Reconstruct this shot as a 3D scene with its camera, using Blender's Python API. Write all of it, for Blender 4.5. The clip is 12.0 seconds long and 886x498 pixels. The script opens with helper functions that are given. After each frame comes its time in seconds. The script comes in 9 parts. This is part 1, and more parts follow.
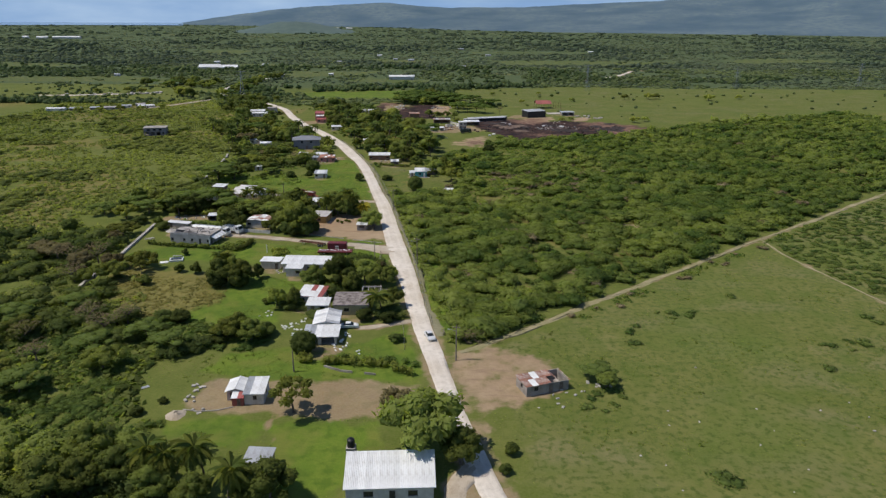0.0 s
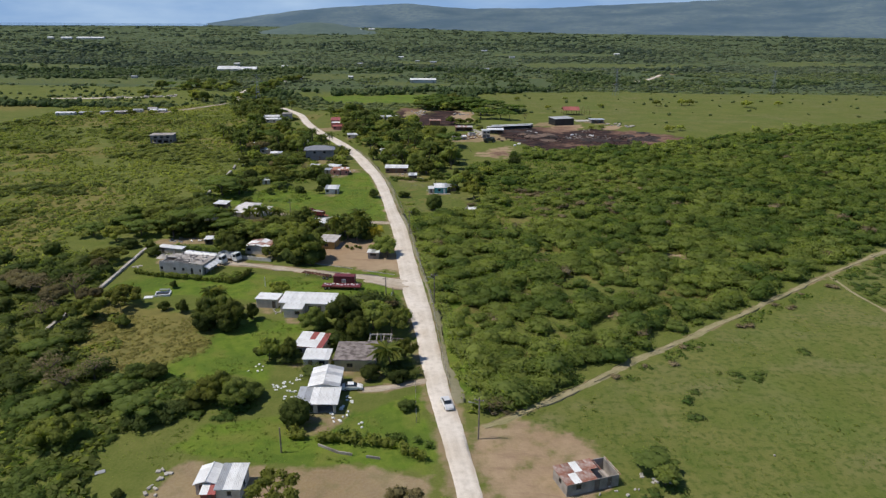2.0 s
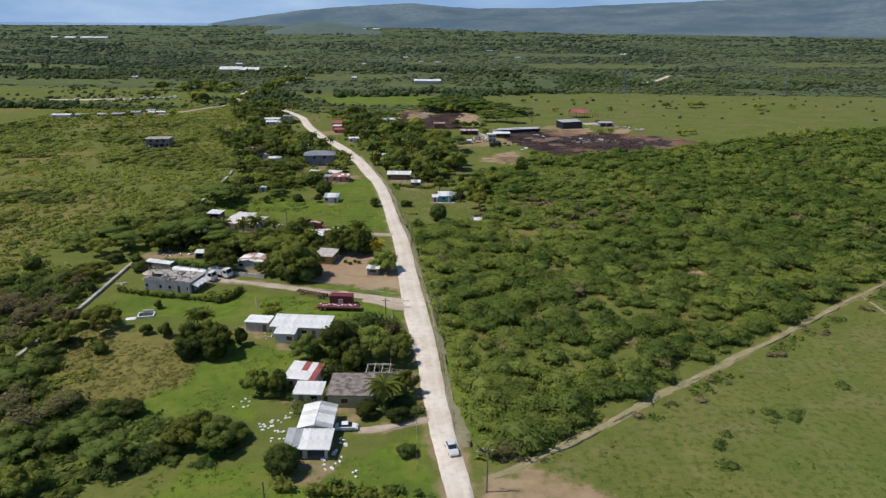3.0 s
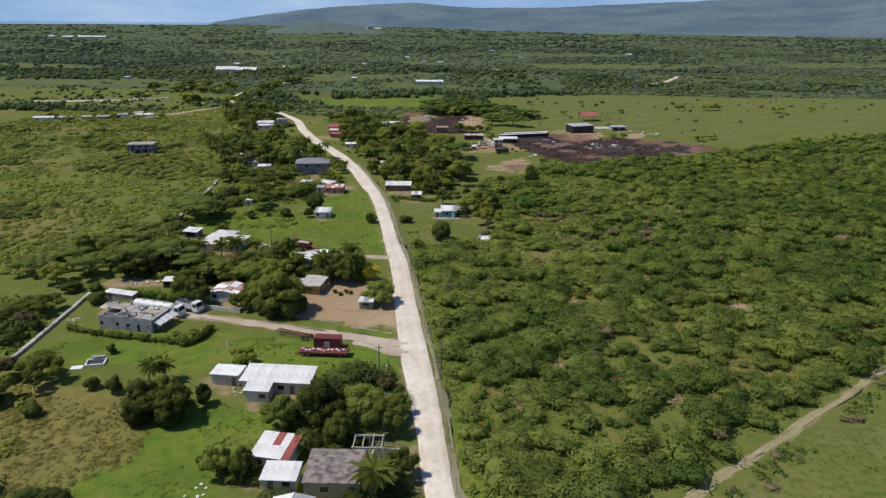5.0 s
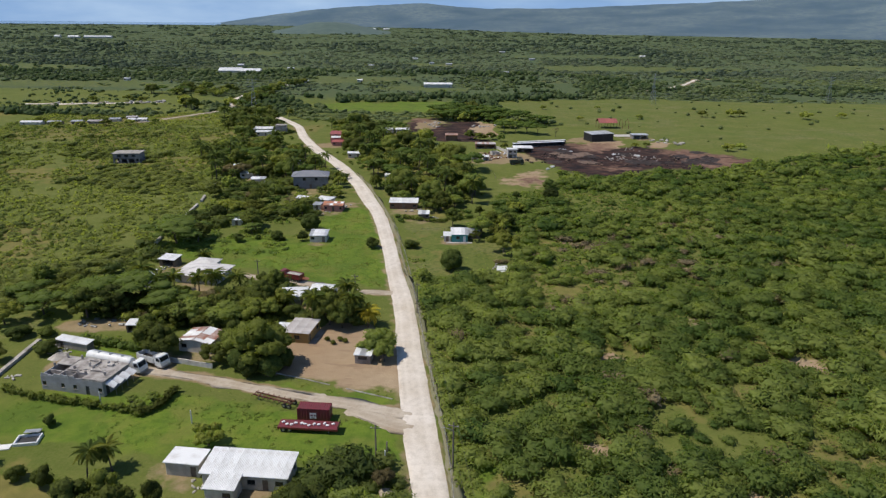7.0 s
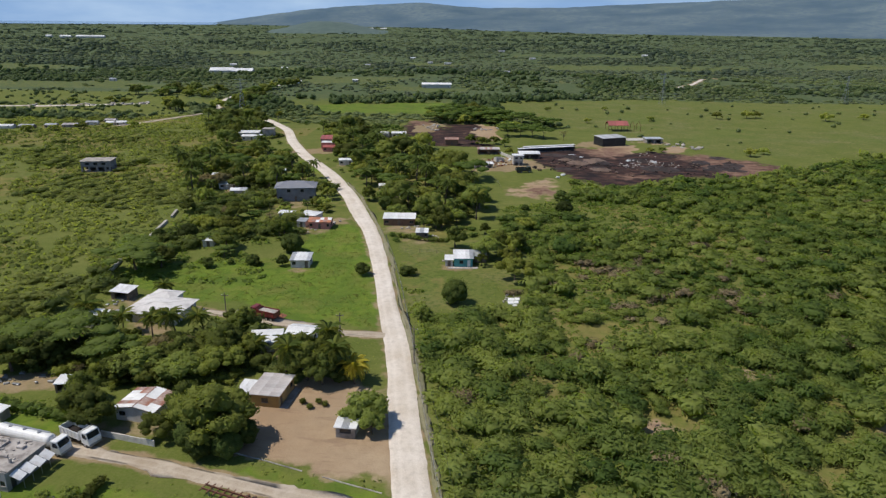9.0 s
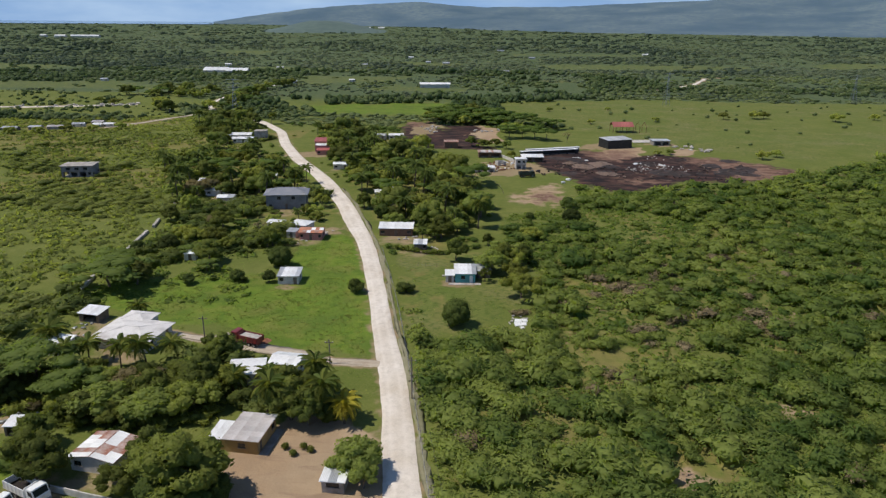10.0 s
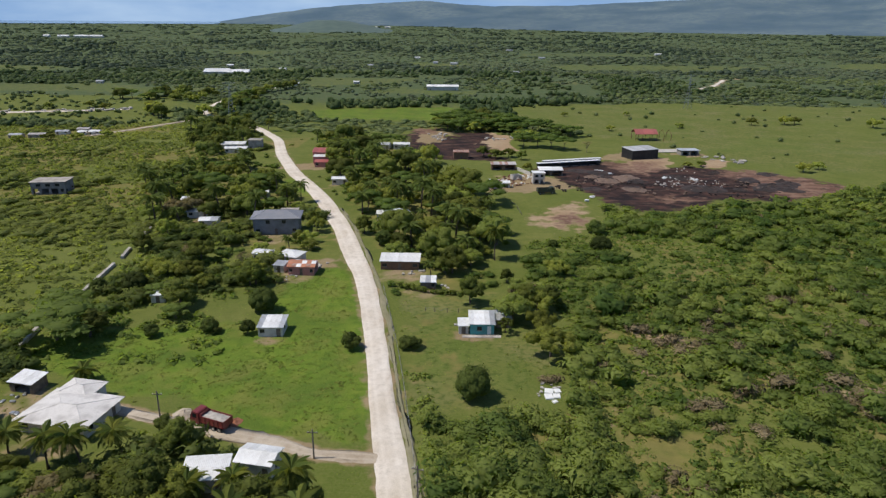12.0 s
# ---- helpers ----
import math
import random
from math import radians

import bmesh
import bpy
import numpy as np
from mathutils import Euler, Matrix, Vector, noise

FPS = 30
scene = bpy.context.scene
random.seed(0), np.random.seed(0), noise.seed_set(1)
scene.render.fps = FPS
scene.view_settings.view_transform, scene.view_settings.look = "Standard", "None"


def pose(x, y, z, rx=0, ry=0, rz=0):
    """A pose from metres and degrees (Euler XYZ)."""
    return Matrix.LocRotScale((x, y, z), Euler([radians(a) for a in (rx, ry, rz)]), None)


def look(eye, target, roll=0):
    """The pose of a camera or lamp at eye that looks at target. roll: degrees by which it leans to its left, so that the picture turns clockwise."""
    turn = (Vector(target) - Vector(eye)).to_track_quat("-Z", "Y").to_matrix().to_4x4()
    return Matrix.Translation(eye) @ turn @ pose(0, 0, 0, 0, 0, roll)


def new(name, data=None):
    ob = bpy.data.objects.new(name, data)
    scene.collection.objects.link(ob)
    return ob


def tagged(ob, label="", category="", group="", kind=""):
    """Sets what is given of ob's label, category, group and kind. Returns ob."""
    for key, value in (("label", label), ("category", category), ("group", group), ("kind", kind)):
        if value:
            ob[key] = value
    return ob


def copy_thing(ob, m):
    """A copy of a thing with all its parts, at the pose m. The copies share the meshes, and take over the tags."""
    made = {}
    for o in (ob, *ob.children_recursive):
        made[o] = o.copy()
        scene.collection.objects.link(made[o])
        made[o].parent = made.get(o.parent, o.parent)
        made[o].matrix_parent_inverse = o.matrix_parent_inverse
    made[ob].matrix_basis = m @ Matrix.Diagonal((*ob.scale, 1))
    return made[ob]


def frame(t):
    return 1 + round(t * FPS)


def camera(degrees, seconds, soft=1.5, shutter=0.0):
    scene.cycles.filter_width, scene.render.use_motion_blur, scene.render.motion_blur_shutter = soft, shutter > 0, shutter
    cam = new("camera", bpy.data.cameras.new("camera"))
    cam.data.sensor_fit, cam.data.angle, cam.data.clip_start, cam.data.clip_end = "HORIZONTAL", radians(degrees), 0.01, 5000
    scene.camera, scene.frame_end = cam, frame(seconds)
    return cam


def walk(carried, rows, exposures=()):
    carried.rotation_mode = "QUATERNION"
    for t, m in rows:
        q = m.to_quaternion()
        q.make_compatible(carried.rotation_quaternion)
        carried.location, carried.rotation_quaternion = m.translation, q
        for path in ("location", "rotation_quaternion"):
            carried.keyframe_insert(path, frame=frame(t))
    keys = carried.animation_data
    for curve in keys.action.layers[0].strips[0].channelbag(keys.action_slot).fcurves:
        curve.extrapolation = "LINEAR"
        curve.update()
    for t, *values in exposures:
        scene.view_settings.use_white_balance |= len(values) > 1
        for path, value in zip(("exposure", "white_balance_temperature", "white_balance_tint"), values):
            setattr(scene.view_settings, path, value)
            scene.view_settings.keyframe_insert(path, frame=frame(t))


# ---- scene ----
cam = camera(66.1, 12.0, 1.35)
METRES, EYE, TILT, LEAN, TURN = 179.4, 71.0, 0.0, 0.0, 0.0
ROWS = [
    (0.0, 0.0, 0.0, 0.0, 0.12, -18.6, -0.35),
    (0.5, 0.0001, 0.0395, 0.0015, 0.46, -18.61, -0.39),
    (1.0, 0.0, 0.0789, 0.0027, 0.78, -18.57, -0.39),
    (1.5, -0.0004, 0.1168, 0.0038, 1.1, -18.57, -0.41),
    (2.0, -0.0016, 0.1564, 0.0046, 1.96, -18.55, -0.41),
    (2.5, -0.0028, 0.1959, 0.0057, 2.4, -18.56, -0.42),
    (3.0, -0.0046, 0.2357, 0.0063, 2.34, -18.57, -0.44),
    (5.0, -0.0142, 0.3931, -0.0009, 2.52, -18.59, -0.5),
    (5.5, -0.017, 0.4336, -0.0015, 2.85, -18.6, -0.53),
    (6.0, -0.0201, 0.4748, -0.0023, 3.08, -18.6, -0.56),
    (6.5, -0.0243, 0.5167, -0.0015, 3.12, -18.58, -0.61),
    (7.0, -0.0277, 0.5586, -0.0021, 3.19, -18.54, -0.64),
    (9.0, -0.0419, 0.7319, -0.0155, 3.02, -18.55, -0.58),
    (9.5, -0.0457, 0.7755, -0.0187, 2.94, -18.56, -0.55),
    (10.0, -0.0491, 0.8192, -0.0211, 2.86, -18.59, -0.53),
    (10.5, -0.0527, 0.8633, -0.0223, 2.79, -18.61, -0.5),
    (11.0, -0.0564, 0.9075, -0.0221, 3.07, -18.64, -0.46),
    (11.5, -0.0607, 0.9522, -0.0215, 3.21, -18.64, -0.44),
    (12.0, -0.0654, 0.9964, -0.0199, 3.4, -18.66, -0.41),
]
walk(cam, [(t, pose(0, 0, EYE, TILT, LEAN, TURN) @ pose(METRES * x, METRES * y, METRES * z, 90 + pitch, roll, yaw)) for t, x, y, z, yaw, pitch, roll in ROWS],
     [(0.0, 0.09), (1.0, 0.10), (2.5, 0.17), (5.0, 0.19), (12.0, 0.20)])

# ---- light ----
SUN_AT = Vector((-0.50, -0.06, 0.86)).normalized()
world = bpy.data.worlds.new("sky")
scene.world = world
world.use_nodes = True
wn = world.node_tree.nodes
sky = wn.new("ShaderNodeTexSky")
sky.sky_type = "NISHITA"
sky.sun_disc = False
sky.sun_elevation = math.asin(SUN_AT.z)
sky.sun_rotation = math.atan2(SUN_AT.x, SUN_AT.y)
sky.altitude, sky.air_density, sky.dust_density, sky.ozone_density = 3500, 1.0, 0.2, 3.0
wn["Background"].inputs["Strength"].default_value = 0.115
world.node_tree.links.new(sky.outputs[0], wn["Background"].inputs["Color"])
sun_data = bpy.data.lights.new("sun", "SUN")
sun_data.energy, sun_data.angle, sun_data.color = 3.3, radians(0.53), (1.0, 0.935, 0.835)
new("sun", sun_data).matrix_world = look(SUN_AT * 300, (0, 0, 0))


# ---- materials ----
def material(name, rough=0.8, metal=0.0):
    m = bpy.data.materials.new(name)
    m.use_nodes = True
    b = m.node_tree.nodes["Principled BSDF"]
    b.inputs["Roughness"].default_value, b.inputs["Metallic"].default_value = rough, metal
    return m, m.node_tree.nodes, m.node_tree.links, b


def socket(links, target, value):
    if isinstance(value, (bpy.types.NodeSocket,)):
        links.new(value, target)
    elif isinstance(value, tuple) and len(value) == 3:
        target.default_value = (*value, 1)
    else:
        target.default_value = value


def mix(n, l, fac, a, b, how="MIX"):
    x = n.new("ShaderNodeMix")
    x.data_type, x.blend_type = "RGBA", how
    socket(l, x.inputs[0], fac), socket(l, x.inputs[6], a), socket(l, x.inputs[7], b)
    return x.outputs[2]


def maths(n, l, op, a, b=0.0, clamp=False):
    x = n.new("ShaderNodeMath")
    x.operation, x.use_clamp = op, clamp
    socket(l, x.inputs[0], a), socket(l, x.inputs[1], b)
    return x.outputs[0]


def spots(n, l, scale, lo, hi, detail=4.0, stretch=(1, 1, 1), where="Object", rough=0.55):
    """A noise cut to 0..1 between lo and hi."""
    co, mp, no, r = n.new("ShaderNodeTexCoord"), n.new("ShaderNodeMapping"), n.new("ShaderNodeTexNoise"), n.new("ShaderNodeMapRange")
    mp.inputs["Scale"].default_value = stretch
    no.inputs["Scale"].default_value, no.inputs["Detail"].default_value, no.inputs["Roughness"].default_value = scale, detail, rough
    l.new(co.outputs[where], mp.inputs[0]), l.new(mp.outputs[0], no.inputs["Vector"]), l.new(no.outputs["Fac"], r.inputs[0])
    r.inputs[1].default_value, r.inputs[2].default_value = lo, hi
    return r.outputs[0]


def bump(n, l, b, height, strength, distance):
    x = n.new("ShaderNodeBump")
    x.inputs["Strength"].default_value, x.inputs["Distance"].default_value = strength, distance
    l.new(height, x.inputs["Height"]), l.new(x.outputs[0], b.inputs["Normal"])


def attribute(n, name):
    x = n.new("ShaderNodeAttribute")
    x.attribute_name = name
    return x.outputs["Fac"]


def plain(name, colour, dark=None, rough=0.75, metal=0.0, scale=1.5, relief=0.02, lo=0.4, hi=0.7, vary=0.25, fine=18):
    """A painted, plastered or metal surface with stains at two scales and a little difference from piece to piece."""
    m, n, l, b = material(name, rough, metal)
    dark = dark or tuple(c * 0.6 for c in colour)
    c = mix(n, l, spots(n, l, scale, lo, hi, 6), colour, dark)
    c = mix(n, l, maths(n, l, "MULTIPLY", spots(n, l, fine, 0.45, 0.75), 0.35), c, tuple(v * 0.7 for v in dark))
    info = n.new("ShaderNodeObjectInfo")
    v = maths(n, l, "ADD", maths(n, l, "MULTIPLY", info.outputs["Random"], vary), 1 - vary)
    c = mix(n, l, 1.0, c, v, "MULTIPLY")
    l.new(c, b.inputs["Base Color"])
    if relief:
        bump(n, l, b, spots(n, l, fine * 1.5, 0.2, 0.8), 0.5, relief)
    return m


def leaf_material(name, low, high, through_light=0.25, grain=2.6, lumps=0.35, vary=0.55, mottle=0.50):
    """Leaves: the attribute tint goes from plant to plant, the island from spray to spray, a fine grain over all."""
    m, n, l, b = material(name, 0.7)
    geo = n.new("ShaderNodeNewGeometry")
    c = mix(n, l, attribute(n, "tint"), low, high)
    r = maths(n, l, "ADD", maths(n, l, "MULTIPLY", geo.outputs["Random Per Island"], 0.48 * mottle), 1 - 0.24 * mottle)
    info = n.new("ShaderNodeObjectInfo")
    r = maths(n, l, "MULTIPLY", r, maths(n, l, "ADD", maths(n, l, "MULTIPLY", info.outputs["Random"], vary), 1 - vary / 2))
    hue = maths(n, l, "MULTIPLY", maths(n, l, "FRACT", maths(n, l, "MULTIPLY", info.outputs["Random"], 7.3)), 0.5 * vary)
    c = mix(n, l, hue, c, mix(n, l, 1.0, c, (1.28, 1.05, 0.85), "MULTIPLY"))
    fine = spots(n, l, grain, 0.30, 0.70, 3)
    r = maths(n, l, "MULTIPLY", r, maths(n, l, "ADD", maths(n, l, "MULTIPLY", fine, mottle), 1 - mottle * 0.52))
    c = mix(n, l, 1.0, c, r, "MULTIPLY")
    l.new(c, b.inputs["Base Color"])
    b.inputs["Specular IOR Level"].default_value = 0.12
    if lumps:
        bump(n, l, b, fine, 0.6, lumps)
    t, s, out = n.new("ShaderNodeBsdfTranslucent"), n.new("ShaderNodeMixShader"), n["Material Output"]
    l.new(mix(n, l, 1.0, c, (1.0, 1.05, 0.5), "MULTIPLY"), t.inputs["Color"])
    s.inputs[0].default_value = through_light
    l.new(b.outputs[0], s.inputs[1]), l.new(t.outputs[0], s.inputs[2]), l.new(s.outputs[0], out.inputs["Surface"])
    return m


LEAF_SCRUB = leaf_material("scrub_leaves", (0.126, 0.196, 0.049), (0.328, 0.380, 0.100), 0.60, 1.3, 0, 0.0, 0.22)
LEAF_TREE = leaf_material("tree_leaves", (0.102, 0.142, 0.037), (0.352, 0.388, 0.086), 0.57, 2.6, 0.22, 0.85)
LEAF_OLIVE = leaf_material("olive_brush_leaves", (0.124, 0.168, 0.050), (0.318, 0.348, 0.102), 0.60, 1.3, 0, 0.0, 0.22)
LEAF_PALM = leaf_material("palm_leaves", (0.086, 0.132, 0.034), (0.48, 0.42, 0.06), 0.36, 1.0, 0, 0.2, 0.12)
# Far leaves greyer, farthest bluer: distance haze is put into these two colours.
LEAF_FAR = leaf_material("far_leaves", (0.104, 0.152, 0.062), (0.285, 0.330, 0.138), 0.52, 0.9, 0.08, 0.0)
LEAF_HAZED = leaf_material("hazed_leaves", (0.112, 0.152, 0.106), (0.270, 0.306, 0.180), 0.52, 0.9, 0.08, 0.0)
LEAF_DRY = leaf_material("dry_twigs", (0.190, 0.148, 0.078), (0.30, 0.240, 0.135), 0.2, 2.6, 0.35, 0.0)
LEAF_BROWN = leaf_material("brownish_leaves", (0.150, 0.130, 0.060), (0.24, 0.205, 0.10), 0.45)
GRASS = leaf_material("grass_blades", (0.168, 0.238, 0.040), (0.29, 0.31, 0.080), 0.58, 2.0, 0, 0.0, 0.3)
DRY_GRASS = leaf_material("dry_grass_blades", (0.195, 0.198, 0.052), (0.36, 0.310, 0.100), 0.5, 1.2, 0, 0.0, 0.3)
BARK = plain("bark", (0.17, 0.13, 0.10), (0.08, 0.06, 0.05), 0.95, fine=9, relief=0.03)

WHITE_SHEET = plain("white_roof_sheet", (0.87, 0.87, 0.86), (0.56, 0.53, 0.49), 0.45, 0.0, 0.5, 0.004, 0.46, 0.78, 0.18)
OLD_WHITE = plain("old_whitewash", (0.72, 0.69, 0.66), (0.44, 0.41, 0.39), 0.85, 0.0, 0.35, 0.01, 0.46, 0.74, 0.1, 5)
ZINC_SHEET = plain("zinc_roof_sheet", (0.62, 0.63, 0.64), (0.40, 0.37, 0.34), 0.4, 0.3, 0.6, 0.004, 0.45, 0.75, 0.3)
GREY_SHEET = plain("grey_roof_sheet", (0.56, 0.53, 0.515), (0.36, 0.30, 0.275), 0.7, 0.0, 0.5, 0.006, 0.42, 0.68, 0.25)
RUST_SHEET = plain("rusty_roof_sheet", (0.33, 0.12, 0.07), (0.55, 0.47, 0.42), 0.8, 0.0, 0.7, 0.006, 0.42, 0.62, 0.35)
RED_SHEET = plain("red_roof_sheet", (0.42, 0.10, 0.09), (0.33, 0.12, 0.10), 0.6, 0.0, 0.8, 0.004)
ORANGE_SHEET = plain("orange_roof_sheet", (0.55, 0.20, 0.10), (0.40, 0.24, 0.17), 0.75, 0.0, 0.8, 0.006)
BLUE_ROOF = plain("slate_blue_roof", (0.25, 0.265, 0.305), (0.31, 0.31, 0.33), 0.7, 0.0, 0.5, 0.01)
RAW_BLUE = plain("pale_blue_grey_plaster", (0.47, 0.465, 0.475), (0.34, 0.33, 0.32), 0.95, 0.0, 0.5, 0.015, 0.4, 0.7)
RAW_BLOCK = plain("raw_grey_block", (0.58, 0.535, 0.49), (0.30, 0.265, 0.24), 0.95, 0.0, 0.55, 0.02, 0.40, 0.62)
CONCRETE = plain("bare_concrete", (0.44, 0.40, 0.355), (0.25, 0.22, 0.19), 0.92, 0.0, 0.45, 0.02, 0.4, 0.66)
PLASTER = plain("white_plaster", (0.70, 0.665, 0.61), (0.50, 0.46, 0.41), 0.9, 0.0, 0.7, 0.008)
BLUE_WALL = plain("blue_grey_plaster", (0.25, 0.255, 0.27), (0.18, 0.18, 0.18), 0.9, 0.0, 0.6, 0.008)
OCHRE = plain("ochre_plaster", (0.52, 0.34, 0.12), (0.40, 0.27, 0.12), 0.9, 0.0, 0.8, 0.008)
TEAL = plain("teal_paint", (0.10, 0.42, 0.42), (0.10, 0.30, 0.31), 0.8, 0.0, 0.8, 0.008)
PINK = plain("pink_plaster", (0.60, 0.27, 0.24), (0.46, 0.22, 0.19), 0.9, 0.0, 0.8, 0.008)
TIMBER = plain("weathered_boards", (0.24, 0.19, 0.15), (0.13, 0.10, 0.08), 0.92, 0.0, 1.4, 0.02)
BROWN_WALL = plain("brown_boards", (0.28, 0.16, 0.10), (0.18, 0.11, 0.08), 0.9, 0.0, 1.4, 0.02)
BLACK_CLAD = plain("black_sheet_cladding", (0.020, 0.021, 0.023), (0.045, 0.042, 0.04), 0.6, 0.2, 0.5, 0.004)
DARK = plain("dark_frame", (0.05, 0.05, 0.05), None, 0.6, relief=0)
WHITE_PAINT = plain("white_paint", (0.82, 0.82, 0.80), (0.62, 0.60, 0.56), 0.4, 0.0, 1.2, 0.0, 0.55, 0.8, 0.05)
MAROON = plain("maroon_container_paint", (0.23, 0.035, 0.045), (0.17, 0.045, 0.045), 0.5, 0.0, 0.9, 0.003)
RED_PAINT = plain("red_truck_paint", (0.25, 0.035, 0.035), (0.15, 0.04, 0.04), 0.45, 0.0, 1.0, 0.003)
RUBBER = plain("tyre_rubber", (0.03, 0.03, 0.03), None, 0.9, relief=0)
STEEL = plain("galvanised_steel", (0.50, 0.51, 0.52), (0.33, 0.33, 0.33), 0.45, 0.7, 2.0, 0.002)
SILVER = plain("silver_car_paint", (0.74, 0.74, 0.74), (0.66, 0.66, 0.66), 0.3, 0.15, 1.0, 0.0, vary=0.02)
RUST_STEEL = plain("rusty_steel", (0.22, 0.085, 0.05), (0.12, 0.06, 0.045), 0.85, 0.1, 2.0, 0.003)
POLE_WOOD = plain("pole_wood", (0.26, 0.22, 0.18), (0.16, 0.13, 0.11), 0.95, 0.0, 1.0, 0.01)
RUBBLE = plain("broken_stone", (0.55, 0.51, 0.46), (0.36, 0.32, 0.28), 0.95, 0.0, 0.9, 0.03)
SPOIL = plain("spoil_heap", (0.20, 0.135, 0.10), (0.12, 0.085, 0.065), 0.97, 0.0, 0.9, 0.03)
CHAR = plain("charred_heap", (0.028, 0.022, 0.020), (0.07, 0.042, 0.034), 0.97, 0.0, 0.35, 0.05, 0.45, 0.7)
GLASS, _n, _l, _b = material("window_glass", 0.08)
_b.inputs["Base Color"].default_value = (0.02, 0.025, 0.03, 1)
_b.inputs["Specular IOR Level"].default_value = 0.7
BLACK_PLASTIC = plain("black_plastic", (0.02, 0.02, 0.022), None, 0.5, relief=0)


def ground_material():
    m, n, l, b = material("meadow_and_soil", 0.97)
    b.inputs["Specular IOR Level"].default_value = 0.1
    big, mid, small, tiny = (spots(n, l, s, 0.35, 0.68, 6) for s in (0.011, 0.055, 0.33, 1.9))
    grass = mix(n, l, mid, (0.094, 0.128, 0.022), (0.168, 0.176, 0.048))
    grass = mix(n, l, maths(n, l, "MULTIPLY", big, 0.55), grass, (0.130, 0.150, 0.028))
    grass = mix(n, l, maths(n, l, "MULTIPLY", small, 0.5), grass, (0.062, 0.098, 0.014))
    grass = mix(n, l, maths(n, l, "MULTIPLY", tiny, 0.35), grass, (0.20, 0.19, 0.07))
    lush = mix(n, l, small, (0.118, 0.180, 0.022), (0.168, 0.212, 0.032))
    lush = mix(n, l, maths(n, l, "MULTIPLY", tiny, 0.35), lush, (0.084, 0.150, 0.020))
    lush = mix(n, l, maths(n, l, "MULTIPLY", spots(n, l, 0.45, 0.48, 0.62, 7), 0.6), lush, (0.070, 0.122, 0.016))
    lush = mix(n, l, maths(n, l, "MULTIPLY", spots(n, l, 0.07, 0.44, 0.60, 7), 0.7), lush, (0.084, 0.130, 0.022))
    lush = mix(n, l, maths(n, l, "MULTIPLY", spots(n, l, 0.13, 0.50, 0.64, 6), 0.55), lush, (0.188, 0.186, 0.046))
    dry = mix(n, l, small, (0.215, 0.186, 0.056), (0.146, 0.140, 0.040))
    dry = mix(n, l, maths(n, l, "MULTIPLY", mid, 0.4), dry, (0.175, 0.150, 0.062))
    pale = mix(n, l, mid, (0.128, 0.146, 0.034), (0.184, 0.178, 0.058))
    pale = mix(n, l, maths(n, l, "MULTIPLY", small, 0.45), pale, (0.098, 0.130, 0.024))
    pale = mix(n, l, maths(n, l, "MULTIPLY", spots(n, l, 0.09, 0.56, 0.70, 5), 0.5), pale, (0.235, 0.205, 0.090))
    pale = mix(n, l, maths(n, l, "MULTIPLY", spots(n, l, 0.035, 0.50, 0.66, 8, (1, 1.6, 1)), 0.55), pale, (0.212, 0.186, 0.098))
    pale = mix(n, l, maths(n, l, "MULTIPLY", spots(n, l, 0.022, 0.52, 0.64, 7), 0.5), pale, (0.100, 0.148, 0.026))
    pale = mix(n, l, maths(n, l, "MULTIPLY", spots(n, l, 0.7, 0.48, 0.62, 6), 0.8), pale, (0.064, 0.098, 0.018))
    pale = mix(n, l, maths(n, l, "MULTIPLY", spots(n, l, 2.2, 0.46, 0.62, 6), 0.4), pale, (0.172, 0.168, 0.055))
    pale = mix(n, l, maths(n, l, "MULTIPLY", spots(n, l, 0.16, 0.50, 0.66, 6, (1, 0.6, 1)), 0.5), pale, (0.085, 0.125, 0.022))
    wild = mix(n, l, small, (0.062, 0.094, 0.038), (0.094, 0.122, 0.054))
    wild = mix(n, l, maths(n, l, "MULTIPLY", spots(n, l, 0.12, 0.45, 0.66, 6), 0.5), wild, (0.125, 0.130, 0.062))
    dirt = mix(n, l, mid, (0.255, 0.182, 0.090), (0.310, 0.240, 0.132))
    dirt = mix(n, l, maths(n, l, "MULTIPLY", small, 0.6), dirt, (0.22, 0.155, 0.095))
    dirt = mix(n, l, maths(n, l, "MULTIPLY", tiny, 0.25), dirt, (0.38, 0.32, 0.24))
    dirt = mix(n, l, maths(n, l, "MULTIPLY", spots(n, l, 0.28, 0.52, 0.66, 7), 0.45), dirt, (0.165, 0.150, 0.066))
    tan = mix(n, l, mid, (0.340, 0.232, 0.140), (0.410, 0.312, 0.202))
    tan = mix(n, l, maths(n, l, "MULTIPLY", small, 0.5), tan, (0.270, 0.190, 0.122))
    tan = mix(n, l, maths(n, l, "MULTIPLY", spots(n, l, 0.30, 0.54, 0.68, 7, (0.5, 1.5, 1)), 0.5), tan, (0.200, 0.130, 0.092))
    burnt = mix(n, l, spots(n, l, 0.10, 0.42, 0.64, 7, (1, 2, 1)), (0.026, 0.019, 0.019), (0.110, 0.058, 0.044))
    burnt = mix(n, l, maths(n, l, "MULTIPLY", spots(n, l, 0.16, 0.56, 0.68, 6, (0.5, 1.6, 1)), 0.7), burnt, (0.20, 0.125, 0.085))
    burnt = mix(n, l, maths(n, l, "MULTIPLY", small, 0.6), burnt, (0.016, 0.014, 0.014))
    umber = mix(n, l, spots(n, l, 0.14, 0.40, 0.64, 7, (0.6, 1.6, 1)), (0.225, 0.138, 0.098), (0.120, 0.066, 0.048))
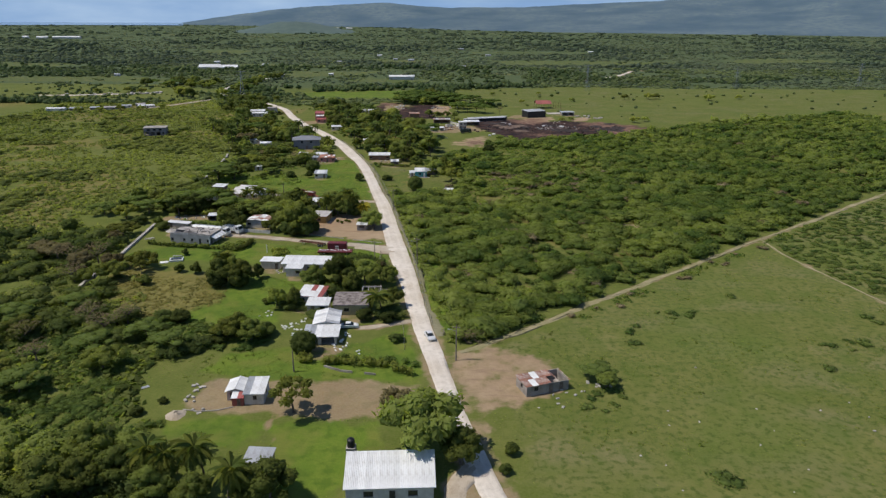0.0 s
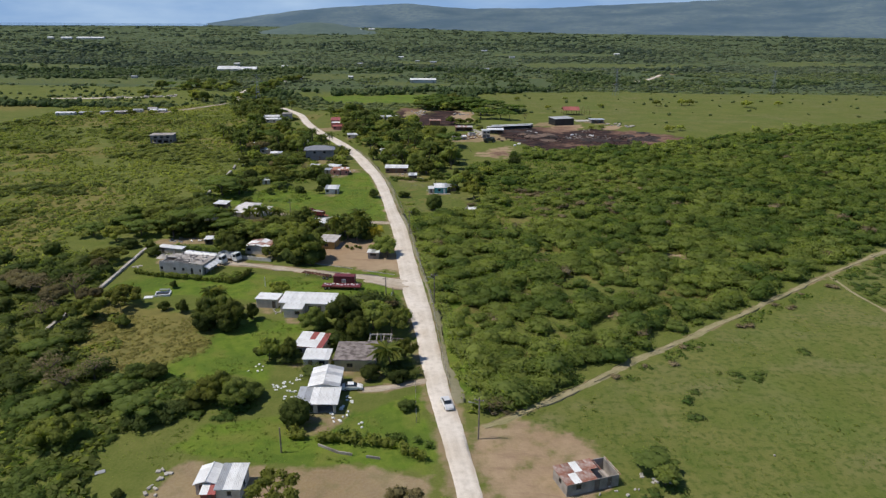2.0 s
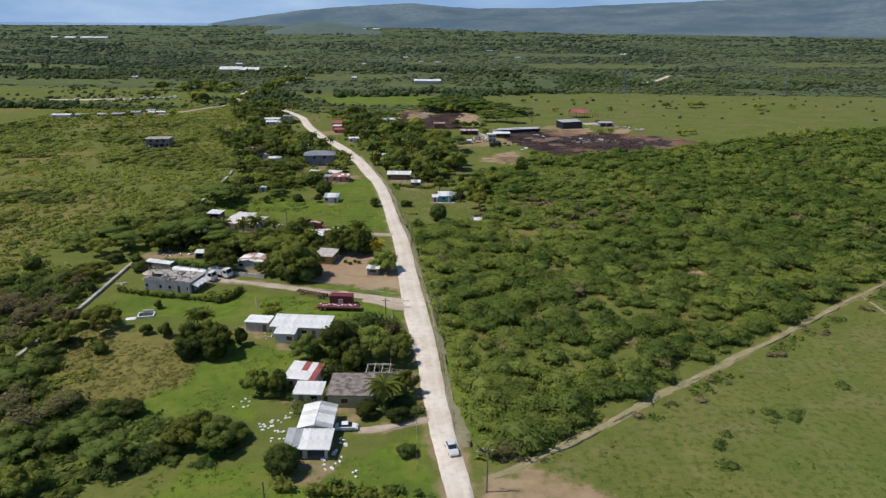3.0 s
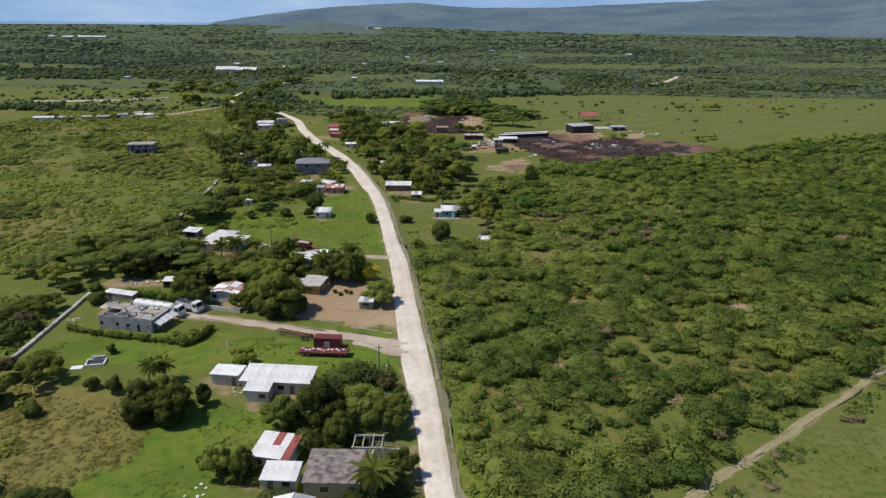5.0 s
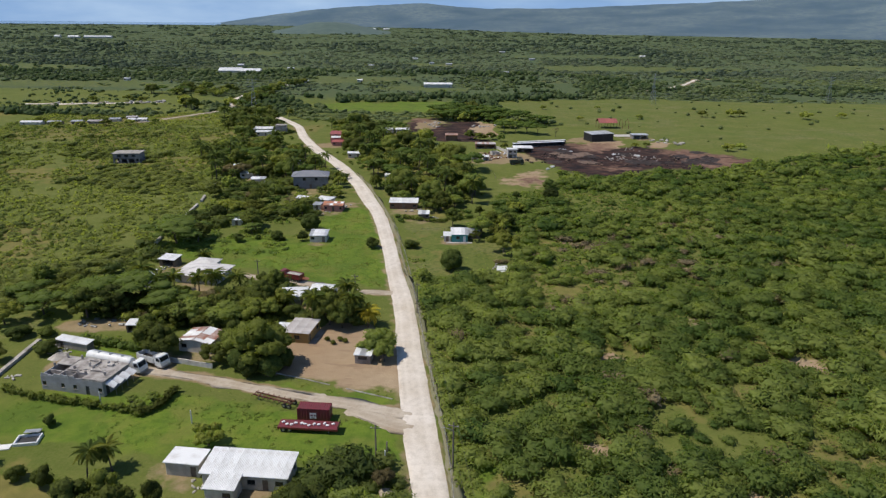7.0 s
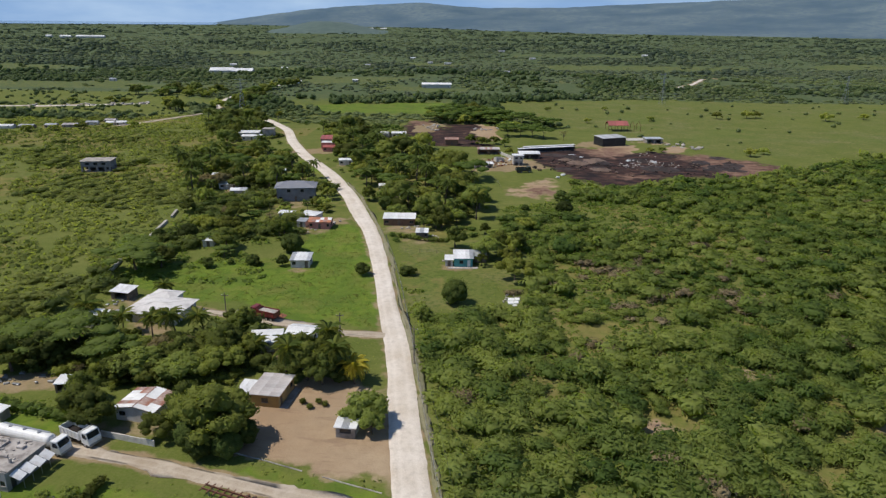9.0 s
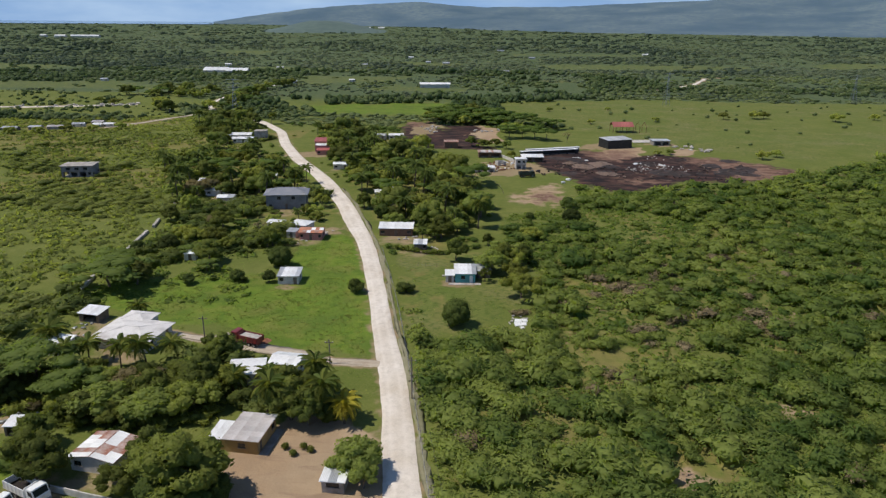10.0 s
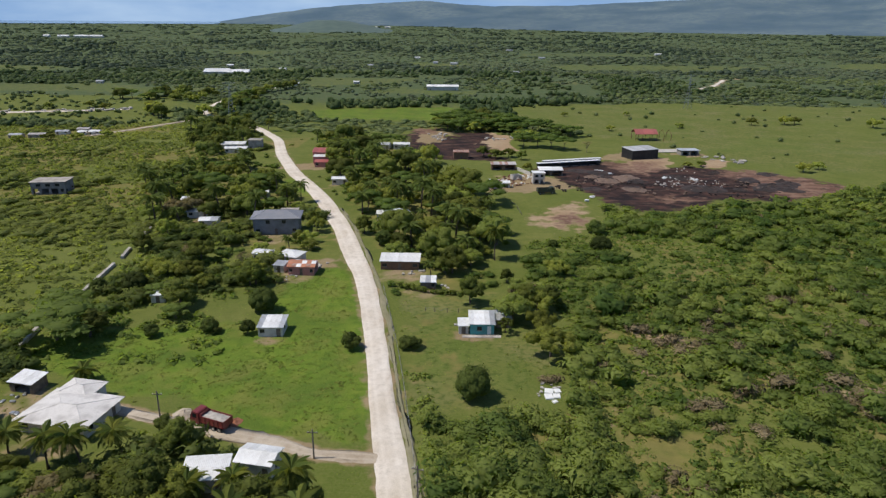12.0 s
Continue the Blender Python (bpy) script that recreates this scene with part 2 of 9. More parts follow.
    umber = mix(n, l, maths(n, l, "MULTIPLY", spots(n, l, 0.35, 0.52, 0.68, 7), 0.6), umber, (0.300, 0.205, 0.150))
    ragged = maths(n, l, "ADD", maths(n, l, "MULTIPLY", spots(n, l, 0.22, 0.2, 0.8, 8), 0.75), -0.375)
    c = grass
    for name, what in (("wild", wild), ("pale", pale), ("lush", lush), ("dry", dry), ("burnt", burnt), ("dirt", dirt), ("tan", tan), ("umber", umber)):
        f = maths(n, l, "ADD", attribute(n, name), maths(n, l, "MULTIPLY", ragged, 1.0))
        r = n.new("ShaderNodeMapRange")
        r.inputs[1].default_value, r.inputs[2].default_value = 0.38, 0.62
        l.new(f, r.inputs[0])
        c = mix(n, l, r.outputs[0], c, what)
    l.new(c, b.inputs["Base Color"])
    bump(n, l, b, maths(n, l, "ADD", small, tiny), 0.6, 0.07)
    return m


def road_material(name, light, dust):
    m, n, l, b = material(name, 0.96)
    b.inputs["Specular IOR Level"].default_value = 0.1
    c = mix(n, l, spots(n, l, 0.12, 0.35, 0.68, 7), light, dust)
    c = mix(n, l, maths(n, l, "MULTIPLY", spots(n, l, 0.8, 0.45, 0.72, 6), 0.55), c, tuple(v * 0.74 for v in dust))
    c = mix(n, l, maths(n, l, "MULTIPLY", spots(n, l, 0.22, 0.55, 0.68, 7, (1, 0.5, 1)), 0.6), c, tuple(v * k for v, k in zip(dust, (0.86, 0.80, 0.72))))
    c = mix(n, l, maths(n, l, "MULTIPLY", spots(n, l, 6, 0.4, 0.7, 4), 0.4), c, tuple(min(1, v * 1.16) for v in light))
    c = mix(n, l, maths(n, l, "MULTIPLY", attribute(n, "rut"), 0.3), c, tuple(min(1, v * 1.10) for v in light))
    l.new(c, b.inputs["Base Color"])
    bump(n, l, b, spots(n, l, 2.5, 0.2, 0.8, 8), 0.7, 0.06)
    return m


GROUND = ground_material()
ROAD = road_material("limestone_road", (0.70, 0.635, 0.56), (0.53, 0.455, 0.365))
TRACK = road_material("earth_track", (0.37, 0.315, 0.200), (0.185, 0.180, 0.070))
EARTH = road_material("ditch_earth", (0.27, 0.245, 0.165), (0.185, 0.180, 0.095))
LANE = road_material("gravel_lane", (0.50, 0.43, 0.345), (0.35, 0.28, 0.20))
# Forest tones shifted to pale blue; the haze of distance is painted in.
HILL, _n, _l, _b = material("hazed_forest_hill", 1.0)
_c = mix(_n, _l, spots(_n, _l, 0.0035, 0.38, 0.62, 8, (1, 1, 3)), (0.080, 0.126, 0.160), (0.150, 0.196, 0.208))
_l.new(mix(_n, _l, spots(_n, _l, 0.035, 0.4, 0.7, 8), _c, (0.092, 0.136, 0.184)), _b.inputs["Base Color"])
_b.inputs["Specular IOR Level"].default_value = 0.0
HAZE_SKY, _n, _l, _b = material("low_sky", 1.0)
_e = _n.new("ShaderNodeEmission")
_l.new(mix(_n, _l, spots(_n, _l, 0.0007, 0.45, 0.72, 6, (1, 1, 4)), (0.225, 0.365, 0.600), (0.42, 0.56, 0.74)), _e.inputs["Color"])
_l.new(_e.outputs[0], _n["Material Output"].inputs["Surface"])
SEA, _n, _l, _b = material("sea_water", 0.25)
_l.new(mix(_n, _l, spots(_n, _l, 0.01, 0.4, 0.6), (0.13, 0.22, 0.34), (0.16, 0.26, 0.38)), _b.inputs["Base Color"])


# ---- building tools ----
class Shape:
    """Collects points and faces of one mesh."""

    def __init__(self):
        self.v, self.f = [], []

    def add(self, v, f, m=None):
        k = len(self.v)
        self.v += [tuple(m @ Vector(p)) for p in v] if m else [tuple(p) for p in v]
        self.f += [tuple(i + k for i in face) for face in f]
        return self

    def box(self, x0, x1, y0, y1, z0, z1, m=None):
        v = [(x, y, z) for z in (z0, z1) for y in (y0, y1) for x in (x0, x1)]
        return self.add(v, [(0, 2, 3, 1), (4, 5, 7, 6), (0, 1, 5, 4), (1, 3, 7, 5), (3, 2, 6, 7), (2, 0, 4, 6)], m)

    def soft_box(self, x0, x1, y0, y1, z0, z1, c=0.05, m=None):
        """A box whose edges are cut by c."""
        v, f = [], []
        for z, i in ((z0, c), (z0 + c, 0), (z1 - c, 0), (z1, c)):
            a, b, d, e = x0 + i, x1 - i, y0 + i, y1 - i
            k = c if i == 0 else c * 0.6
            v += [(a + k, d, z), (b - k, d, z), (b, d + k, z), (b, e - k, z), (b - k, e, z), (a + k, e, z), (a, e - k, z), (a, d + k, z)]
        for r in range(3):
            f += [(r * 8 + i, r * 8 + (i + 1) % 8, r * 8 + 8 + (i + 1) % 8, r * 8 + 8 + i) for i in range(8)]
        return self.add(v, f + [tuple(range(7, -1, -1)), tuple(range(24, 32))], m)

    def tube(self, points, radii, sides=8, cap=True):
        """A tapered tube along points."""
        v, f = [], []
        for i, p in enumerate(points):
            p = Vector(p)
            a, b = Vector(points[max(i - 1, 0)]), Vector(points[min(i + 1, len(points) - 1)])
            q = (b - a).to_track_quat("Z", "Y")
            r = radii[i] if isinstance(radii, (list, tuple)) else radii
            v += [p + q @ Vector((r * math.cos(2 * math.pi * s / sides), r * math.sin(2 * math.pi * s / sides), 0)) for s in range(sides)]
        for i in range(len(points) - 1):
            f += [(i * sides + s, i * sides + (s + 1) % sides, (i + 1) * sides + (s + 1) % sides, (i + 1) * sides + s) for s in range(sides)]
        if cap:
            f += [tuple(range(sides - 1, -1, -1)), tuple(range(len(v) - sides, len(v)))]
        return self.add(v, f)

    def mesh(self, name, mat, smooth=False):
        me = bpy.data.meshes.new(name)
        me.from_pydata(self.v, [], self.f)
        me.materials.append(mat)
        if smooth:
            me.shade_smooth()
        me.update()
        return me


def part(name, shape, mat, parent, label="", at=None, smooth=False):
    """Links a Shape, or a mesh, as one object under a thing or a part."""
    ob = new(name, shape.mesh(name, mat, smooth) if isinstance(shape, Shape) else shape)
    ob.parent = parent
    if at is not None:
        ob.matrix_basis = at
    return tagged(ob, label)


def thing(name, m, label, category, group="", kind=""):
    ob = new(name)
    ob.empty_display_size = 0.5
    ob.matrix_basis = m
    return tagged(ob, label, category, group, kind)


def single(name, shape, mat, m, label, category, group="", kind="", smooth=False):
    ob = new(name, shape.mesh(name, mat, smooth) if isinstance(shape, Shape) else shape)
    ob.matrix_basis = m
    return tagged(ob, label, category, group, kind)


def quads_mesh(name, verts, faces, mats, tint=None, which=None, normals=None):
    """A mesh of quads from arrays; tint: a value for each point; which: a material for each face; normals: the way each point faces."""
    me = bpy.data.meshes.new(name)
    nv, nf = len(verts), len(faces)
    me.vertices.add(nv), me.loops.add(nf * 4), me.polygons.add(nf)
    me.vertices.foreach_set("co", np.asarray(verts, np.float32).ravel())
    me.loops.foreach_set("vertex_index", np.asarray(faces, np.int32).ravel())
    me.polygons.foreach_set("loop_start", np.arange(0, nf * 4, 4, dtype=np.int32))
    for m in mats:
        me.materials.append(m)
    if which is not None:
        me.polygons.foreach_set("material_index", np.asarray(which, np.int32))
    if tint is not None:
        me.attributes.new("tint", "FLOAT", "POINT").data.foreach_set("value", np.asarray(tint, np.float32))
    me.update(calc_edges=True)
    if normals is not None:
        me.normals_split_custom_set_from_vertices(np.asarray(normals, np.float32))
    return me


def inside(x, y, poly):
    """Signed distance into a polygon: positive inside, in metres."""
    x, y = np.asarray(x, float), np.asarray(y, float)
    hit, dist = np.zeros(x.shape, bool), np.full(x.shape, 1e9)
    for (ax, ay), (bx, by) in zip(poly, poly[1:] + poly[:1]):
        dx, dy = bx - ax, by - ay
        t = np.clip(((x - ax) * dx + (y - ay) * dy) / (dx * dx + dy * dy + 1e-9), 0, 1)
        dist = np.minimum(dist, np.hypot(x - ax - t * dx, y - ay - t * dy))
        hit ^= ((ay > y) != (by > y)) & (x < dx * (y - ay) / (dy if abs(dy) > 1e-9 else 1e-9) + ax)
    return np.where(hit, dist, -dist)


def along(x, y, line):
    """Distance to a broken line."""
    x, y = np.asarray(x, float), np.asarray(y, float)
    dist = np.full(x.shape, 1e9)
    for (ax, ay), (bx, by) in zip(line, line[1:]):
        dx, dy = bx - ax, by - ay
        t = np.clip(((x - ax) * dx + (y - ay) * dy) / (dx * dx + dy * dy + 1e-9), 0, 1)
        dist = np.minimum(dist, np.hypot(x - ax - t * dx, y - ay - t * dy))
    return dist


def value_noise(x, y, seed):
    """Smooth noise of 0..1 on arrays, one cell a unit."""
    x, y = np.asarray(x, float), np.asarray(y, float)
    xi, yi = np.floor(x).astype(np.int64), np.floor(y).astype(np.int64)
    fx, fy = x - xi, y - yi
    fx, fy = fx * fx * (3 - 2 * fx), fy * fy * (3 - 2 * fy)

    def cell(a, b):
        h = (a * 374761393 + b * 668265263 + seed * 1442695041) & 0x7FFFFFFF
        h = ((h ^ (h >> 13)) * 1274126177) & 0x7FFFFFFF
        return ((h ^ (h >> 16)) & 0xFFFF) / 65535.0
    a, b = cell(xi, yi) * (1 - fx) + cell(xi + 1, yi) * fx, cell(xi, yi + 1) * (1 - fx) + cell(xi + 1, yi + 1) * fx
    return a * (1 - fy) + b * fy


def cloud(x, y, seed):
    return 0.55 * value_noise(x, y, seed) + 0.3 * value_noise(x * 2.1, y * 2.1, seed + 1) + 0.15 * value_noise(x * 4.3, y * 4.3, seed + 2)


# ---- plan ----
ROAD_LINE = [(70, -110), (45, -30), (28, 22), (17, 60), (12.5, 74), (8.3, 88.7), (3.6, 108), (0.1, 125.3), (-2.1, 137.5), (-5.8, 156.4), (-9.8, 182), (-13.8, 203.5),
             (-17.6, 226), (-20.4, 243), (-23.5, 263), (-29.6, 290.9), (-34.4, 314.6), (-42.3, 348.3), (-49.8, 371), (-59.5, 400),
             (-75, 438), (-89.4, 466.5), (-98, 483), (-108, 506), (-118, 531), (-129.5, 565), (-139.5, 584), (-159, 614), (-183, 636),
             (-205, 660), (-223, 690), (-231, 732), (-235, 790), (-229, 850), (-220, 890)]
PATH_LINE = [(4, 138), (10.1, 142), (24.7, 153.7), (40.1, 167.4), (55.3, 179.1), (70.6, 191.7), (93.3, 210.6), (109.2, 223.6),
             (140.2, 248), (194, 291), (260, 345)]
BRANCH_LINE = [(109.2, 223.6), (110.3, 203.7), (115.4, 181), (122, 150)]
CONTAINER_LANE = [(-14.3, 211.4), (-32.3, 215), (-48.4, 219.1), (-59.6, 221.9), (-69.9, 223.9), (-76, 224.5)]
DRIVEWAY = [(-20.5, 150.4), (-15, 151.6), (-7.5, 155)]
NORTH_LANE = [(-27.4, 271.6), (-37.5, 272.1), (-43.8, 274.2), (-52.2, 276), (-62.1, 278.8), (-70.1, 280.9), (-78, 283)]
FOOTPATH = [(-32.6, 111), (-31.2, 107), (-30.5, 103)]
HOUSE_DRIVE = [(2, 85), (2.2, 91), (6, 97)]
FAR_TRACK = [(180, 880), (198, 893), (214.5, 921), (240, 960), (276.9, 1042), (300, 1060)]
LEFT_TRACK = [(-246, 572), (-238, 586), (-227, 610), (-214, 640)]

DIRT = [
    [(1.5, 137.5), (11.3, 141.5), (22.4, 136.6), (25.1, 134), (25.5, 122), (16.2, 115.4), (9.5, 113.4), (10, 102.4), (8, 100.8), (5.5, 115.3), (2, 126)],
    [(-48.7, 121), (-47.5, 126.1), (-35.1, 123.9), (-21.4, 125.5), (-10.7, 124), (-4.3, 121.6), (-8.7, 111.2), (-30.1, 111.9), (-46.4, 112.7), (-49.6, 115.7)],
    [(-48.3, 240.7), (-39.5, 251.6), (-31.7, 250.3), (-22.3, 243), (-20.1, 221), (-28.4, 220.6), (-47.8, 226.2)],
    [(-105.4, 243.3), (-103.9, 247.6), (-88.4, 250.5), (-86.1, 244.6), (-93.3, 241.7)],
    [(-95, 229), (-80, 229), (-74, 226), (-75, 221), (-80, 219), (-96, 224)],
]
DIRT += [
    [(1.2, 412.1), (11.4, 429), (24, 440), (30.7, 437.2), (29, 414.4), (23.9, 397.2), (5.6, 402.1)],
    [(-31, 342), (-18, 343), (-18.5, 336), (-31.5, 335)],
    [(-27, 300), (-16, 299), (-15, 289), (-24, 291)],
    [(-108, 497), (-96, 503), (-85, 503), (-84, 488), (-96, 486)],
    [(84, 540), (90, 552), (106, 552), (106, 541)],
]
DIRT += [
    [(52, 502), (66, 498), (80, 512), (86, 534), (62, 527), (55, 514)],
    [(96, 516), (110, 514), (112, 528), (98, 532)],
    [(-50, 572), (-33, 566), (-30, 618), (-50, 616)],
    [(-10, 540), (6, 548), (2, 600), (-8, 606)],
]
DIRT += [
    [(-395, 660), (-350, 664), (-281, 690), (-284, 698), (-352, 675), (-395, 670)],
    [(-70, 362), (-55, 366), (-53, 359), (-62, 356)],
    [(-10, 456), (-4, 482), (10, 492), (24, 480), (26, 462), (8, 452)],
    [(44, 524), (56, 540), (70, 546), (62, 526)],
]
BURNT = [
    [(22, 495), (40, 520), (60, 518), (100, 510), (139.5, 490), (145, 466.4), (109.6, 447), (82, 449), (62, 428), (44, 430), (32.3, 455), (20.9, 471)],
    [(-31, 606), (-6, 609), (-3.4, 559), (-18.6, 540), (-25.5, 556)],
    [(8, 500), (50, 524), (48, 512), (15, 496)],
    [(-60, 612), (-42, 628), (-24, 575), (-9, 541), (2, 520), (-29, 519), (-50, 534), (-56, 580)],
]
LUSH = [
    [(-107.6, 309), (-85, 320), (-62, 322), (-66.9, 356), (-48, 358), (-36, 320), (-26, 275), (-49, 277.5), (-69, 288), (-88, 290), (-100, 295)],
    [(-72, 158), (-68, 178), (-60, 186), (-44, 183), (-36, 178), (-38, 168), (-46, 160), (-60, 152)],
    [(-95, 214), (-60, 216), (-38, 211), (-18, 208), (-16, 198), (-30, 196), (-60, 196), (-85, 198), (-99, 203)],
    [(-48, 133), (-38, 139), (-24, 140), (-8, 150), (-3.5, 130), (-5, 125), (-36, 126), (-52, 128)],
    [(-34, 110), (-12, 110), (-10, 100), (-22, 84), (-28, 92), (-30, 104)],
]
LUSH += [
    [(-52, 111), (-33, 110), (-34, 101), (-50, 105)],
    [(-143, 708), (-34.8, 737), (-33.3, 660), (-128.4, 656)],
    [(-42, 222), (-20, 218), (-18, 212), (-34, 216), (-50, 221)],
    [(-95, 231), (-78, 228), (-78, 233), (-94, 236)],
    [(-96, 470), (-84, 462), (-78, 442), (-90, 445), (-100, 462)],
]
LUSH += [
    [(-8, 150), (-3, 200), (4, 196), (8, 165), (10, 148)],
    [(-66, 172), (-54, 175.5), (-43, 184), (-39.5, 173), (-46, 168), (-41, 158), (-40, 150), (-48, 155.5), (-54, 150.5), (-62, 158)],
    [(-48, 128), (-48.5, 136), (-36, 138.6), (-32, 131)],
    [(-80, 163), (-74.5, 155), (-60, 156), (-63, 165), (-68, 166.5), (-74, 166)],
    [(-62, 133), (-50, 136.5), (-46, 127), (-50, 119), (-53, 110), (-57, 110), (-58, 118), (-62, 126)],
]
DRY = [
    [(-96, 194), (-77, 190), (-64, 183), (-60, 166), (-72, 154), (-90, 162)],
    [(-31, 333), (-18, 333), (-10, 290), (-26, 290)],
    [(20, 330), (50, 325), (58, 290), (35, 285), (18, 305)],
    [(40, 345), (75, 330), (80, 312), (52, 320)],
    [(-250, 430), (-190, 425), (-180, 390), (-230, 370), (-270, 390)],
    [(-330, 530), (-230, 545), (-215, 500), (-300, 480)],
    [(-200, 330), (-150, 335), (-140, 300), (-190, 290)],
    [(-92, 368), (-56, 370), (-60, 402), (-98, 388)],
    [(-32, 334), (-10, 334), (-8, 372), (-36, 374)],
]
DRY += [
    [(-48, 376), (-20, 376), (-14, 440), (-44, 470), (-76, 468)],
    [(-86, 376), (-64, 380), (-84, 450), (-112, 500), (-150, 500), (-130, 410)],
    [(-100, 520), (-60, 500), (-30, 520), (-40, 570), (-100, 570)],
]
PALE = [
    [(11, 140), (109, 221), (330, 400), (420, 120), (150, 40), (20, 40), (14, 100)],
    [(12, 742), (135, 782), (258, 771), (490, 773), (700, 760), (600, 640), (387, 600), (278, 548), (205, 516), (150, 500), (128, 520), (94, 551), (41, 626), (14, 640)],
    [(-25, 590), (15, 640), (15, 700), (-30, 650)],
    [(-122, 272), (-108, 248), (-108, 234), (-124, 238), (-136, 260)],
    [(-620, 790), (-290, 780), (-222, 630), (-393, 620), (-600, 640)],
    [(-33, 345), (-8, 345), (5, 316), (-2, 292), (-22, 285)],
]


SCRUB_EDGE = [(0.5, 141), (10, 145), (24, 156.5), (40, 170), (55, 182), (70, 194.5), (93, 213.5), (109, 227), (140, 251.5), (194, 295), (300, 380),
              (420, 480), (500, 640), (387, 592), (278, 540), (205, 506), (150, 470), (110, 440), (84, 444), (62, 422), (44, 424), (34, 432), (32, 402), (12, 392), (2, 385), (2, 350),
              (9, 325), (7, 306), (6, 297), (-2, 289), (-10, 285), (-20, 282), (-24, 274), (-20, 262), (-16, 240), (-12, 222), (-9, 204), (-5, 182), (-1, 160)]


# trodden ground round the houses: x, y, radius
PADS = [(-34, 357, 8), (-25, 344, 5), (-11, 318, 6), (-58, 314, 5), (-64, 352, 7), (-72, 362, 6), (-83, 272, 8), (-50, 262, 6), (-66, 233, 6), (-40, 186, 6), (-28, 141, 7),
        (-34, 163, 6), (-23, 157, 6), (-90, 503, 8), (-78, 387, 8), (-40, 400, 6), (-72, 459, 5), (-104, 393, 5), (-112, 404, 5), (-137, 506, 8), (-74, 227, 7), (-52, 191, 5), (-96, 283, 6)]


FIELDS = [
    [(-130, 828), (-28, 838), (20, 905), (-110, 900)],
    [(-215, 905), (-95, 925), (-60, 1030), (-230, 1010)],
    [(95, 1180), (420, 1200), (440, 1330), (90, 1300)],
    [(-330, 1075), (-215, 1085), (-200, 1165), (-330, 1160)],
    [(60, 1510), (330, 1530), (340, 1640), (60, 1620)],
    [(-120, 1230), (-30, 1240), (-20, 1330), (-130, 1320)],
    [(520, 1250), (760, 1260), (780, 1400), (520, 1380)],
    [(-760, 1060), (-560, 1050), (-540, 1150), (-780, 1160)],
    [(-600, 1500), (-420, 1490), (-400, 1640), (-600, 1640)],
    [(-640, 800), (-300, 785), (-285, 880), (-620, 905)],
    [(-192, 735), (-130, 728), (-118, 805), (-184, 815)],
]


BARE_PATCHES = [
    [(22, 316), (24, 323), (33, 322), (40, 318), (34, 313)],
    [(18, 302), (22, 309), (27, 305), (24, 299)],
    [(55, 296), (58, 301), (70, 304), (72, 297), (62, 291)],
    [(10, 279), (11, 291), (14, 291), (14, 280)],
    [(44, 256), (48, 262), (56, 260), (52, 253)],
    [(20, 238), (26, 242), (32, 238), (26, 234)],
    [(12, 202), (17, 206), (23, 203), (18, 198)],
    [(62, 236), (66, 242), (76, 240), (72, 233)],
    [(34, 190), (40, 194), (46, 190), (40, 186)],
]
# bare sandy ground, paler than the trodden yards
TAN = [DIRT[2], DIRT[5], DIRT[10], DIRT[11], DIRT[13]]


# scorched red-brown soil at the edges of the burnt yard
UMBER = [
    [(92, 506), (111, 512), (136, 498), (150, 470), (140, 455), (117, 449), (100, 454), (106, 472), (98, 490)],
    [(44, 520), (60, 527), (80, 524), (76, 500), (62, 488), (50, 497)],
    [(9, 410), (13, 420), (24, 424), (29, 416), (25, 405), (14, 401)],
    [(-64, 616), (-42, 630), (-38, 600), (-54, 588)],
    [(52, 452), (66, 456), (80, 452), (78, 446), (60, 440)],
]


def field(x, y):
    """Cleared fields of the far plain, where this is above 0.6."""
    return 0.58 * cloud(x / 210, y / 190, 41) + np.maximum.reduce([0.34 * np.clip(inside(x + 50 * (cloud(x / 45, y / 45, 141) - 0.5), y + 70 * (cloud(x / 60, y / 60, 143) - 0.5), p) / 6, 0, 1) for p in FIELDS])


def rise(x, y):
    """The plain, which climbs a little towards the hills."""
    r = np.hypot(x, y)
    k = np.clip((r - 1300) / 3600, 0, 1)
    return 40 * k ** 1.15


def axis(stops):
    out = []
    for a, b, step in stops:
        out += list(np.arange(a, b, step))
    return np.array(out + [stops[-1][1]])


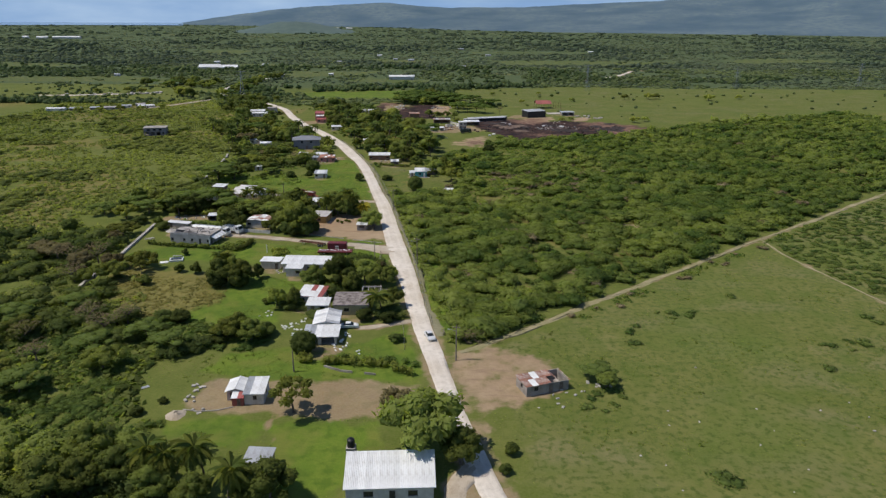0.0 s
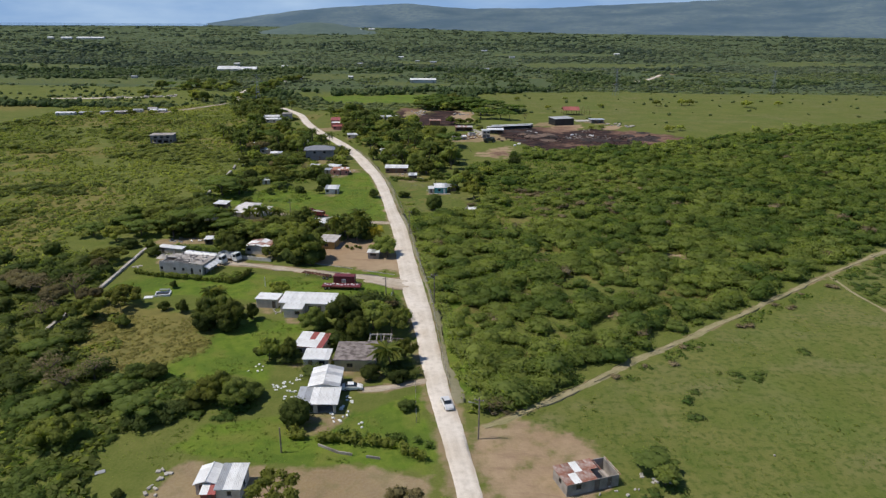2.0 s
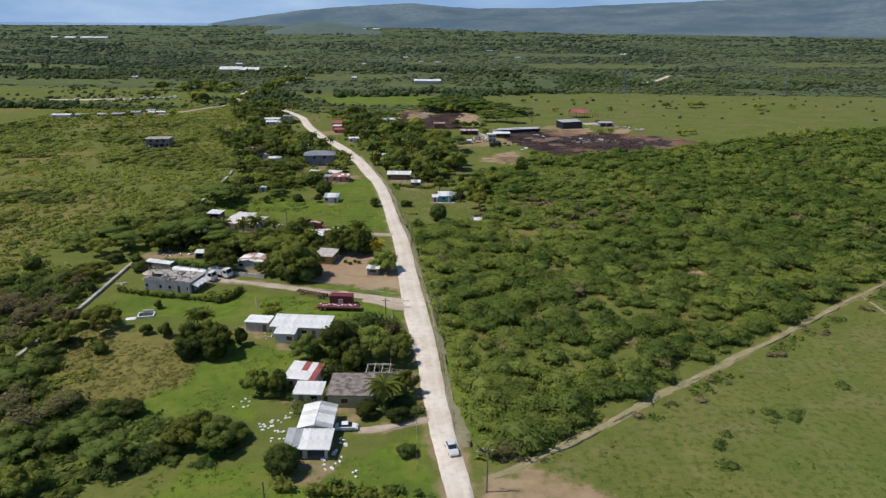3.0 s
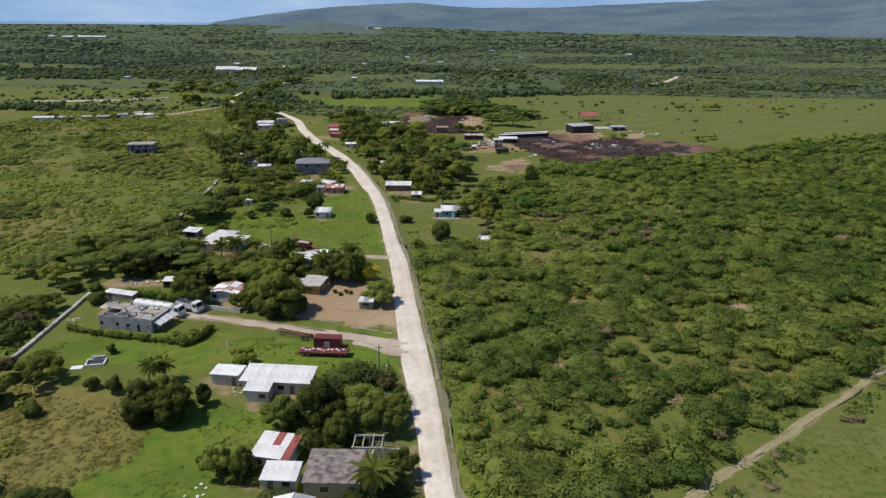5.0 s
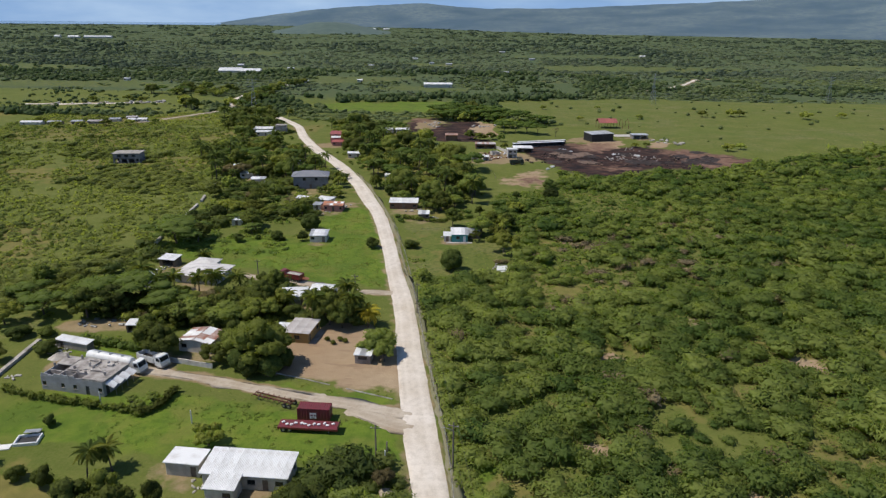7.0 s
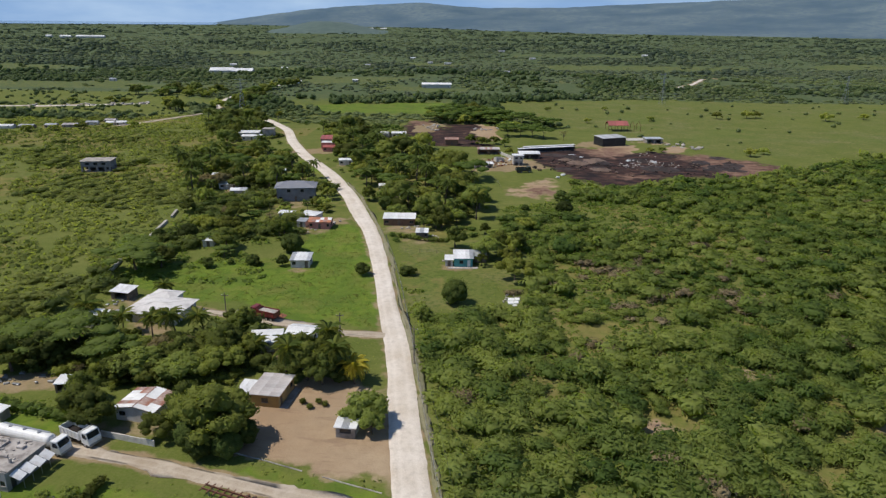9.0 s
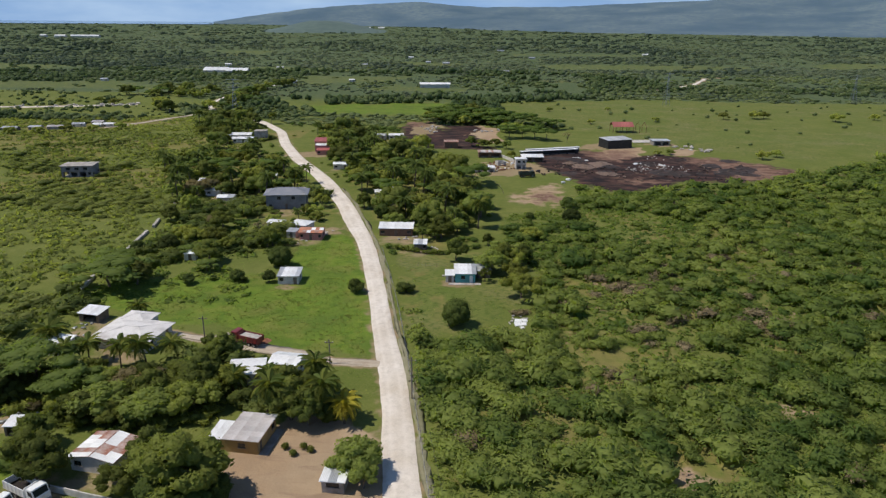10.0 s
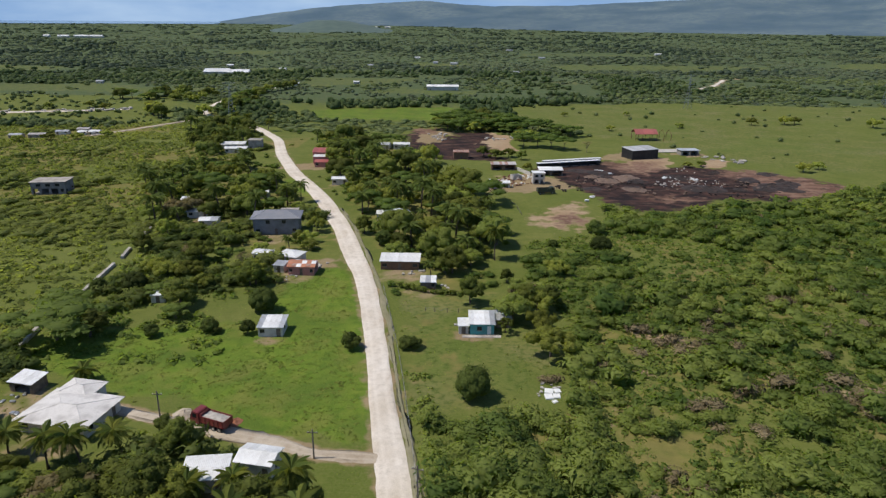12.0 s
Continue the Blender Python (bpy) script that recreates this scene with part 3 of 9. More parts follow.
def build_ground():
    gx = axis([(-4900, -1500, 200), (-1500, -500, 50), (-500, -250, 10), (-250, -120, 4), (-116, 40, 2), (40, 130, 3), (130, 300, 6), (300, 600, 15), (600, 1500, 60), (1500, 4900, 200)])
    gy = axis([(-600, 40, 40), (40, 76, 4), (76, 300, 2), (300, 560, 4), (560, 800, 6), (800, 1500, 20), (1500, 4960, 80)])
    X, Y = np.meshgrid(gx, gy)
    x, y = X.ravel(), Y.ravel()
    road = np.minimum.reduce([along(x, y, line) for line in (ROAD_LINE, PATH_LINE, BRANCH_LINE, CONTAINER_LANE, NORTH_LANE, DRIVEWAY)])
    built = np.minimum.reduce([np.hypot(x - bx, y - by) for bx, by in ((-36, 118), (20, 122), (-28, 148), (-83, 219), (-40, 190), (-8, 91))])
    z = rise(x, y) + 0.7 * (cloud(x / 22, y / 22, 5) - 0.5) * np.clip((road - 4) / 20, 0, 1) * np.clip((built - 14) / 14, 0, 1) * (y < 900) * (y > 60) * (np.abs(x) < 400) * (x > -30)
    nx, ny = len(gx), len(gy)
    i = (np.arange(ny - 1)[:, None] * nx + np.arange(nx - 1)[None, :]).ravel()
    me = quads_mesh("ground", np.stack([x, y, z], 1), np.stack([i, i + 1, i + nx + 1, i + nx], 1), [GROUND])
    me.shade_smooth()

    warp = np.interp(y, [60, 250, 500, 800], [2.5, 4, 14, 30])
    xw, yw = x + warp * (cloud(x / 9, y / 9, 101) - 0.5), y + warp * (cloud(x / 9, y / 9, 103) - 0.5)

    def soft(polys, edge):
        s = np.full(x.shape, -1e9)
        for p in polys:
            s = np.maximum(s, inside(xw, yw, p))
        return np.clip(s / (2 * edge) + 0.5, 0, 1)

    def line(points, width, edge):
        return np.clip((width - along(x, y, points)) / (2 * edge) + 0.5, 0, 1)

    dirt = np.maximum.reduce((soft(DIRT[1:5] + DIRT[8:], 2.4), 0.68 * soft(DIRT[:1], 2.4), 0.45 * soft(DIRT[6:8], 7)))
    for pts, w in ((CONTAINER_LANE, 2.0), (DRIVEWAY, 1.3), (NORTH_LANE, 1.9), (FOOTPATH, 0.7), (HOUSE_DRIVE, 2.3), (FAR_TRACK, 4), (LEFT_TRACK, 3), (PATH_LINE, 0.8), (BRANCH_LINE, 0.4)):
        dirt = np.maximum(dirt, line(pts, w, 1.2))
    dirt = np.maximum(dirt, 0.60 * line(ROAD_LINE, 4.3, 1.8))
    for ax, ay, r in PADS:
        dirt = np.maximum(dirt, 0.56 * np.clip((r + 2 - np.hypot(xw - ax, yw - ay)) / 4, 0, 1))
    far_dry = np.clip((cloud(x / 140, y / 120, 31) - 0.66) * 6, 0, 1) * (y > 800) * 0.5
    far_pale = np.clip((field(x, y) - 0.47) * 10, 0, 0.50) * (y > 800)
    left_dry = np.clip((cloud(x / 55, y / 40, 61) - 0.42) * 3, 0, 0.62) * (x < -112) * (y > 225) * (y < 620)
    wild = np.clip((y - 660) / 160, 0, 1) * 0.9 * (1 - soft([PALE[1], PALE[4]], 6))
    scrub_dry = np.clip(inside(x, y, SCRUB_EDGE) / 8, 0, 1) * np.clip(1.6 * cloud(x / 16, y / 16, 99) - 0.42, 0, 0.6)
    sandy = np.maximum.reduce((soft(TAN[:1] + TAN[2:], 2.4), 0.66 * soft(TAN[1:2], 6), 0.64 * soft(BARE_PATCHES, 2.0), 0.55 * soft(DIRT[:1], 2.4)))
    umber = np.maximum(0.66 * soft(UMBER[:1], 8), 0.62 * soft(UMBER[1:], 4))
    masks = {"wild": wild, "umber": umber, "dirt": dirt, "tan": sandy, "burnt": soft(BURNT, 6), "lush": soft(LUSH[:-1], 3),
             "dry": np.maximum.reduce([scrub_dry, soft(DRY[:1], 7), 0.62 * soft(DRY[1:], 14), left_dry, far_dry]), "pale": np.maximum(soft(PALE[:4] + PALE[5:], 5) * np.where(y > 500, 0.22 + 0.85 * cloud(x / 70, y / 28, 87), 0.45 + 0.75 * cloud(x / 30, y / 22, 89)), far_pale)}
    for name, value in masks.items():
        me.attributes.new(name, "FLOAT", "POINT").data.foreach_set("value", value.astype(np.float32))
    return single("ground", me, None, Matrix(), "wide green plain of rough grass, bare soil and charred ground", "ground", kind="structure")


def smooth_line(points, step):
    """Points along a curve through the given ones, step metres apart."""
    p = [Vector((*q, 0)) for q in points]
    out = []
    for i in range(len(p) - 1):
        a, b, c, d = p[max(i - 1, 0)], p[i], p[i + 1], p[min(i + 2, len(p) - 1)]
        n = max(1, int((c - b).length / step))
        for k in range(n):
            t = k / n
            out.append(0.5 * ((2 * b) + (c - a) * t + (2 * a - 5 * b + 4 * c - d) * t * t + (3 * b - a - 3 * c + d) * t ** 3))
    return out + [p[-1]]


def ribbon(name, points, half, mat, step, lift, seed, ragged=0.35, ruts=True):
    """A road: a strip with a crown, ruts and ragged edges."""
    line = smooth_line(points, step)
    across = [-1, -0.86, -0.62, -0.42, -0.2, 0, 0.2, 0.42, 0.62, 0.86, 1]
    v, rut, n = [], [], len(across)
    for i, p in enumerate(line):
        a, b = line[max(i - 1, 0)], line[min(i + 1, len(line) - 1)]
        d = (b - a).normalized()
        side = Vector((d.y, -d.x, 0))
        h = half(p.y) if callable(half) else half
        low = min(1.0, h / 2)
        for j, u in enumerate(across):
            e = 0
            if abs(u) > 0.8:
                e = ragged * 2 * (noise.noise(Vector((i * step * 0.11, u * 7 + seed, 0.3))) + 0.35 * noise.noise(Vector((i * step * 0.5, u * 7, seed))))
            q = p + side * (u * h + e * (1 if u > 0 else -1))
            bump_z = 0.03 * noise.noise(Vector((q.x * 0.5, q.y * 0.5, seed)))
            v.append((q.x, q.y, lift + low * (0.10 * (1 - u * u) + bump_z - (0.03 if abs(abs(u) - 0.42) < 0.05 else 0) - (0.12 if abs(u) == 1 else 0))))
            rut.append(1.0 if abs(abs(u) - 0.42) < 0.05 else 0.0)
    f = [(i * n + j, i * n + j + 1, i * n + n + j + 1, i * n + n + j) for i in range(len(line) - 1) for j in range(n - 1)]
    me = quads_mesh(name, v, f, [mat])
    me.shade_smooth()
    me.attributes.new("rut", "FLOAT", "POINT").data.foreach_set("value", rut)
    return me


def build_hills():
    """Forested hills that close the plain; heights by the bearing from the first eye."""
    bearing = [-80, -33, -20.5, -17.5, -14, -10.4, -6.6, -5.1, -3.8, 0.3, 6, 12, 18, 25, 34, 80]
    height = [0, 0, 3, 46, 86, 116, 136, 146, 135, 113, 121, 144, 166, 200, 240, 200]
    az, rad = np.radians(np.linspace(-80, 80, 420)), np.linspace(0, 1, 46)
    A, K = np.meshgrid(az, rad)
    deg = np.degrees(A)
    top = np.interp(deg, bearing, height)
    top = top + 11 * np.clip(top / 60, 0, 1) * (cloud(deg * 0.75 + 90, deg * 0 + 3.3, 151) - 0.5)
    near = np.interp(deg, [-80, -21, -5, 0, 8, 80], [4300, 4300, 4000, 3500, 3150, 3100])
    R = near + (4900 - near) * K
    x, y = R * np.sin(A), R * np.cos(A)
    base = rise(x, y)
    fold = cloud(x / 260, y / 420, 71) - 0.5 + 0.35 * (cloud(x / 70, y / 70, 77) - 0.5)
    k = np.clip(K / 0.92, 0, 1)
    z = base - 6 + top * (k ** 1.25) * np.where(top > 1, 1, 0) * (1 + 0.22 * fold * (1 - k ** 3)) + fold * 30 * k * (1 - k) * (top > 5)
    n = len(az)
    i = (np.arange(len(rad) - 1)[:, None] * n + np.arange(n - 1)[None, :]).ravel()
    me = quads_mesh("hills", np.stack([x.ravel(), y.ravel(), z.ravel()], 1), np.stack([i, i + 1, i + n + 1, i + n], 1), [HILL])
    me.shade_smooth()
    single("hills", me, None, Matrix(), "long forested hills behind the plain, blue-green haze in their colour", "hills", kind="structure")
    # a low green knoll before the ridge
    az, rad = np.radians(np.linspace(-16.5, -7, 60)), np.linspace(2900, 3500, 16)
    A, R = np.meshgrid(az, rad)
    x, y = R * np.sin(A), R * np.cos(A)
    w = np.sin(np.pi * (np.degrees(A) + 16.5) / 9.5) ** 1.4 * np.sin(np.pi * (R - 2900) / 600) ** 1.2
    z = rise(x, y) - 1 + 42 * w * (0.85 + 0.3 * cloud(x / 60, y / 60, 81))
    i = (np.arange(15)[:, None] * 60 + np.arange(59)[None, :]).ravel()
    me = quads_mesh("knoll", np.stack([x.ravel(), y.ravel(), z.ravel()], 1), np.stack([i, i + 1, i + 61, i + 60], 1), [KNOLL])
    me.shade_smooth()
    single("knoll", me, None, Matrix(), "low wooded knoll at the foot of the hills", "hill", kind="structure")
    a, b = math.radians(-60), math.radians(-20)
    v = [(r * math.sin(a + (b - a) * k / 12), r * math.cos(a + (b - a) * k / 12), 0) for r in (4230, 4930) for k in range(13)]
    v = [(p[0], p[1], float(rise(p[0], p[1])) + 2.0) for p in v]
    single("water", Shape().add(v, [(k, k + 1, k + 14, k + 13) for k in range(12)]), SEA, Matrix(), "thin strip of distant blue sea", "sea", kind="structure")


def build_low_sky():
    """The band of sky low over the horizon, all round and far behind everything."""
    v = [(4960 * math.sin(2 * math.pi * k / 96), 4960 * math.cos(2 * math.pi * k / 96), z) for z in (-60, 150, 420) for k in range(96)]
    f = [(r * 96 + k, r * 96 + (k + 1) % 96, r * 96 + 96 + (k + 1) % 96, r * 96 + 96 + k) for r in range(2) for k in range(96)]
    single("backdrop", Shape().add(v, f), HAZE_SKY, Matrix(), "hazy pale blue sky low over the horizon", "sky", kind="structure", smooth=True)


# Knoll wood blued like the hills behind, with haze put into its base colour.
KNOLL, _n, _l, _b = material("hazed_knoll", 1.0)
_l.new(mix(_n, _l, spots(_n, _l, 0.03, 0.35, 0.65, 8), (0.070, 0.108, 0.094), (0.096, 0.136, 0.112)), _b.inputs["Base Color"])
build_ground()
build_hills()
build_low_sky()


def road_half(y):
    return float(np.interp(y, [60, 95, 135, 160, 180, 205, 230, 265, 300, 350, 375, 440, 620, 900], [1.9, 2.1, 2.3, 2.4, 2.8, 3.3, 3.1, 2.8, 2.45, 2.8, 3.3, 3.4, 2.8, 1.7]))


single("road", ribbon("road", ROAD_LINE, road_half, ROAD, 1.6, 0.06, 3, 0.2), None, Matrix(), "pale unpaved limestone road with worn wheel ruts", "road", kind="structure")
single("track", ribbon("track", PATH_LINE, 0.7, TRACK, 1.6, 0.03, 9, 0.75), None, Matrix(), "narrow grassy earth track beside the scrub", "track", kind="structure")
single("track", ribbon("track", BRANCH_LINE, 0.35, TRACK, 1.6, 0.03, 10, 0.25), None, Matrix(), "faint earth track branching through the meadow", "track", kind="structure")
single("track", ribbon("track", CONTAINER_LANE, 1.75, LANE, 1.6, 0.05, 11, 0.9), None, Matrix(), "gravel lane to the walled compound", "track", kind="structure")
single("track", ribbon("track", NORTH_LANE, 1.6, LANE, 1.6, 0.05, 12, 0.7), None, Matrix(), "gravel lane past the parked dump truck", "track", kind="structure")
single("track", ribbon("track", HOUSE_DRIVE, 1.9, LANE, 1.2, 0.04, 17, 0.9), None, Matrix(), "pad of pale limestone gravel beside the white house", "track", kind="structure")
single("track", ribbon("track", [(-13.6, 207.6), (-17.4, 207.6), (-22.5, 209.6), (-28.5, 212.8)], 2.3, LANE, 1.2, 0.035, 18, 1.4), None, Matrix(), "spread of pale gravel at the mouth of the lane", "track", kind="structure")
single("track", ribbon("track", DRIVEWAY, 1.0, LANE, 1.6, 0.05, 13, 0.4), None, Matrix(), "short gravel driveway to the white house", "track", kind="structure")

single("track", ribbon("track", FAR_TRACK[1:5], 2.2, ROAD, 6, 0.15, 14, 1.0), None, Matrix(), "pale track winding over the far plain", "track", kind="structure")
single("track", ribbon("track", LEFT_TRACK, 1.9, LANE, 4, 0.1, 15, 0.8), None, Matrix(), "pale track to the far sheds", "track", kind="structure")
single("track", ribbon("track", [(-392, 664), (-352, 670), (-318, 681), (-283, 694)], 3.2, ROAD, 4, 0.1, 16, 2.0), None, Matrix(), "strip of bare white limestone in a far meadow", "track", kind="structure")
verge = [(p.x + road_half(p.y) + 1.0, p.y) for p in smooth_line(ROAD_LINE, 7) if 146 < p.y < 430]
single("verge", ribbon("verge", verge, 0.5, EARTH, 1.6, 0.02, 21, 0.95), None, Matrix(), "strip of dark earth in the shallow ditch beside the road", "ditch", kind="structure")


# ---- plants ----
rng = np.random.default_rng(7)


def ball(cuts):
    """A sphere of quads, as points and faces."""
    pts, faces, seen = [], [], {}
    t = np.linspace(-1, 1, cuts + 1)
    for ax in range(3):
        for s in (-1, 1):
            idx = np.zeros((cuts + 1, cuts + 1), int)
            for a in range(cuts + 1):
                for b in range(cuts + 1):
                    p = [0, 0, 0]
                    p[ax], p[(ax + 1) % 3], p[(ax + 2) % 3] = s, t[a], t[b]
                    q = np.array(p) / np.linalg.norm(p)
                    key = tuple(np.round(q, 4))
                    if key not in seen:
                        seen[key] = len(pts)
                        pts.append(q)
                    idx[a, b] = seen[key]
            for a in range(cuts):
                for b in range(cuts):
                    f = [idx[a, b], idx[a + 1, b], idx[a + 1, b + 1], idx[a, b + 1]]
                    faces.append(f if s > 0 else f[::-1])
    return np.array(pts), np.array(faces)


BALL = {k: ball(k) for k in (1, 2, 3)}


def crown(n, lobes, leaf, core=2, core_size=0.72, lowest=-0.30, long=2.3, wispy=0.35, crisp=0.35, reach=(0.80, 0.26)):
    """Leaf sprays on the outside of lobes (x, y, z, rx, rz) round dark inner cores. Points, faces and the way each point faces: with its lobe, and a little as the spray itself (crisp)."""
    lobes = np.array(lobes, float)
    w = lobes[:, 3] * (lobes[:, 3] + lobes[:, 4])
    pick = rng.choice(len(lobes), n, p=w / w.sum())
    d = rng.normal(size=(n, 3))
    d /= np.linalg.norm(d, axis=1)[:, None]
    d[:, 2] = np.where(d[:, 2] < lowest, -d[:, 2], d[:, 2])
    L = lobes[pick]
    size = np.stack([L[:, 3], L[:, 3], L[:, 4]], 1)
    wisp = (rng.random((n, 1)) < wispy) * 1.0
    c = L[:, :3] + d * size * (reach[0] + reach[1] * rng.random((n, 1)) + 0.16 * wisp)
    nor = 0.50 * d + (0.34 + 0.6 * wisp) * rng.normal(size=(n, 3)) + np.array([0, 0, 0.80])
    nor /= np.linalg.norm(nor, axis=1)[:, None]
    u = np.cross(nor, np.cross(d, nor) + 0.6 * rng.normal(size=(n, 3)))
    u /= np.linalg.norm(u, axis=1)[:, None]
    v = np.cross(nor, u)
    s = leaf * (0.55 + 0.9 * rng.random((n, 1)))
    a, b = u * s * long * 0.5, v * s * 0.5
    droop = nor * s * 0.18
    q = np.stack([c - a - droop, c - b, c + a - droop, c + b], 1).reshape(-1, 3)
    f = np.arange(n * 4).reshape(-1, 4)
    soft = (1 - crisp) * d + crisp * nor + np.array([0, 0, 0.22])
    face = np.repeat(soft / np.linalg.norm(soft, axis=1)[:, None], 4, axis=0)
    if core:
        bp, bf = BALL[core]
        bf = bf[bp[bf][:, :, 2].mean(axis=1) > -0.45]
        for lx, ly, lz, rx, rz in lobes:
            p = bp * (0.80 + 0.4 * rng.random((len(bp), 1))) * core_size * np.array([rx, rx, rz]) + np.array([lx, ly, lz])
            f = np.concatenate([f, bf + len(q)])
            q, face = np.concatenate([q, p]), np.concatenate([face, bp])
    return q, f, face


def spread(templates, places, name, mats, label, category, tint):
    """Many plants as one mesh: places are rows of x, y, z, scale, height scale; one of the templates each, turned at random."""
    verts, faces, tints, face, k = [], [], [], [], 0
    which = rng.integers(0, len(templates), len(places))
    turn = rng.random(len(places)) * 2 * np.pi
    for t, (q, f, way) in enumerate(templates):
        sel = np.nonzero(which == t)[0]
        if not len(sel):
            continue
        c, s, p = np.cos(turn[sel])[:, None], np.sin(turn[sel])[:, None], places[sel]
        x = (q[None, :, 0] * c - q[None, :, 1] * s) * p[:, 3:4] + p[:, 0:1]
        y = (q[None, :, 0] * s + q[None, :, 1] * c) * p[:, 3:4] + p[:, 1:2]
        z = q[None, :, 2] * p[:, 4:5] + p[:, 2:3]
        verts.append(np.stack([x, y, z], 2).reshape(-1, 3))
        faces.append((f[None] + (np.arange(len(sel)) * len(q))[:, None, None] + k).reshape(-1, 4))
        face.append(np.stack([way[None, :, 0] * c - way[None, :, 1] * s, way[None, :, 0] * s + way[None, :, 1] * c, np.repeat(way[None, :, 2], len(sel), 0)], 2).reshape(-1, 3))
        tints.append(np.repeat(tint[sel], len(q)))
        k += len(sel) * len(q)
    me = quads_mesh(name, np.concatenate(verts), np.concatenate(faces), mats, np.concatenate(tints), None, np.concatenate(face))
    return single(name, me, None, Matrix(), label, category, kind="stuff")


def bush_template(n, leaf, lobes=4, flat=0.55, core=2, fill=0.92):
    out = []
    for i in range(lobes):
        a, r = 2 * math.pi * i / lobes + rng.random(), 0.50 * rng.random() + 0.10
        s = 0.52 + 0.36 * rng.random()
        out.append((r * math.cos(a), r * math.sin(a), flat * (0.75 + 0.35 * rng.random()), s, s * flat * 0.95))
    return crown(n, out, leaf, core, fill, wispy=0.18, crisp=0.05, reach=(0.80, 0.24), long=2.8)


CLEAR = DIRT + BURNT + LUSH + PALE[:3] + PALE[4:]
LANES = ((ROAD_LINE, 4.6), (PATH_LINE, 2.6), (BRANCH_LINE, 1.5), (CONTAINER_LANE, 3.2), (NORTH_LANE, 3), (DRIVEWAY, 2), (FAR_TRACK, 6), (LEFT_TRACK, 6))
BUILT = []      # footprints (x, y, radius) that stay free of scrub


def free(x, y, margin=0.0, lanes=True, polys=None):
    ok = np.ones(x.shape, bool)
    for p in (CLEAR if polys is None else polys):
        ok &= inside(x, y, p) < margin
    if lanes:
        for line, w in LANES:
            ok &= along(x, y, line) > w
    for bx, by, r in BUILT:
        ok &= np.hypot(x - bx, y - by) > r
    return ok


def jittered(x0, x1, y0, y1, step):
    gx, gy = np.meshgrid(np.arange(x0, x1, step), np.arange(y0, y1, step))
    x, y = gx.ravel() + (rng.random(gx.size) - 0.5) * step * 1.1, gy.ravel() + (rng.random(gx.size) - 0.5) * step * 1.1
    return x, y


def scattered(x0, x1, y0, y1, step):
    """As many places as a grid of that step has, but wholly at random, so that plants crowd and leave gaps."""
    n = int((x1 - x0) * (y1 - y0) / step ** 2)
    return x0 + (x1 - x0) * rng.random(n), y0 + (y1 - y0) * rng.random(n)


def in_sight(x, y, margin=12.0):
    """Leaves out plants that lie beside or behind everything the path looks at."""
    return (np.abs(x + 0.03 * y) < 0.70 * (y + 12) + margin)


def places(x, y, size, lift=-0.05):
    s = np.minimum(size, 3.7) * (0.7 + 0.6 * rng.random(len(x)))
    return np.stack([x, y, rise(x, y) + lift, s, s * (0.8 + 0.5 * rng.random(len(x)))], 1)


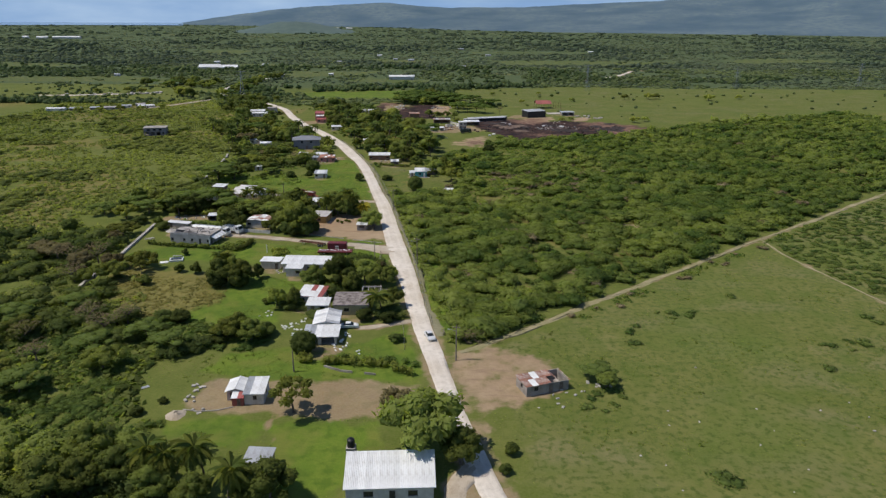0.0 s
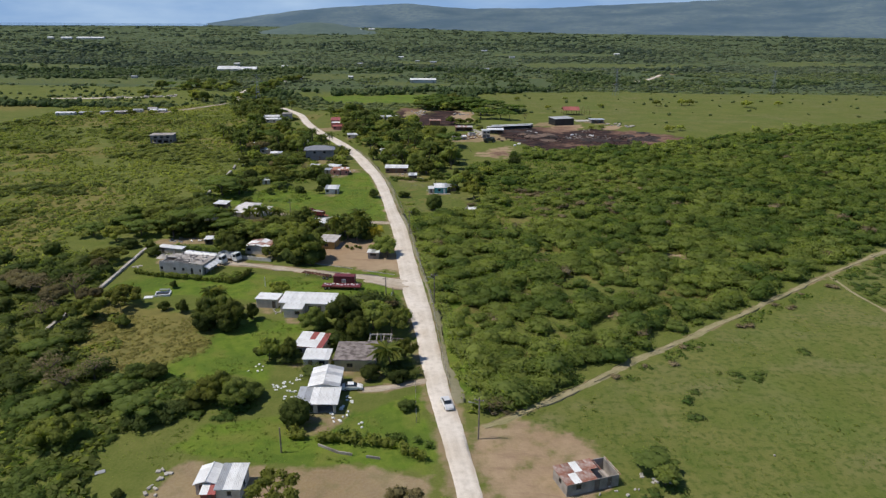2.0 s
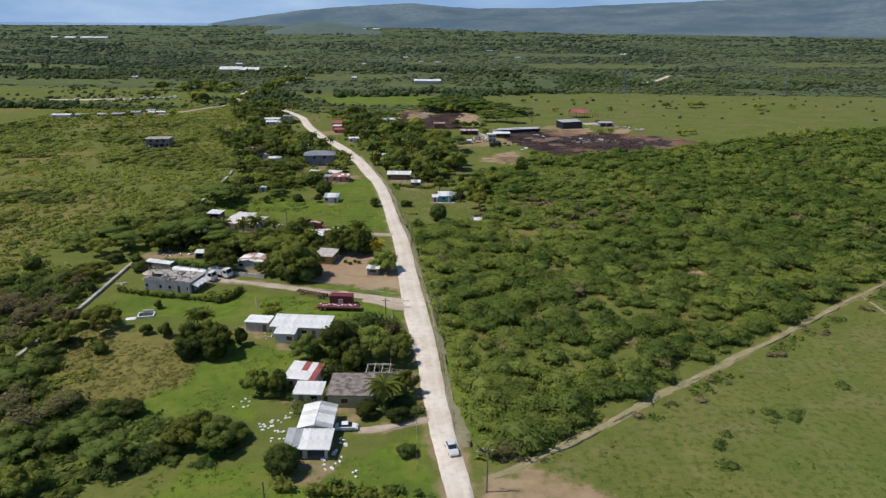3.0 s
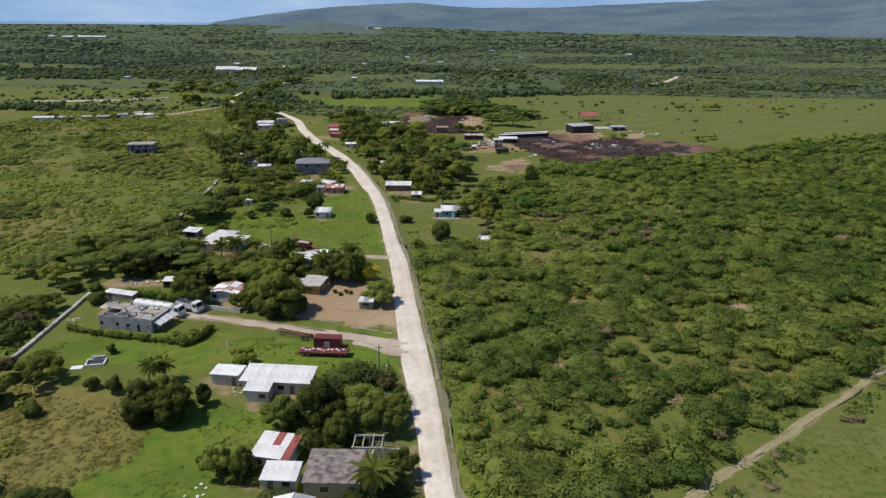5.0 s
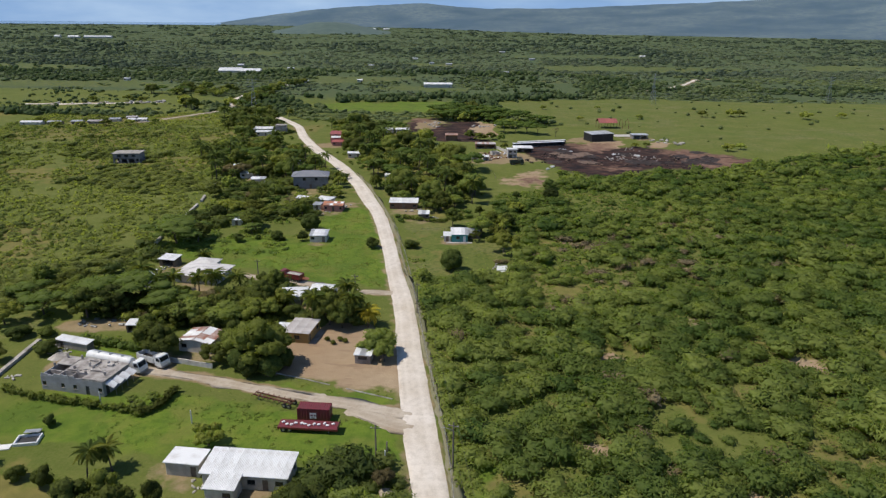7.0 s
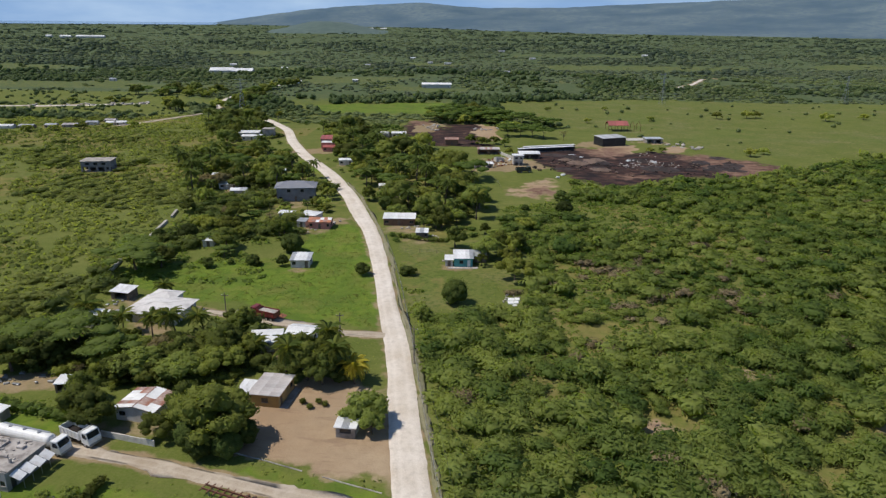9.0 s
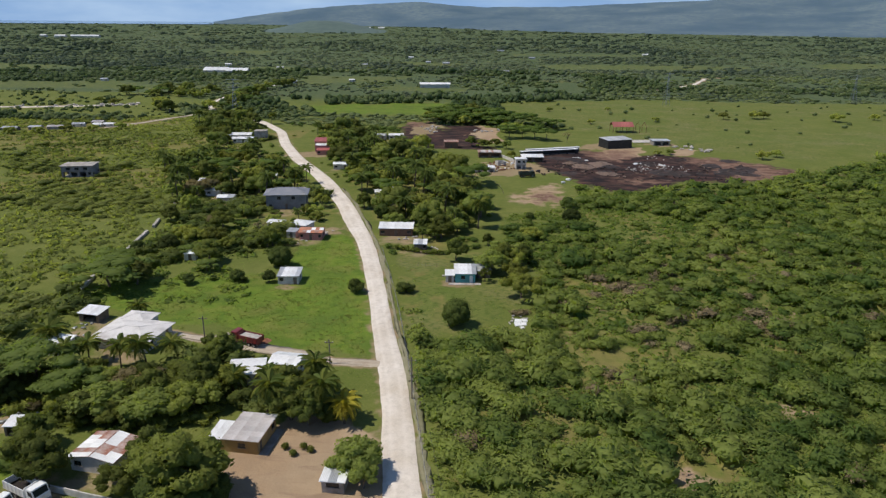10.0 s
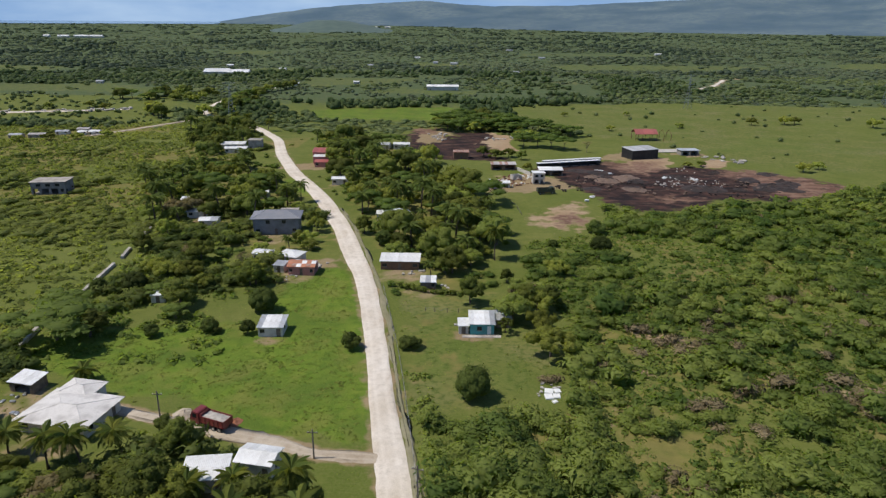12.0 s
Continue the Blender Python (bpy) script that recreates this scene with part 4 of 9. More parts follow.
def build_scrub():
    near = [bush_template(190, 0.085, 2 + k % 3, 0.40 + 0.03 * (k % 5), 1, 0.72) for k in range(14)]
    mid = [bush_template(96, 0.115, 2 + k % 2, 0.40 + 0.03 * (k % 5), 1, 0.76) for k in range(12)]
    closest = [bush_template(270, 0.070, 2 + k % 4, 0.40 + 0.03 * (k % 5), 1, 0.72) for k in range(12)]
    away = [bush_template(30, 0.19, 1 + k % 2, 0.42 + 0.03 * (k % 5), 1, 0.86) for k in range(10)]
    # the thorn scrub on one side of the road
    x, y = scattered(-40, 330, 138, 640, 3.3)
    thick = cloud(x / 26, y / 26, 3)
    bare = np.zeros(x.shape, bool)
    for p in (DRY[2], DRY[3], [(-8, 285), (-6, 330), (-2, 345), (-6, 380), (20, 400), (60, 390), (75, 350), (75, 300), (55, 280), (20, 272), (10, 276)]):
        bare |= inside(x, y, p) > -2
    keep = (inside(x, y, SCRUB_EDGE) > 0.6) & (thick > np.where(bare, 0.34, 0.16)) & in_sight(x, y) & free(x, y, polys=DIRT + BURNT + BARE_PATCHES)
    keep &= along(x, y, ROAD_LINE) > 6.4
    x, y, thick, bare = x[keep], y[keep], thick[keep], bare[keep]
    near_by = (y < 290) & (x < 120)
    off = (y > 420) | (x > 190)
    by_road = near_by & (y < 212)
    for sel, temp in ((by_road, closest), (near_by & ~by_road, near), (~near_by & ~off, mid), (off, away)):
        p = places(x[sel], y[sel], (1.45 + 2.5 * cloud(x[sel] / 12, y[sel] / 12, 21)) * np.exp(0.34 * rng.normal(size=sel.sum())) * np.where(bare[sel], 0.80, 1.0))
        t = np.clip(np.where(near_by[sel], 0.42, 0.48) + np.where(bare[sel], 0.14, 0.0) + 1.2 * (cloud(x[sel] / 34, y[sel] / 34, 13) - 0.45) + 0.26 * rng.normal(size=sel.sum()) + 0.45 * ((along(x[sel], y[sel], ROAD_LINE) < 11) & (y[sel] < 255)), 0, 1)
        spread(temp, p, "thorn_scrub", [LEAF_SCRUB], "dense green thorn scrub with flat spreading crowns", "scrub", t)
    dry = rng.random(len(x)) < 0.022
    spread([bush_template(90, 0.10, 3, 0.5, 2, 0.6) for _ in range(3)], places(x[dry], y[dry], 2.4), "dry_bushes", [LEAF_DRY], "leafless grey-brown bushes among the scrub", "bush", rng.random(dry.sum()))
    # thickets of bare grey-brown twigs in the drier part
    spots_at = np.array([(26.3, 318.6), (30, 316), (34.1, 308.7), (37, 311), (58.6, 292.9), (62, 294), (55, 294), (60, 297), (39.6, 295.6), (41.7, 325.6), (46, 327), (54.6, 276.2),
                         (20.4, 268), (34.8, 281.3), (31.3, 291.0), (81.8, 346.8), (65.3, 342.0), (70, 345), (-1.5, 344), (1, 346)])
    spots_at = np.concatenate([spots_at + 2.2 * rng.normal(size=spots_at.shape) for _ in range(3)])
    p = places(spots_at[:, 0], spots_at[:, 1], 1.5 + 1.2 * rng.random(len(spots_at)))
    p[:, 4] *= 0.7
    spread([bush_template(150, 0.10, 3, 0.5, 1, 0.55) for _ in range(4)], p, "twig_thicket", [LEAF_DRY], "leafless grey-brown twig thickets among green scrub", "thicket", rng.random(len(p)))
    # the other side: looser, mixed with grass
    x, y = scattered(-330, -6, 78, 640, 3.3)
    d = cloud(x / 30, y / 24, 33)
    left = x < np.interp(y, [78, 130, 160, 200, 235, 330, 420, 560, 640], [-40, -46, -74, -98, -108, -98, -92, -150, -200])
    open_land = (x < -112) & (y > 225)
    want = np.where(left, np.where(open_land, np.where(y < 400, 0.60, 0.64), np.where(y < 215, 0.40, 0.42)), 0.62)
    want = np.where(inside(x, y, [(-98, 88), (-46, 108), (-40, 132), (-46, 156), (-60, 160), (-72, 140), (-100, 132)]) > 0, 0.64, want)
    want = np.where(inside(x, y, [(-170, 228), (-108, 222), (-106, 262), (-114, 300), (-180, 305)]) > 0, 0.58, want)
    west = x < np.interp(y, [q[1] for q in ROAD_LINE], [q[0] for q in ROAD_LINE])
    keep = (d > want) & west & in_sight(x, y) & free(x, y, -1.0) & (inside(x, y, DRY[0]) < 1)
    x, y, open_land = x[keep], y[keep], open_land[keep]
    near_by = (y < 250) & (x > -125)
    off = y > 430
    by_road = near_by & (y < 165)
    for sel, temp in ((by_road, closest), (near_by & ~by_road, near), (~near_by & ~off, mid), (off, away)):
        p = places(x[sel], y[sel], (1.2 + 2.4 * cloud(x[sel] / 12, y[sel] / 12, 23)) * np.exp(0.32 * rng.normal(size=sel.sum())))
        p[:, 4] *= np.where(open_land[sel], 0.6, 1.0)
        t = np.clip(np.where(open_land[sel], 0.60, 0.12) + 1.1 * (cloud(x[sel] / 40, y[sel] / 40, 17) - 0.45) + np.where(open_land[sel], 0.12, 0.22) * rng.normal(size=sel.sum()), 0, 0.85)
        spread(temp, p, "bushes", [LEAF_OLIVE], "mixed green bushes growing wild in rough grass", "bush", t)
    # low brush that covers the open land between them
    brush = [crown(8, [(0, 0, 0.16, 0.62, 0.26), (0.5, 0.3, 0.12, 0.5, 0.2)], 0.42, 0, lowest=0, long=1.7, wispy=0.2) for _ in range(8)]
    x, y = scattered(-330, -46, 84, 640, 2.6)
    open_land = x < np.interp(y, [84, 130, 160, 200, 225, 330, 420, 560, 640], [-46, -50, -74, -98, -112, -104, -112, -150, -200])
    keep = open_land & in_sight(x, y) & free(x, y, -1.0) & (cloud(x / 18, y / 16, 35) > 0.34)
    x, y = x[keep], y[keep]
    p = places(x, y, 1.1 + 1.5 * cloud(x / 10, y / 10, 37))
    spread(brush, p, "low_brush", [LEAF_OLIVE], "low olive-green brush over open land", "brush", np.clip(0.58 + 1.3 * (cloud(x / 45, y / 32, 39) - 0.45) + 0.15 * rng.normal(size=len(x)), 0, 1))
    x, y = scattered(-12, 130, 250, 430, 1.6)
    keep = (inside(x, y, SCRUB_EDGE) > 1) & (along(x, y, ROAD_LINE) > 5.5) & (cloud(x / 7, y / 7, 83) > 0.34) & free(x, y, -1.0, polys=DIRT[5:6])
    x, y = x[keep], y[keep]
    spread(brush, places(x, y, 0.6 + 1.5 * cloud(x / 8, y / 8, 85)), "low_brush", [LEAF_SCRUB], "low green brush between thorn bushes", "brush", np.clip(0.32 + 1.4 * (cloud(x / 14, y / 14, 87) - 0.45) + 0.15 * rng.normal(size=len(x)), 0, 1))
    x, y = scattered(-114, -66, 300, 366, 2.1)
    keep = (cloud(x / 7, y / 7, 125) > np.interp(x, [-112, -88, -68], [0.34, 0.46, 0.60])) & free(x, y, -1.0, polys=DIRT[:4])
    x, y = x[keep], y[keep]
    spread(brush, places(x, y, 0.7 + 1.5 * cloud(x / 6, y / 6, 127)), "low_brush", [LEAF_SCRUB], "rank green brush spreading into a lush field", "brush", np.clip(0.45 + 1.3 * (cloud(x / 9, y / 9, 129) - 0.45) + 0.15 * rng.normal(size=len(x)), 0, 1))
    # bright weeds beside the road and brush along the earth track
    x, y = scattered(-34, 150, 142, 300, 1.5)
    side, path = along(x, y, ROAD_LINE), along(x, y, PATH_LINE)
    east = x > np.interp(y, [q[1] for q in ROAD_LINE], [q[0] for q in ROAD_LINE])
    roadside = east & (side > 4.9) & (side < 9.5) & (cloud(x / 5, y / 7, 25) > 0.32)
    trackside = (path > 1.7) & (path < 5.5) & (y > 146) & (cloud(x / 6, y / 6, 11) > 0.52)
    keep = (roadside | trackside) & free(x, y, -1, lanes=False, polys=DIRT[:1])
    x, y, roadside = x[keep], y[keep], roadside[keep]
    spread(brush, places(x, y, 0.5 + 1.1 * cloud(x / 4, y / 4, 7)), "low_brush", [LEAF_SCRUB], "bright weeds and low brush along road and track", "brush", np.clip(np.where(roadside, 0.92, 0.35) + 0.2 * rng.normal(size=len(x)), 0, 1))
    x, y = scattered(10, 120, 140, 215, 3.0)
    keep = (along(x, y, PATH_LINE) > 2.0) & (along(x, y, PATH_LINE) < 6.5) & (inside(x, y, PALE[0]) > 0) & (cloud(x / 7, y / 7, 111) > 0.60) & free(x, y, lanes=False, polys=DIRT[:1])
    x, y = np.append(x[keep], [6.2, 7.6, 5.2, 8.6]), np.append(y[keep], [142.6, 144.0, 144.2, 142.9])
    p = places(x, y, 0.9 + 0.9 * rng.random(len(x)))
    p[:, 4] *= 0.6
    spread([bush_template(90, 0.10, 3, 0.5, 1, 0.6) for _ in range(3)], p, "dead_brush", [LEAF_DRY], "heaps of dead grey-brown brush beside the track", "brush", rng.random(len(x)))
    # rough brush at the edge of the first lawns
    x, y = scattered(-84, -40, 110, 168, 2.3)
    keep = (cloud(x / 8, y / 7, 65) > 0.46) & free(x, y, -1.0, polys=DIRT[:2] + LUSH[3:6] + LUSH[11:]) & (inside(x, y, DRY[0]) < 0)
    x, y = x[keep], y[keep]
    spread(brush, places(x, y, 0.6 + 1.3 * cloud(x / 6, y / 6, 55)), "low_brush", [LEAF_SCRUB], "rough green brush at the edge of a lawn", "brush", np.clip(0.15 + 0.2 * rng.normal(size=len(x)), 0, 1))
    # deep soft growth on the slope beside the first lawns
    slope_land = [(-104, 98), (-52, 104), (-45, 126), (-40, 146), (-47, 158), (-60, 168), (-80, 160), (-108, 152)]
    x, y = scattered(-108, -38, 96, 170, 1.9)
    keep = (inside(x, y, slope_land) > 0) & (cloud(x / 9, y / 9, 115) > 0.30) & free(x, y, -1.0, polys=DIRT[:2] + LUSH[3:6] + LUSH[11:])
    x, y = x[keep], y[keep]
    p = places(x, y, 0.8 + 1.3 * cloud(x / 7, y / 7, 117))
    p[:, 4] *= 0.35 + 0.45 * cloud(x / 12, y / 12, 119)
    spread(mid, p, "undergrowth", [LEAF_SCRUB], "deep soft green growth on a rough slope", "brush", np.clip(0.10 + 0.9 * (cloud(x / 14, y / 14, 121) - 0.35) + 0.12 * rng.normal(size=len(x)), 0, 1))
    # deep growth under the trees between the rusted roof and the wide house
    x, y = scattered(-112, -50, 240, 268, 1.8)
    keep = (inside(x, y, [(-112, 258), (-96, 250), (-88, 247.5), (-72, 243.5), (-58, 246), (-51, 251), (-58, 264), (-70, 262), (-96, 261)]) > 0) & free(x, y, polys=[])
    x, y = x[keep], y[keep]
    spread(mid, places(x, y, 1.3 + 1.4 * cloud(x / 6, y / 6, 131)), "undergrowth", [LEAF_TREE], "deep green growth under garden trees", "bush", np.clip(0.20 + 0.9 * (cloud(x / 8, y / 8, 133) - 0.4) + 0.15 * rng.normal(size=len(x)), 0, 0.8))
    # undergrowth between the village trees
    x, y = scattered(-160, 8, 335, 600, 3.9)
    road_x = np.interp(y, [q[1] for q in ROAD_LINE], [q[0] for q in ROAD_LINE])
    keep = (x > road_x - 62) & (x < road_x + np.interp(y, [335, 360, 480, 600], [30, 48, 62, 90])) & (cloud(x / 13, y / 13, 45) > 0.57) & free(x, y, -0.5) & (along(x, y, ROAD_LINE) > 6)
    x, y = x[keep], y[keep]
    spread(mid, places(x, y, 0.9 + 1.2 * cloud(x / 6, y / 6, 49)), "undergrowth", [LEAF_SCRUB], "green undergrowth between village trees", "bush", np.clip(0.22 + 0.25 * rng.normal(size=len(x)), 0, 1))
    # low thickets in the meadow
    x, y = jittered(10, 260, 76, 300, 3.0)
    patch = [(113, 222), (112, 204), (117, 181), (128, 150), (200, 170), (300, 300), (200, 292), (140, 246)]
    keep = (inside(x, y, PALE[0]) > 2) & in_sight(x, y, 4) & free(x, y, polys=DIRT[:1]) & ((inside(x, y, patch) > 0) | (cloud(x / 16, y / 12, 53) > 0.76))
    x, y = x[keep], y[keep]
    x, y = np.append(x, [29.5, 31.0, 34.5, 36.0, 33.5, 28.0, 31.5, 46.0, 47.8]), np.append(y, [118.5, 120.2, 121.0, 119.4, 116.5, 115.0, 113.8, 93.5, 92.6])
    p = places(x, y, 1.0 + 1.0 * cloud(x / 5, y / 5, 57))
    p[:, 4] *= 0.42
    spread(mid, p, "low_thicket", [LEAF_SCRUB], "low green thickets creeping over the meadow", "thicket", np.clip(0.35 + 0.2 * rng.normal(size=len(x)), 0, 1))
    # weeds and tussocks
    tuft = [crown(6, [(0, 0, 0.10, 0.6, 0.22)], 0.36, 0, lowest=0, long=1.8, wispy=0.0) for _ in range(6)]
    x, y = jittered(-110, 120, 78, 340, 1.75)
    keep = (cloud(x / 9, y / 9, 43) > np.where(inside(x, y, PALE[0]) > 0, 0.38, 0.46)) & in_sight(x, y, 4) & free(x, y, polys=DIRT[:5] + LUSH[1:6])
    x, y = x[keep], y[keep]
    s = (0.25 + 0.9 * cloud(x / 5, y / 5, 47) ** 3) * np.where(inside(x, y, SCRUB_EDGE) > 0, 2.2, 1.0)
    ax, ay = scattered(-112, -24, 270, 360, 0.95)
    keep = (inside(ax, ay, LUSH[0]) > 0) & free(ax, ay, polys=[]) & (cloud(ax / 6, ay / 5, 63) > 0.34)
    x, y = np.append(x, ax[keep]), np.append(y, ay[keep])
    s = np.append(s, 0.30 + 0.6 * cloud(ax[keep] / 4, ay[keep] / 4, 67))
    shade = np.append(np.full(len(x) - keep.sum(), 0.45), np.clip(0.35 + 1.2 * (cloud(ax[keep] / 7, ay[keep] / 5, 69) - 0.35), 0, 0.9))
    ax, ay = scattered(-100, -14, 126, 218, 1.15)
    lawn = np.maximum.reduce([inside(ax, ay, p) for p in LUSH[1:4] + LUSH[11:]])
    keep = (lawn > 0) & free(ax, ay, polys=DIRT[:5]) & (cloud(ax / 9, ay / 6, 135) > 0.44)
    ax, ay = ax[keep], ay[keep]
    p = places(ax, ay, 0.35 + 0.75 * cloud(ax / 5, ay / 5, 137) ** 2)
    p[:, 4] *= 0.55
    spread(tuft, p, "weeds", [GRASS], "patches of longer grass on a rough lawn", "grass", np.clip(0.05 + 0.7 * (cloud(ax / 7, ay / 7, 139) - 0.3) + 0.12 * rng.normal(size=len(ax)), 0, 1))
    ax, ay = scattered(-98, -58, 152, 196, 1.0)
    keep = (inside(ax, ay, DRY[0]) > -2) & free(ax, ay, polys=[]) & (cloud(ax / 5, ay / 5, 75) > 0.16)
    ax, ay = ax[keep], ay[keep]
    p = places(ax, ay, 0.60 + 0.9 * cloud(ax / 4, ay / 4, 75))
    p[:, 4] *= 0.5
    spread(tuft, p, "dry_grass", [DRY_GRASS], "tall yellow-brown dry grass", "grass", np.clip(0.45 + 1.4 * (cloud(ax / 7, ay / 7, 79) - 0.5) + 0.15 * rng.normal(size=len(ax)), 0, 1))
    p = places(x, y, s)
    p[:, 4] *= np.where(inside(x, y, LUSH[0]) > 0, 0.5, 0.8)
    spread(tuft, p, "weeds", [GRASS], "tussocks of grass and low weeds", "grass", np.clip(shade + 0.15 * rng.normal(size=len(x)), 0, 1))


def build_far_trees():
    far = []
    for _ in range(9):
        a = 6.28 * rng.random()
        far.append(crown(9, [(0, 0, 0.46, 0.62, 0.46), (0.5 * math.cos(a), 0.5 * math.sin(a), 0.34, 0.55, 0.36)], 0.24, 2, 0.86, wispy=0.1))
    farthest = [crown(4, [(0, 0, 0.30, 0.95, 0.42)], 0.30, 1, 0.95) for _ in range(9)]
    n = 46000
    u = rng.random(n)
    y = 1 / (1 / 600 + u * (1 / 4700 - 1 / 600))
    x = (rng.random(n) * 2 - 1) * (0.72 * y + 120) - 0.03 * y
    stand = 0.55 * cloud(x / 190, y / 170, 91) + 0.30 * cloud(x / 60, y / 55, 97) + 0.15 * cloud(x / 22, y / 22, 93)
    need = np.interp(y, [600, 800, 1000, 1400, 2200, 4700], [0.47, 0.44, 0.42, 0.38, 0.34, 0.30])
    belt = (along(x, y, [(-160, 748), (-40, 765), (20, 772), (130, 792), (260, 786), (500, 790), (800, 800)]) < 9) | (along(x, y, [(-330, 800), (-230, 770), (-190, 700)]) < 22)
    belt |= (y > 880) & (y < 1030) & (cloud(x / 90, y / 90, 15) > 0.30) & (x < -170) & (along(x, y, [(-360, 1040), (-300, 1040)]) > 45)
    dark_band = (y > 900) & (y < 1500) & (x < -0.25 * y - 60) & (cloud(x / 120, y / 80, 157) > 0.40)
    belt |= dark_band
    keep = ((stand > need) | belt) & ((field(x, y) < 0.50) | (rng.random(n) < 0.12)) & free(x, y, -2, polys=LUSH + BURNT + [PALE[1], PALE[4], DIRT[14]]) & (rng.random(n) < 0.80)
    keep &= (y < 3900) | (x > -0.38 * y)
    x, y, dark_band = x[keep][:17500], y[keep][:17500], dark_band[keep][:17500]
    size = np.interp(y, [600, 1000, 2000, 4700], [4.2, 4.8, 7.5, 17.0]) * (0.5 + 0.9 * rng.random(len(x)))
    tall = np.interp(y, [600, 1000, 2000, 3600, 4700], [3.8, 4.6, 5.4, 5.0, 3.5]) * (0.5 + 0.9 * rng.random(len(x)))
    p = np.stack([x, y, rise(x, y) - 0.4, size, tall], 1)
    wood = cloud(x / 170, y / 150, 19) - 0.48
    t = np.clip(0.30 + 2.2 * wood + 0.24 * rng.normal(size=len(x)), 0, 1) * np.where(dark_band, 0.3, 1.0)
    p[:, 4] *= np.clip(0.85 - 2.6 * wood, 0.4, 1.5)
    close = y < 1100
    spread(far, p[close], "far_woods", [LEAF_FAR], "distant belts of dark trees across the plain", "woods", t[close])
    spread(farthest, p[~close], "far_woods", [LEAF_HAZED], "low woods on the farthest part of the plain", "woods", t[~close])
    # brush between the far trees
    n = 9000
    y = 1 / (1 / 770 + rng.random(n) * (1 / 2100 - 1 / 770))
    x = (rng.random(n) * 2 - 1) * (0.70 * y + 60) - 0.03 * y
    keep = (cloud(x / 80, y / 70, 29) > 0.36) & (field(x, y) < 0.50) & free(x, y, -2, polys=LUSH + [PALE[1], PALE[4]])
    x, y = x[keep], y[keep]
    s = np.interp(y, [770, 2100], [2.2, 5.5]) * (0.6 + 0.8 * rng.random(len(x)))
    # Same leaf colour as the farthest woods, distance haze included.
    spread(farthest, np.stack([x, y, rise(x, y) - 0.2, s, np.interp(y, [770, 2100], [2.4, 3.6]) * (0.6 + 0.8 * rng.random(len(x)))], 1), "far_brush", [LEAF_HAZED], "brush between far trees, greyed by haze in its colour", "brush", np.clip(0.36 + 1.5 * (cloud(x / 120, y / 100, 27) - 0.45) + 0.2 * rng.normal(size=len(x)), 0, 1))
    # rough shrubs in the far left meadow
    x, y = scattered(-560, -225, 625, 790, 9)
    keep = (inside(x, y, PALE[4]) > 3) & (cloud(x / 40, y / 20, 73) > 0.48) & free(x, y, -1, polys=[DIRT[14]])
    x, y = x[keep], y[keep]
    spread(far, places(x, y, 1.3 + 1.8 * rng.random(len(x)), -0.3), "pasture_shrubs", [LEAF_FAR], "rough shrubs in a far meadow", "shrub", 0.2 + 0.4 * rng.random(len(x)))
    # scattered shrubs and shade trees in the far pasture
    x, y = jittered(20, 520, 530, 770, 21)
    keep = (inside(x, y, PALE[1]) > 6) & (rng.random(len(x)) < 0.34)
    x, y = x[keep], y[keep]
    spread(far, places(x, y, 1.5 + 1.2 * rng.random(len(x)), -0.3), "pasture_shrubs", [LEAF_FAR], "small shrubs scattered over the far pasture", "shrub", 0.3 + 0.3 * rng.random(len(x)))


def trunk_shape(h, r, lean, seed, limbs=5, reach=0.5):
    rs = random.Random(seed)
    s = Shape()
    top = Vector((lean * h, 0.3 * lean * h, h))
    pts = [Vector((0, 0, -0.15)), Vector((0.02, 0, 0.1 * h)), top * 0.5 + Vector((0.03 * h, 0, 0)), top]
    s.tube(pts, [r * 1.3, r, r * 0.8, r * 0.55], 8)
    for i in range(limbs):
        a = 2 * math.pi * i / limbs + rs.random()
        b = top * (0.65 + 0.3 * rs.random())
        e = b + Vector((math.cos(a), math.sin(a), 0.75 + 0.5 * rs.random())) * h * reach
        s.tube([b, (b + e) / 2 + Vector((0, 0, 0.08 * h)), e], [r * 0.45, r * 0.3, r * 0.12], 6)
    return s


def tree_kind(name, label, n, lobes, leaf, mat, trunk, tints, core=2, core_size=0.88):
    """A tree at the origin, as tall as its lobes, kept out of sight under the plain until it is copied."""
    t = thing(name, pose(0, -400, 0), label, "tree")
    part("trunk", trunk, BARK, t)
    q, f, face = crown(n, lobes, leaf, core, core_size)
    me = quads_mesh("crown", q, f, [mat], np.full(len(q), tints), None, face)
    part("crown", me, None, t)
    return t


def round_lobes(k, R, z0, H, seed, spread_out=0.62, s=(0.36, 0.2), fall=0.42):
    rs = random.Random(seed)
    out = []
    for i in range(k):
        a, r = 2.4 * i + rs.random(), R * spread_out * math.sqrt((i + 0.4) / k)
        z = z0 + H * (0.62 - fall * (r / R) ** 2 + 0.30 * (rs.random() - 0.35))
        q = R * (s[0] + s[1] * rs.random())
        out.append((r * math.cos(a), r * math.sin(a), z, q, q * 0.8))
    return out


def globe_lobes(k, R, z, seed):
    """Lobes all over a globe that stands on the ground."""
    rs, out = random.Random(seed), []
    for i in range(k):
        c = 1 - 1.75 * (i + 0.5) / k
        a, s = 2.4 * i, math.sqrt(1 - c * c)
        q = R * (0.44 + 0.10 * rs.random())
        out.append((0.55 * R * s * math.cos(a), 0.55 * R * s * math.sin(a), z + 0.55 * R * c, q, q))
    return out


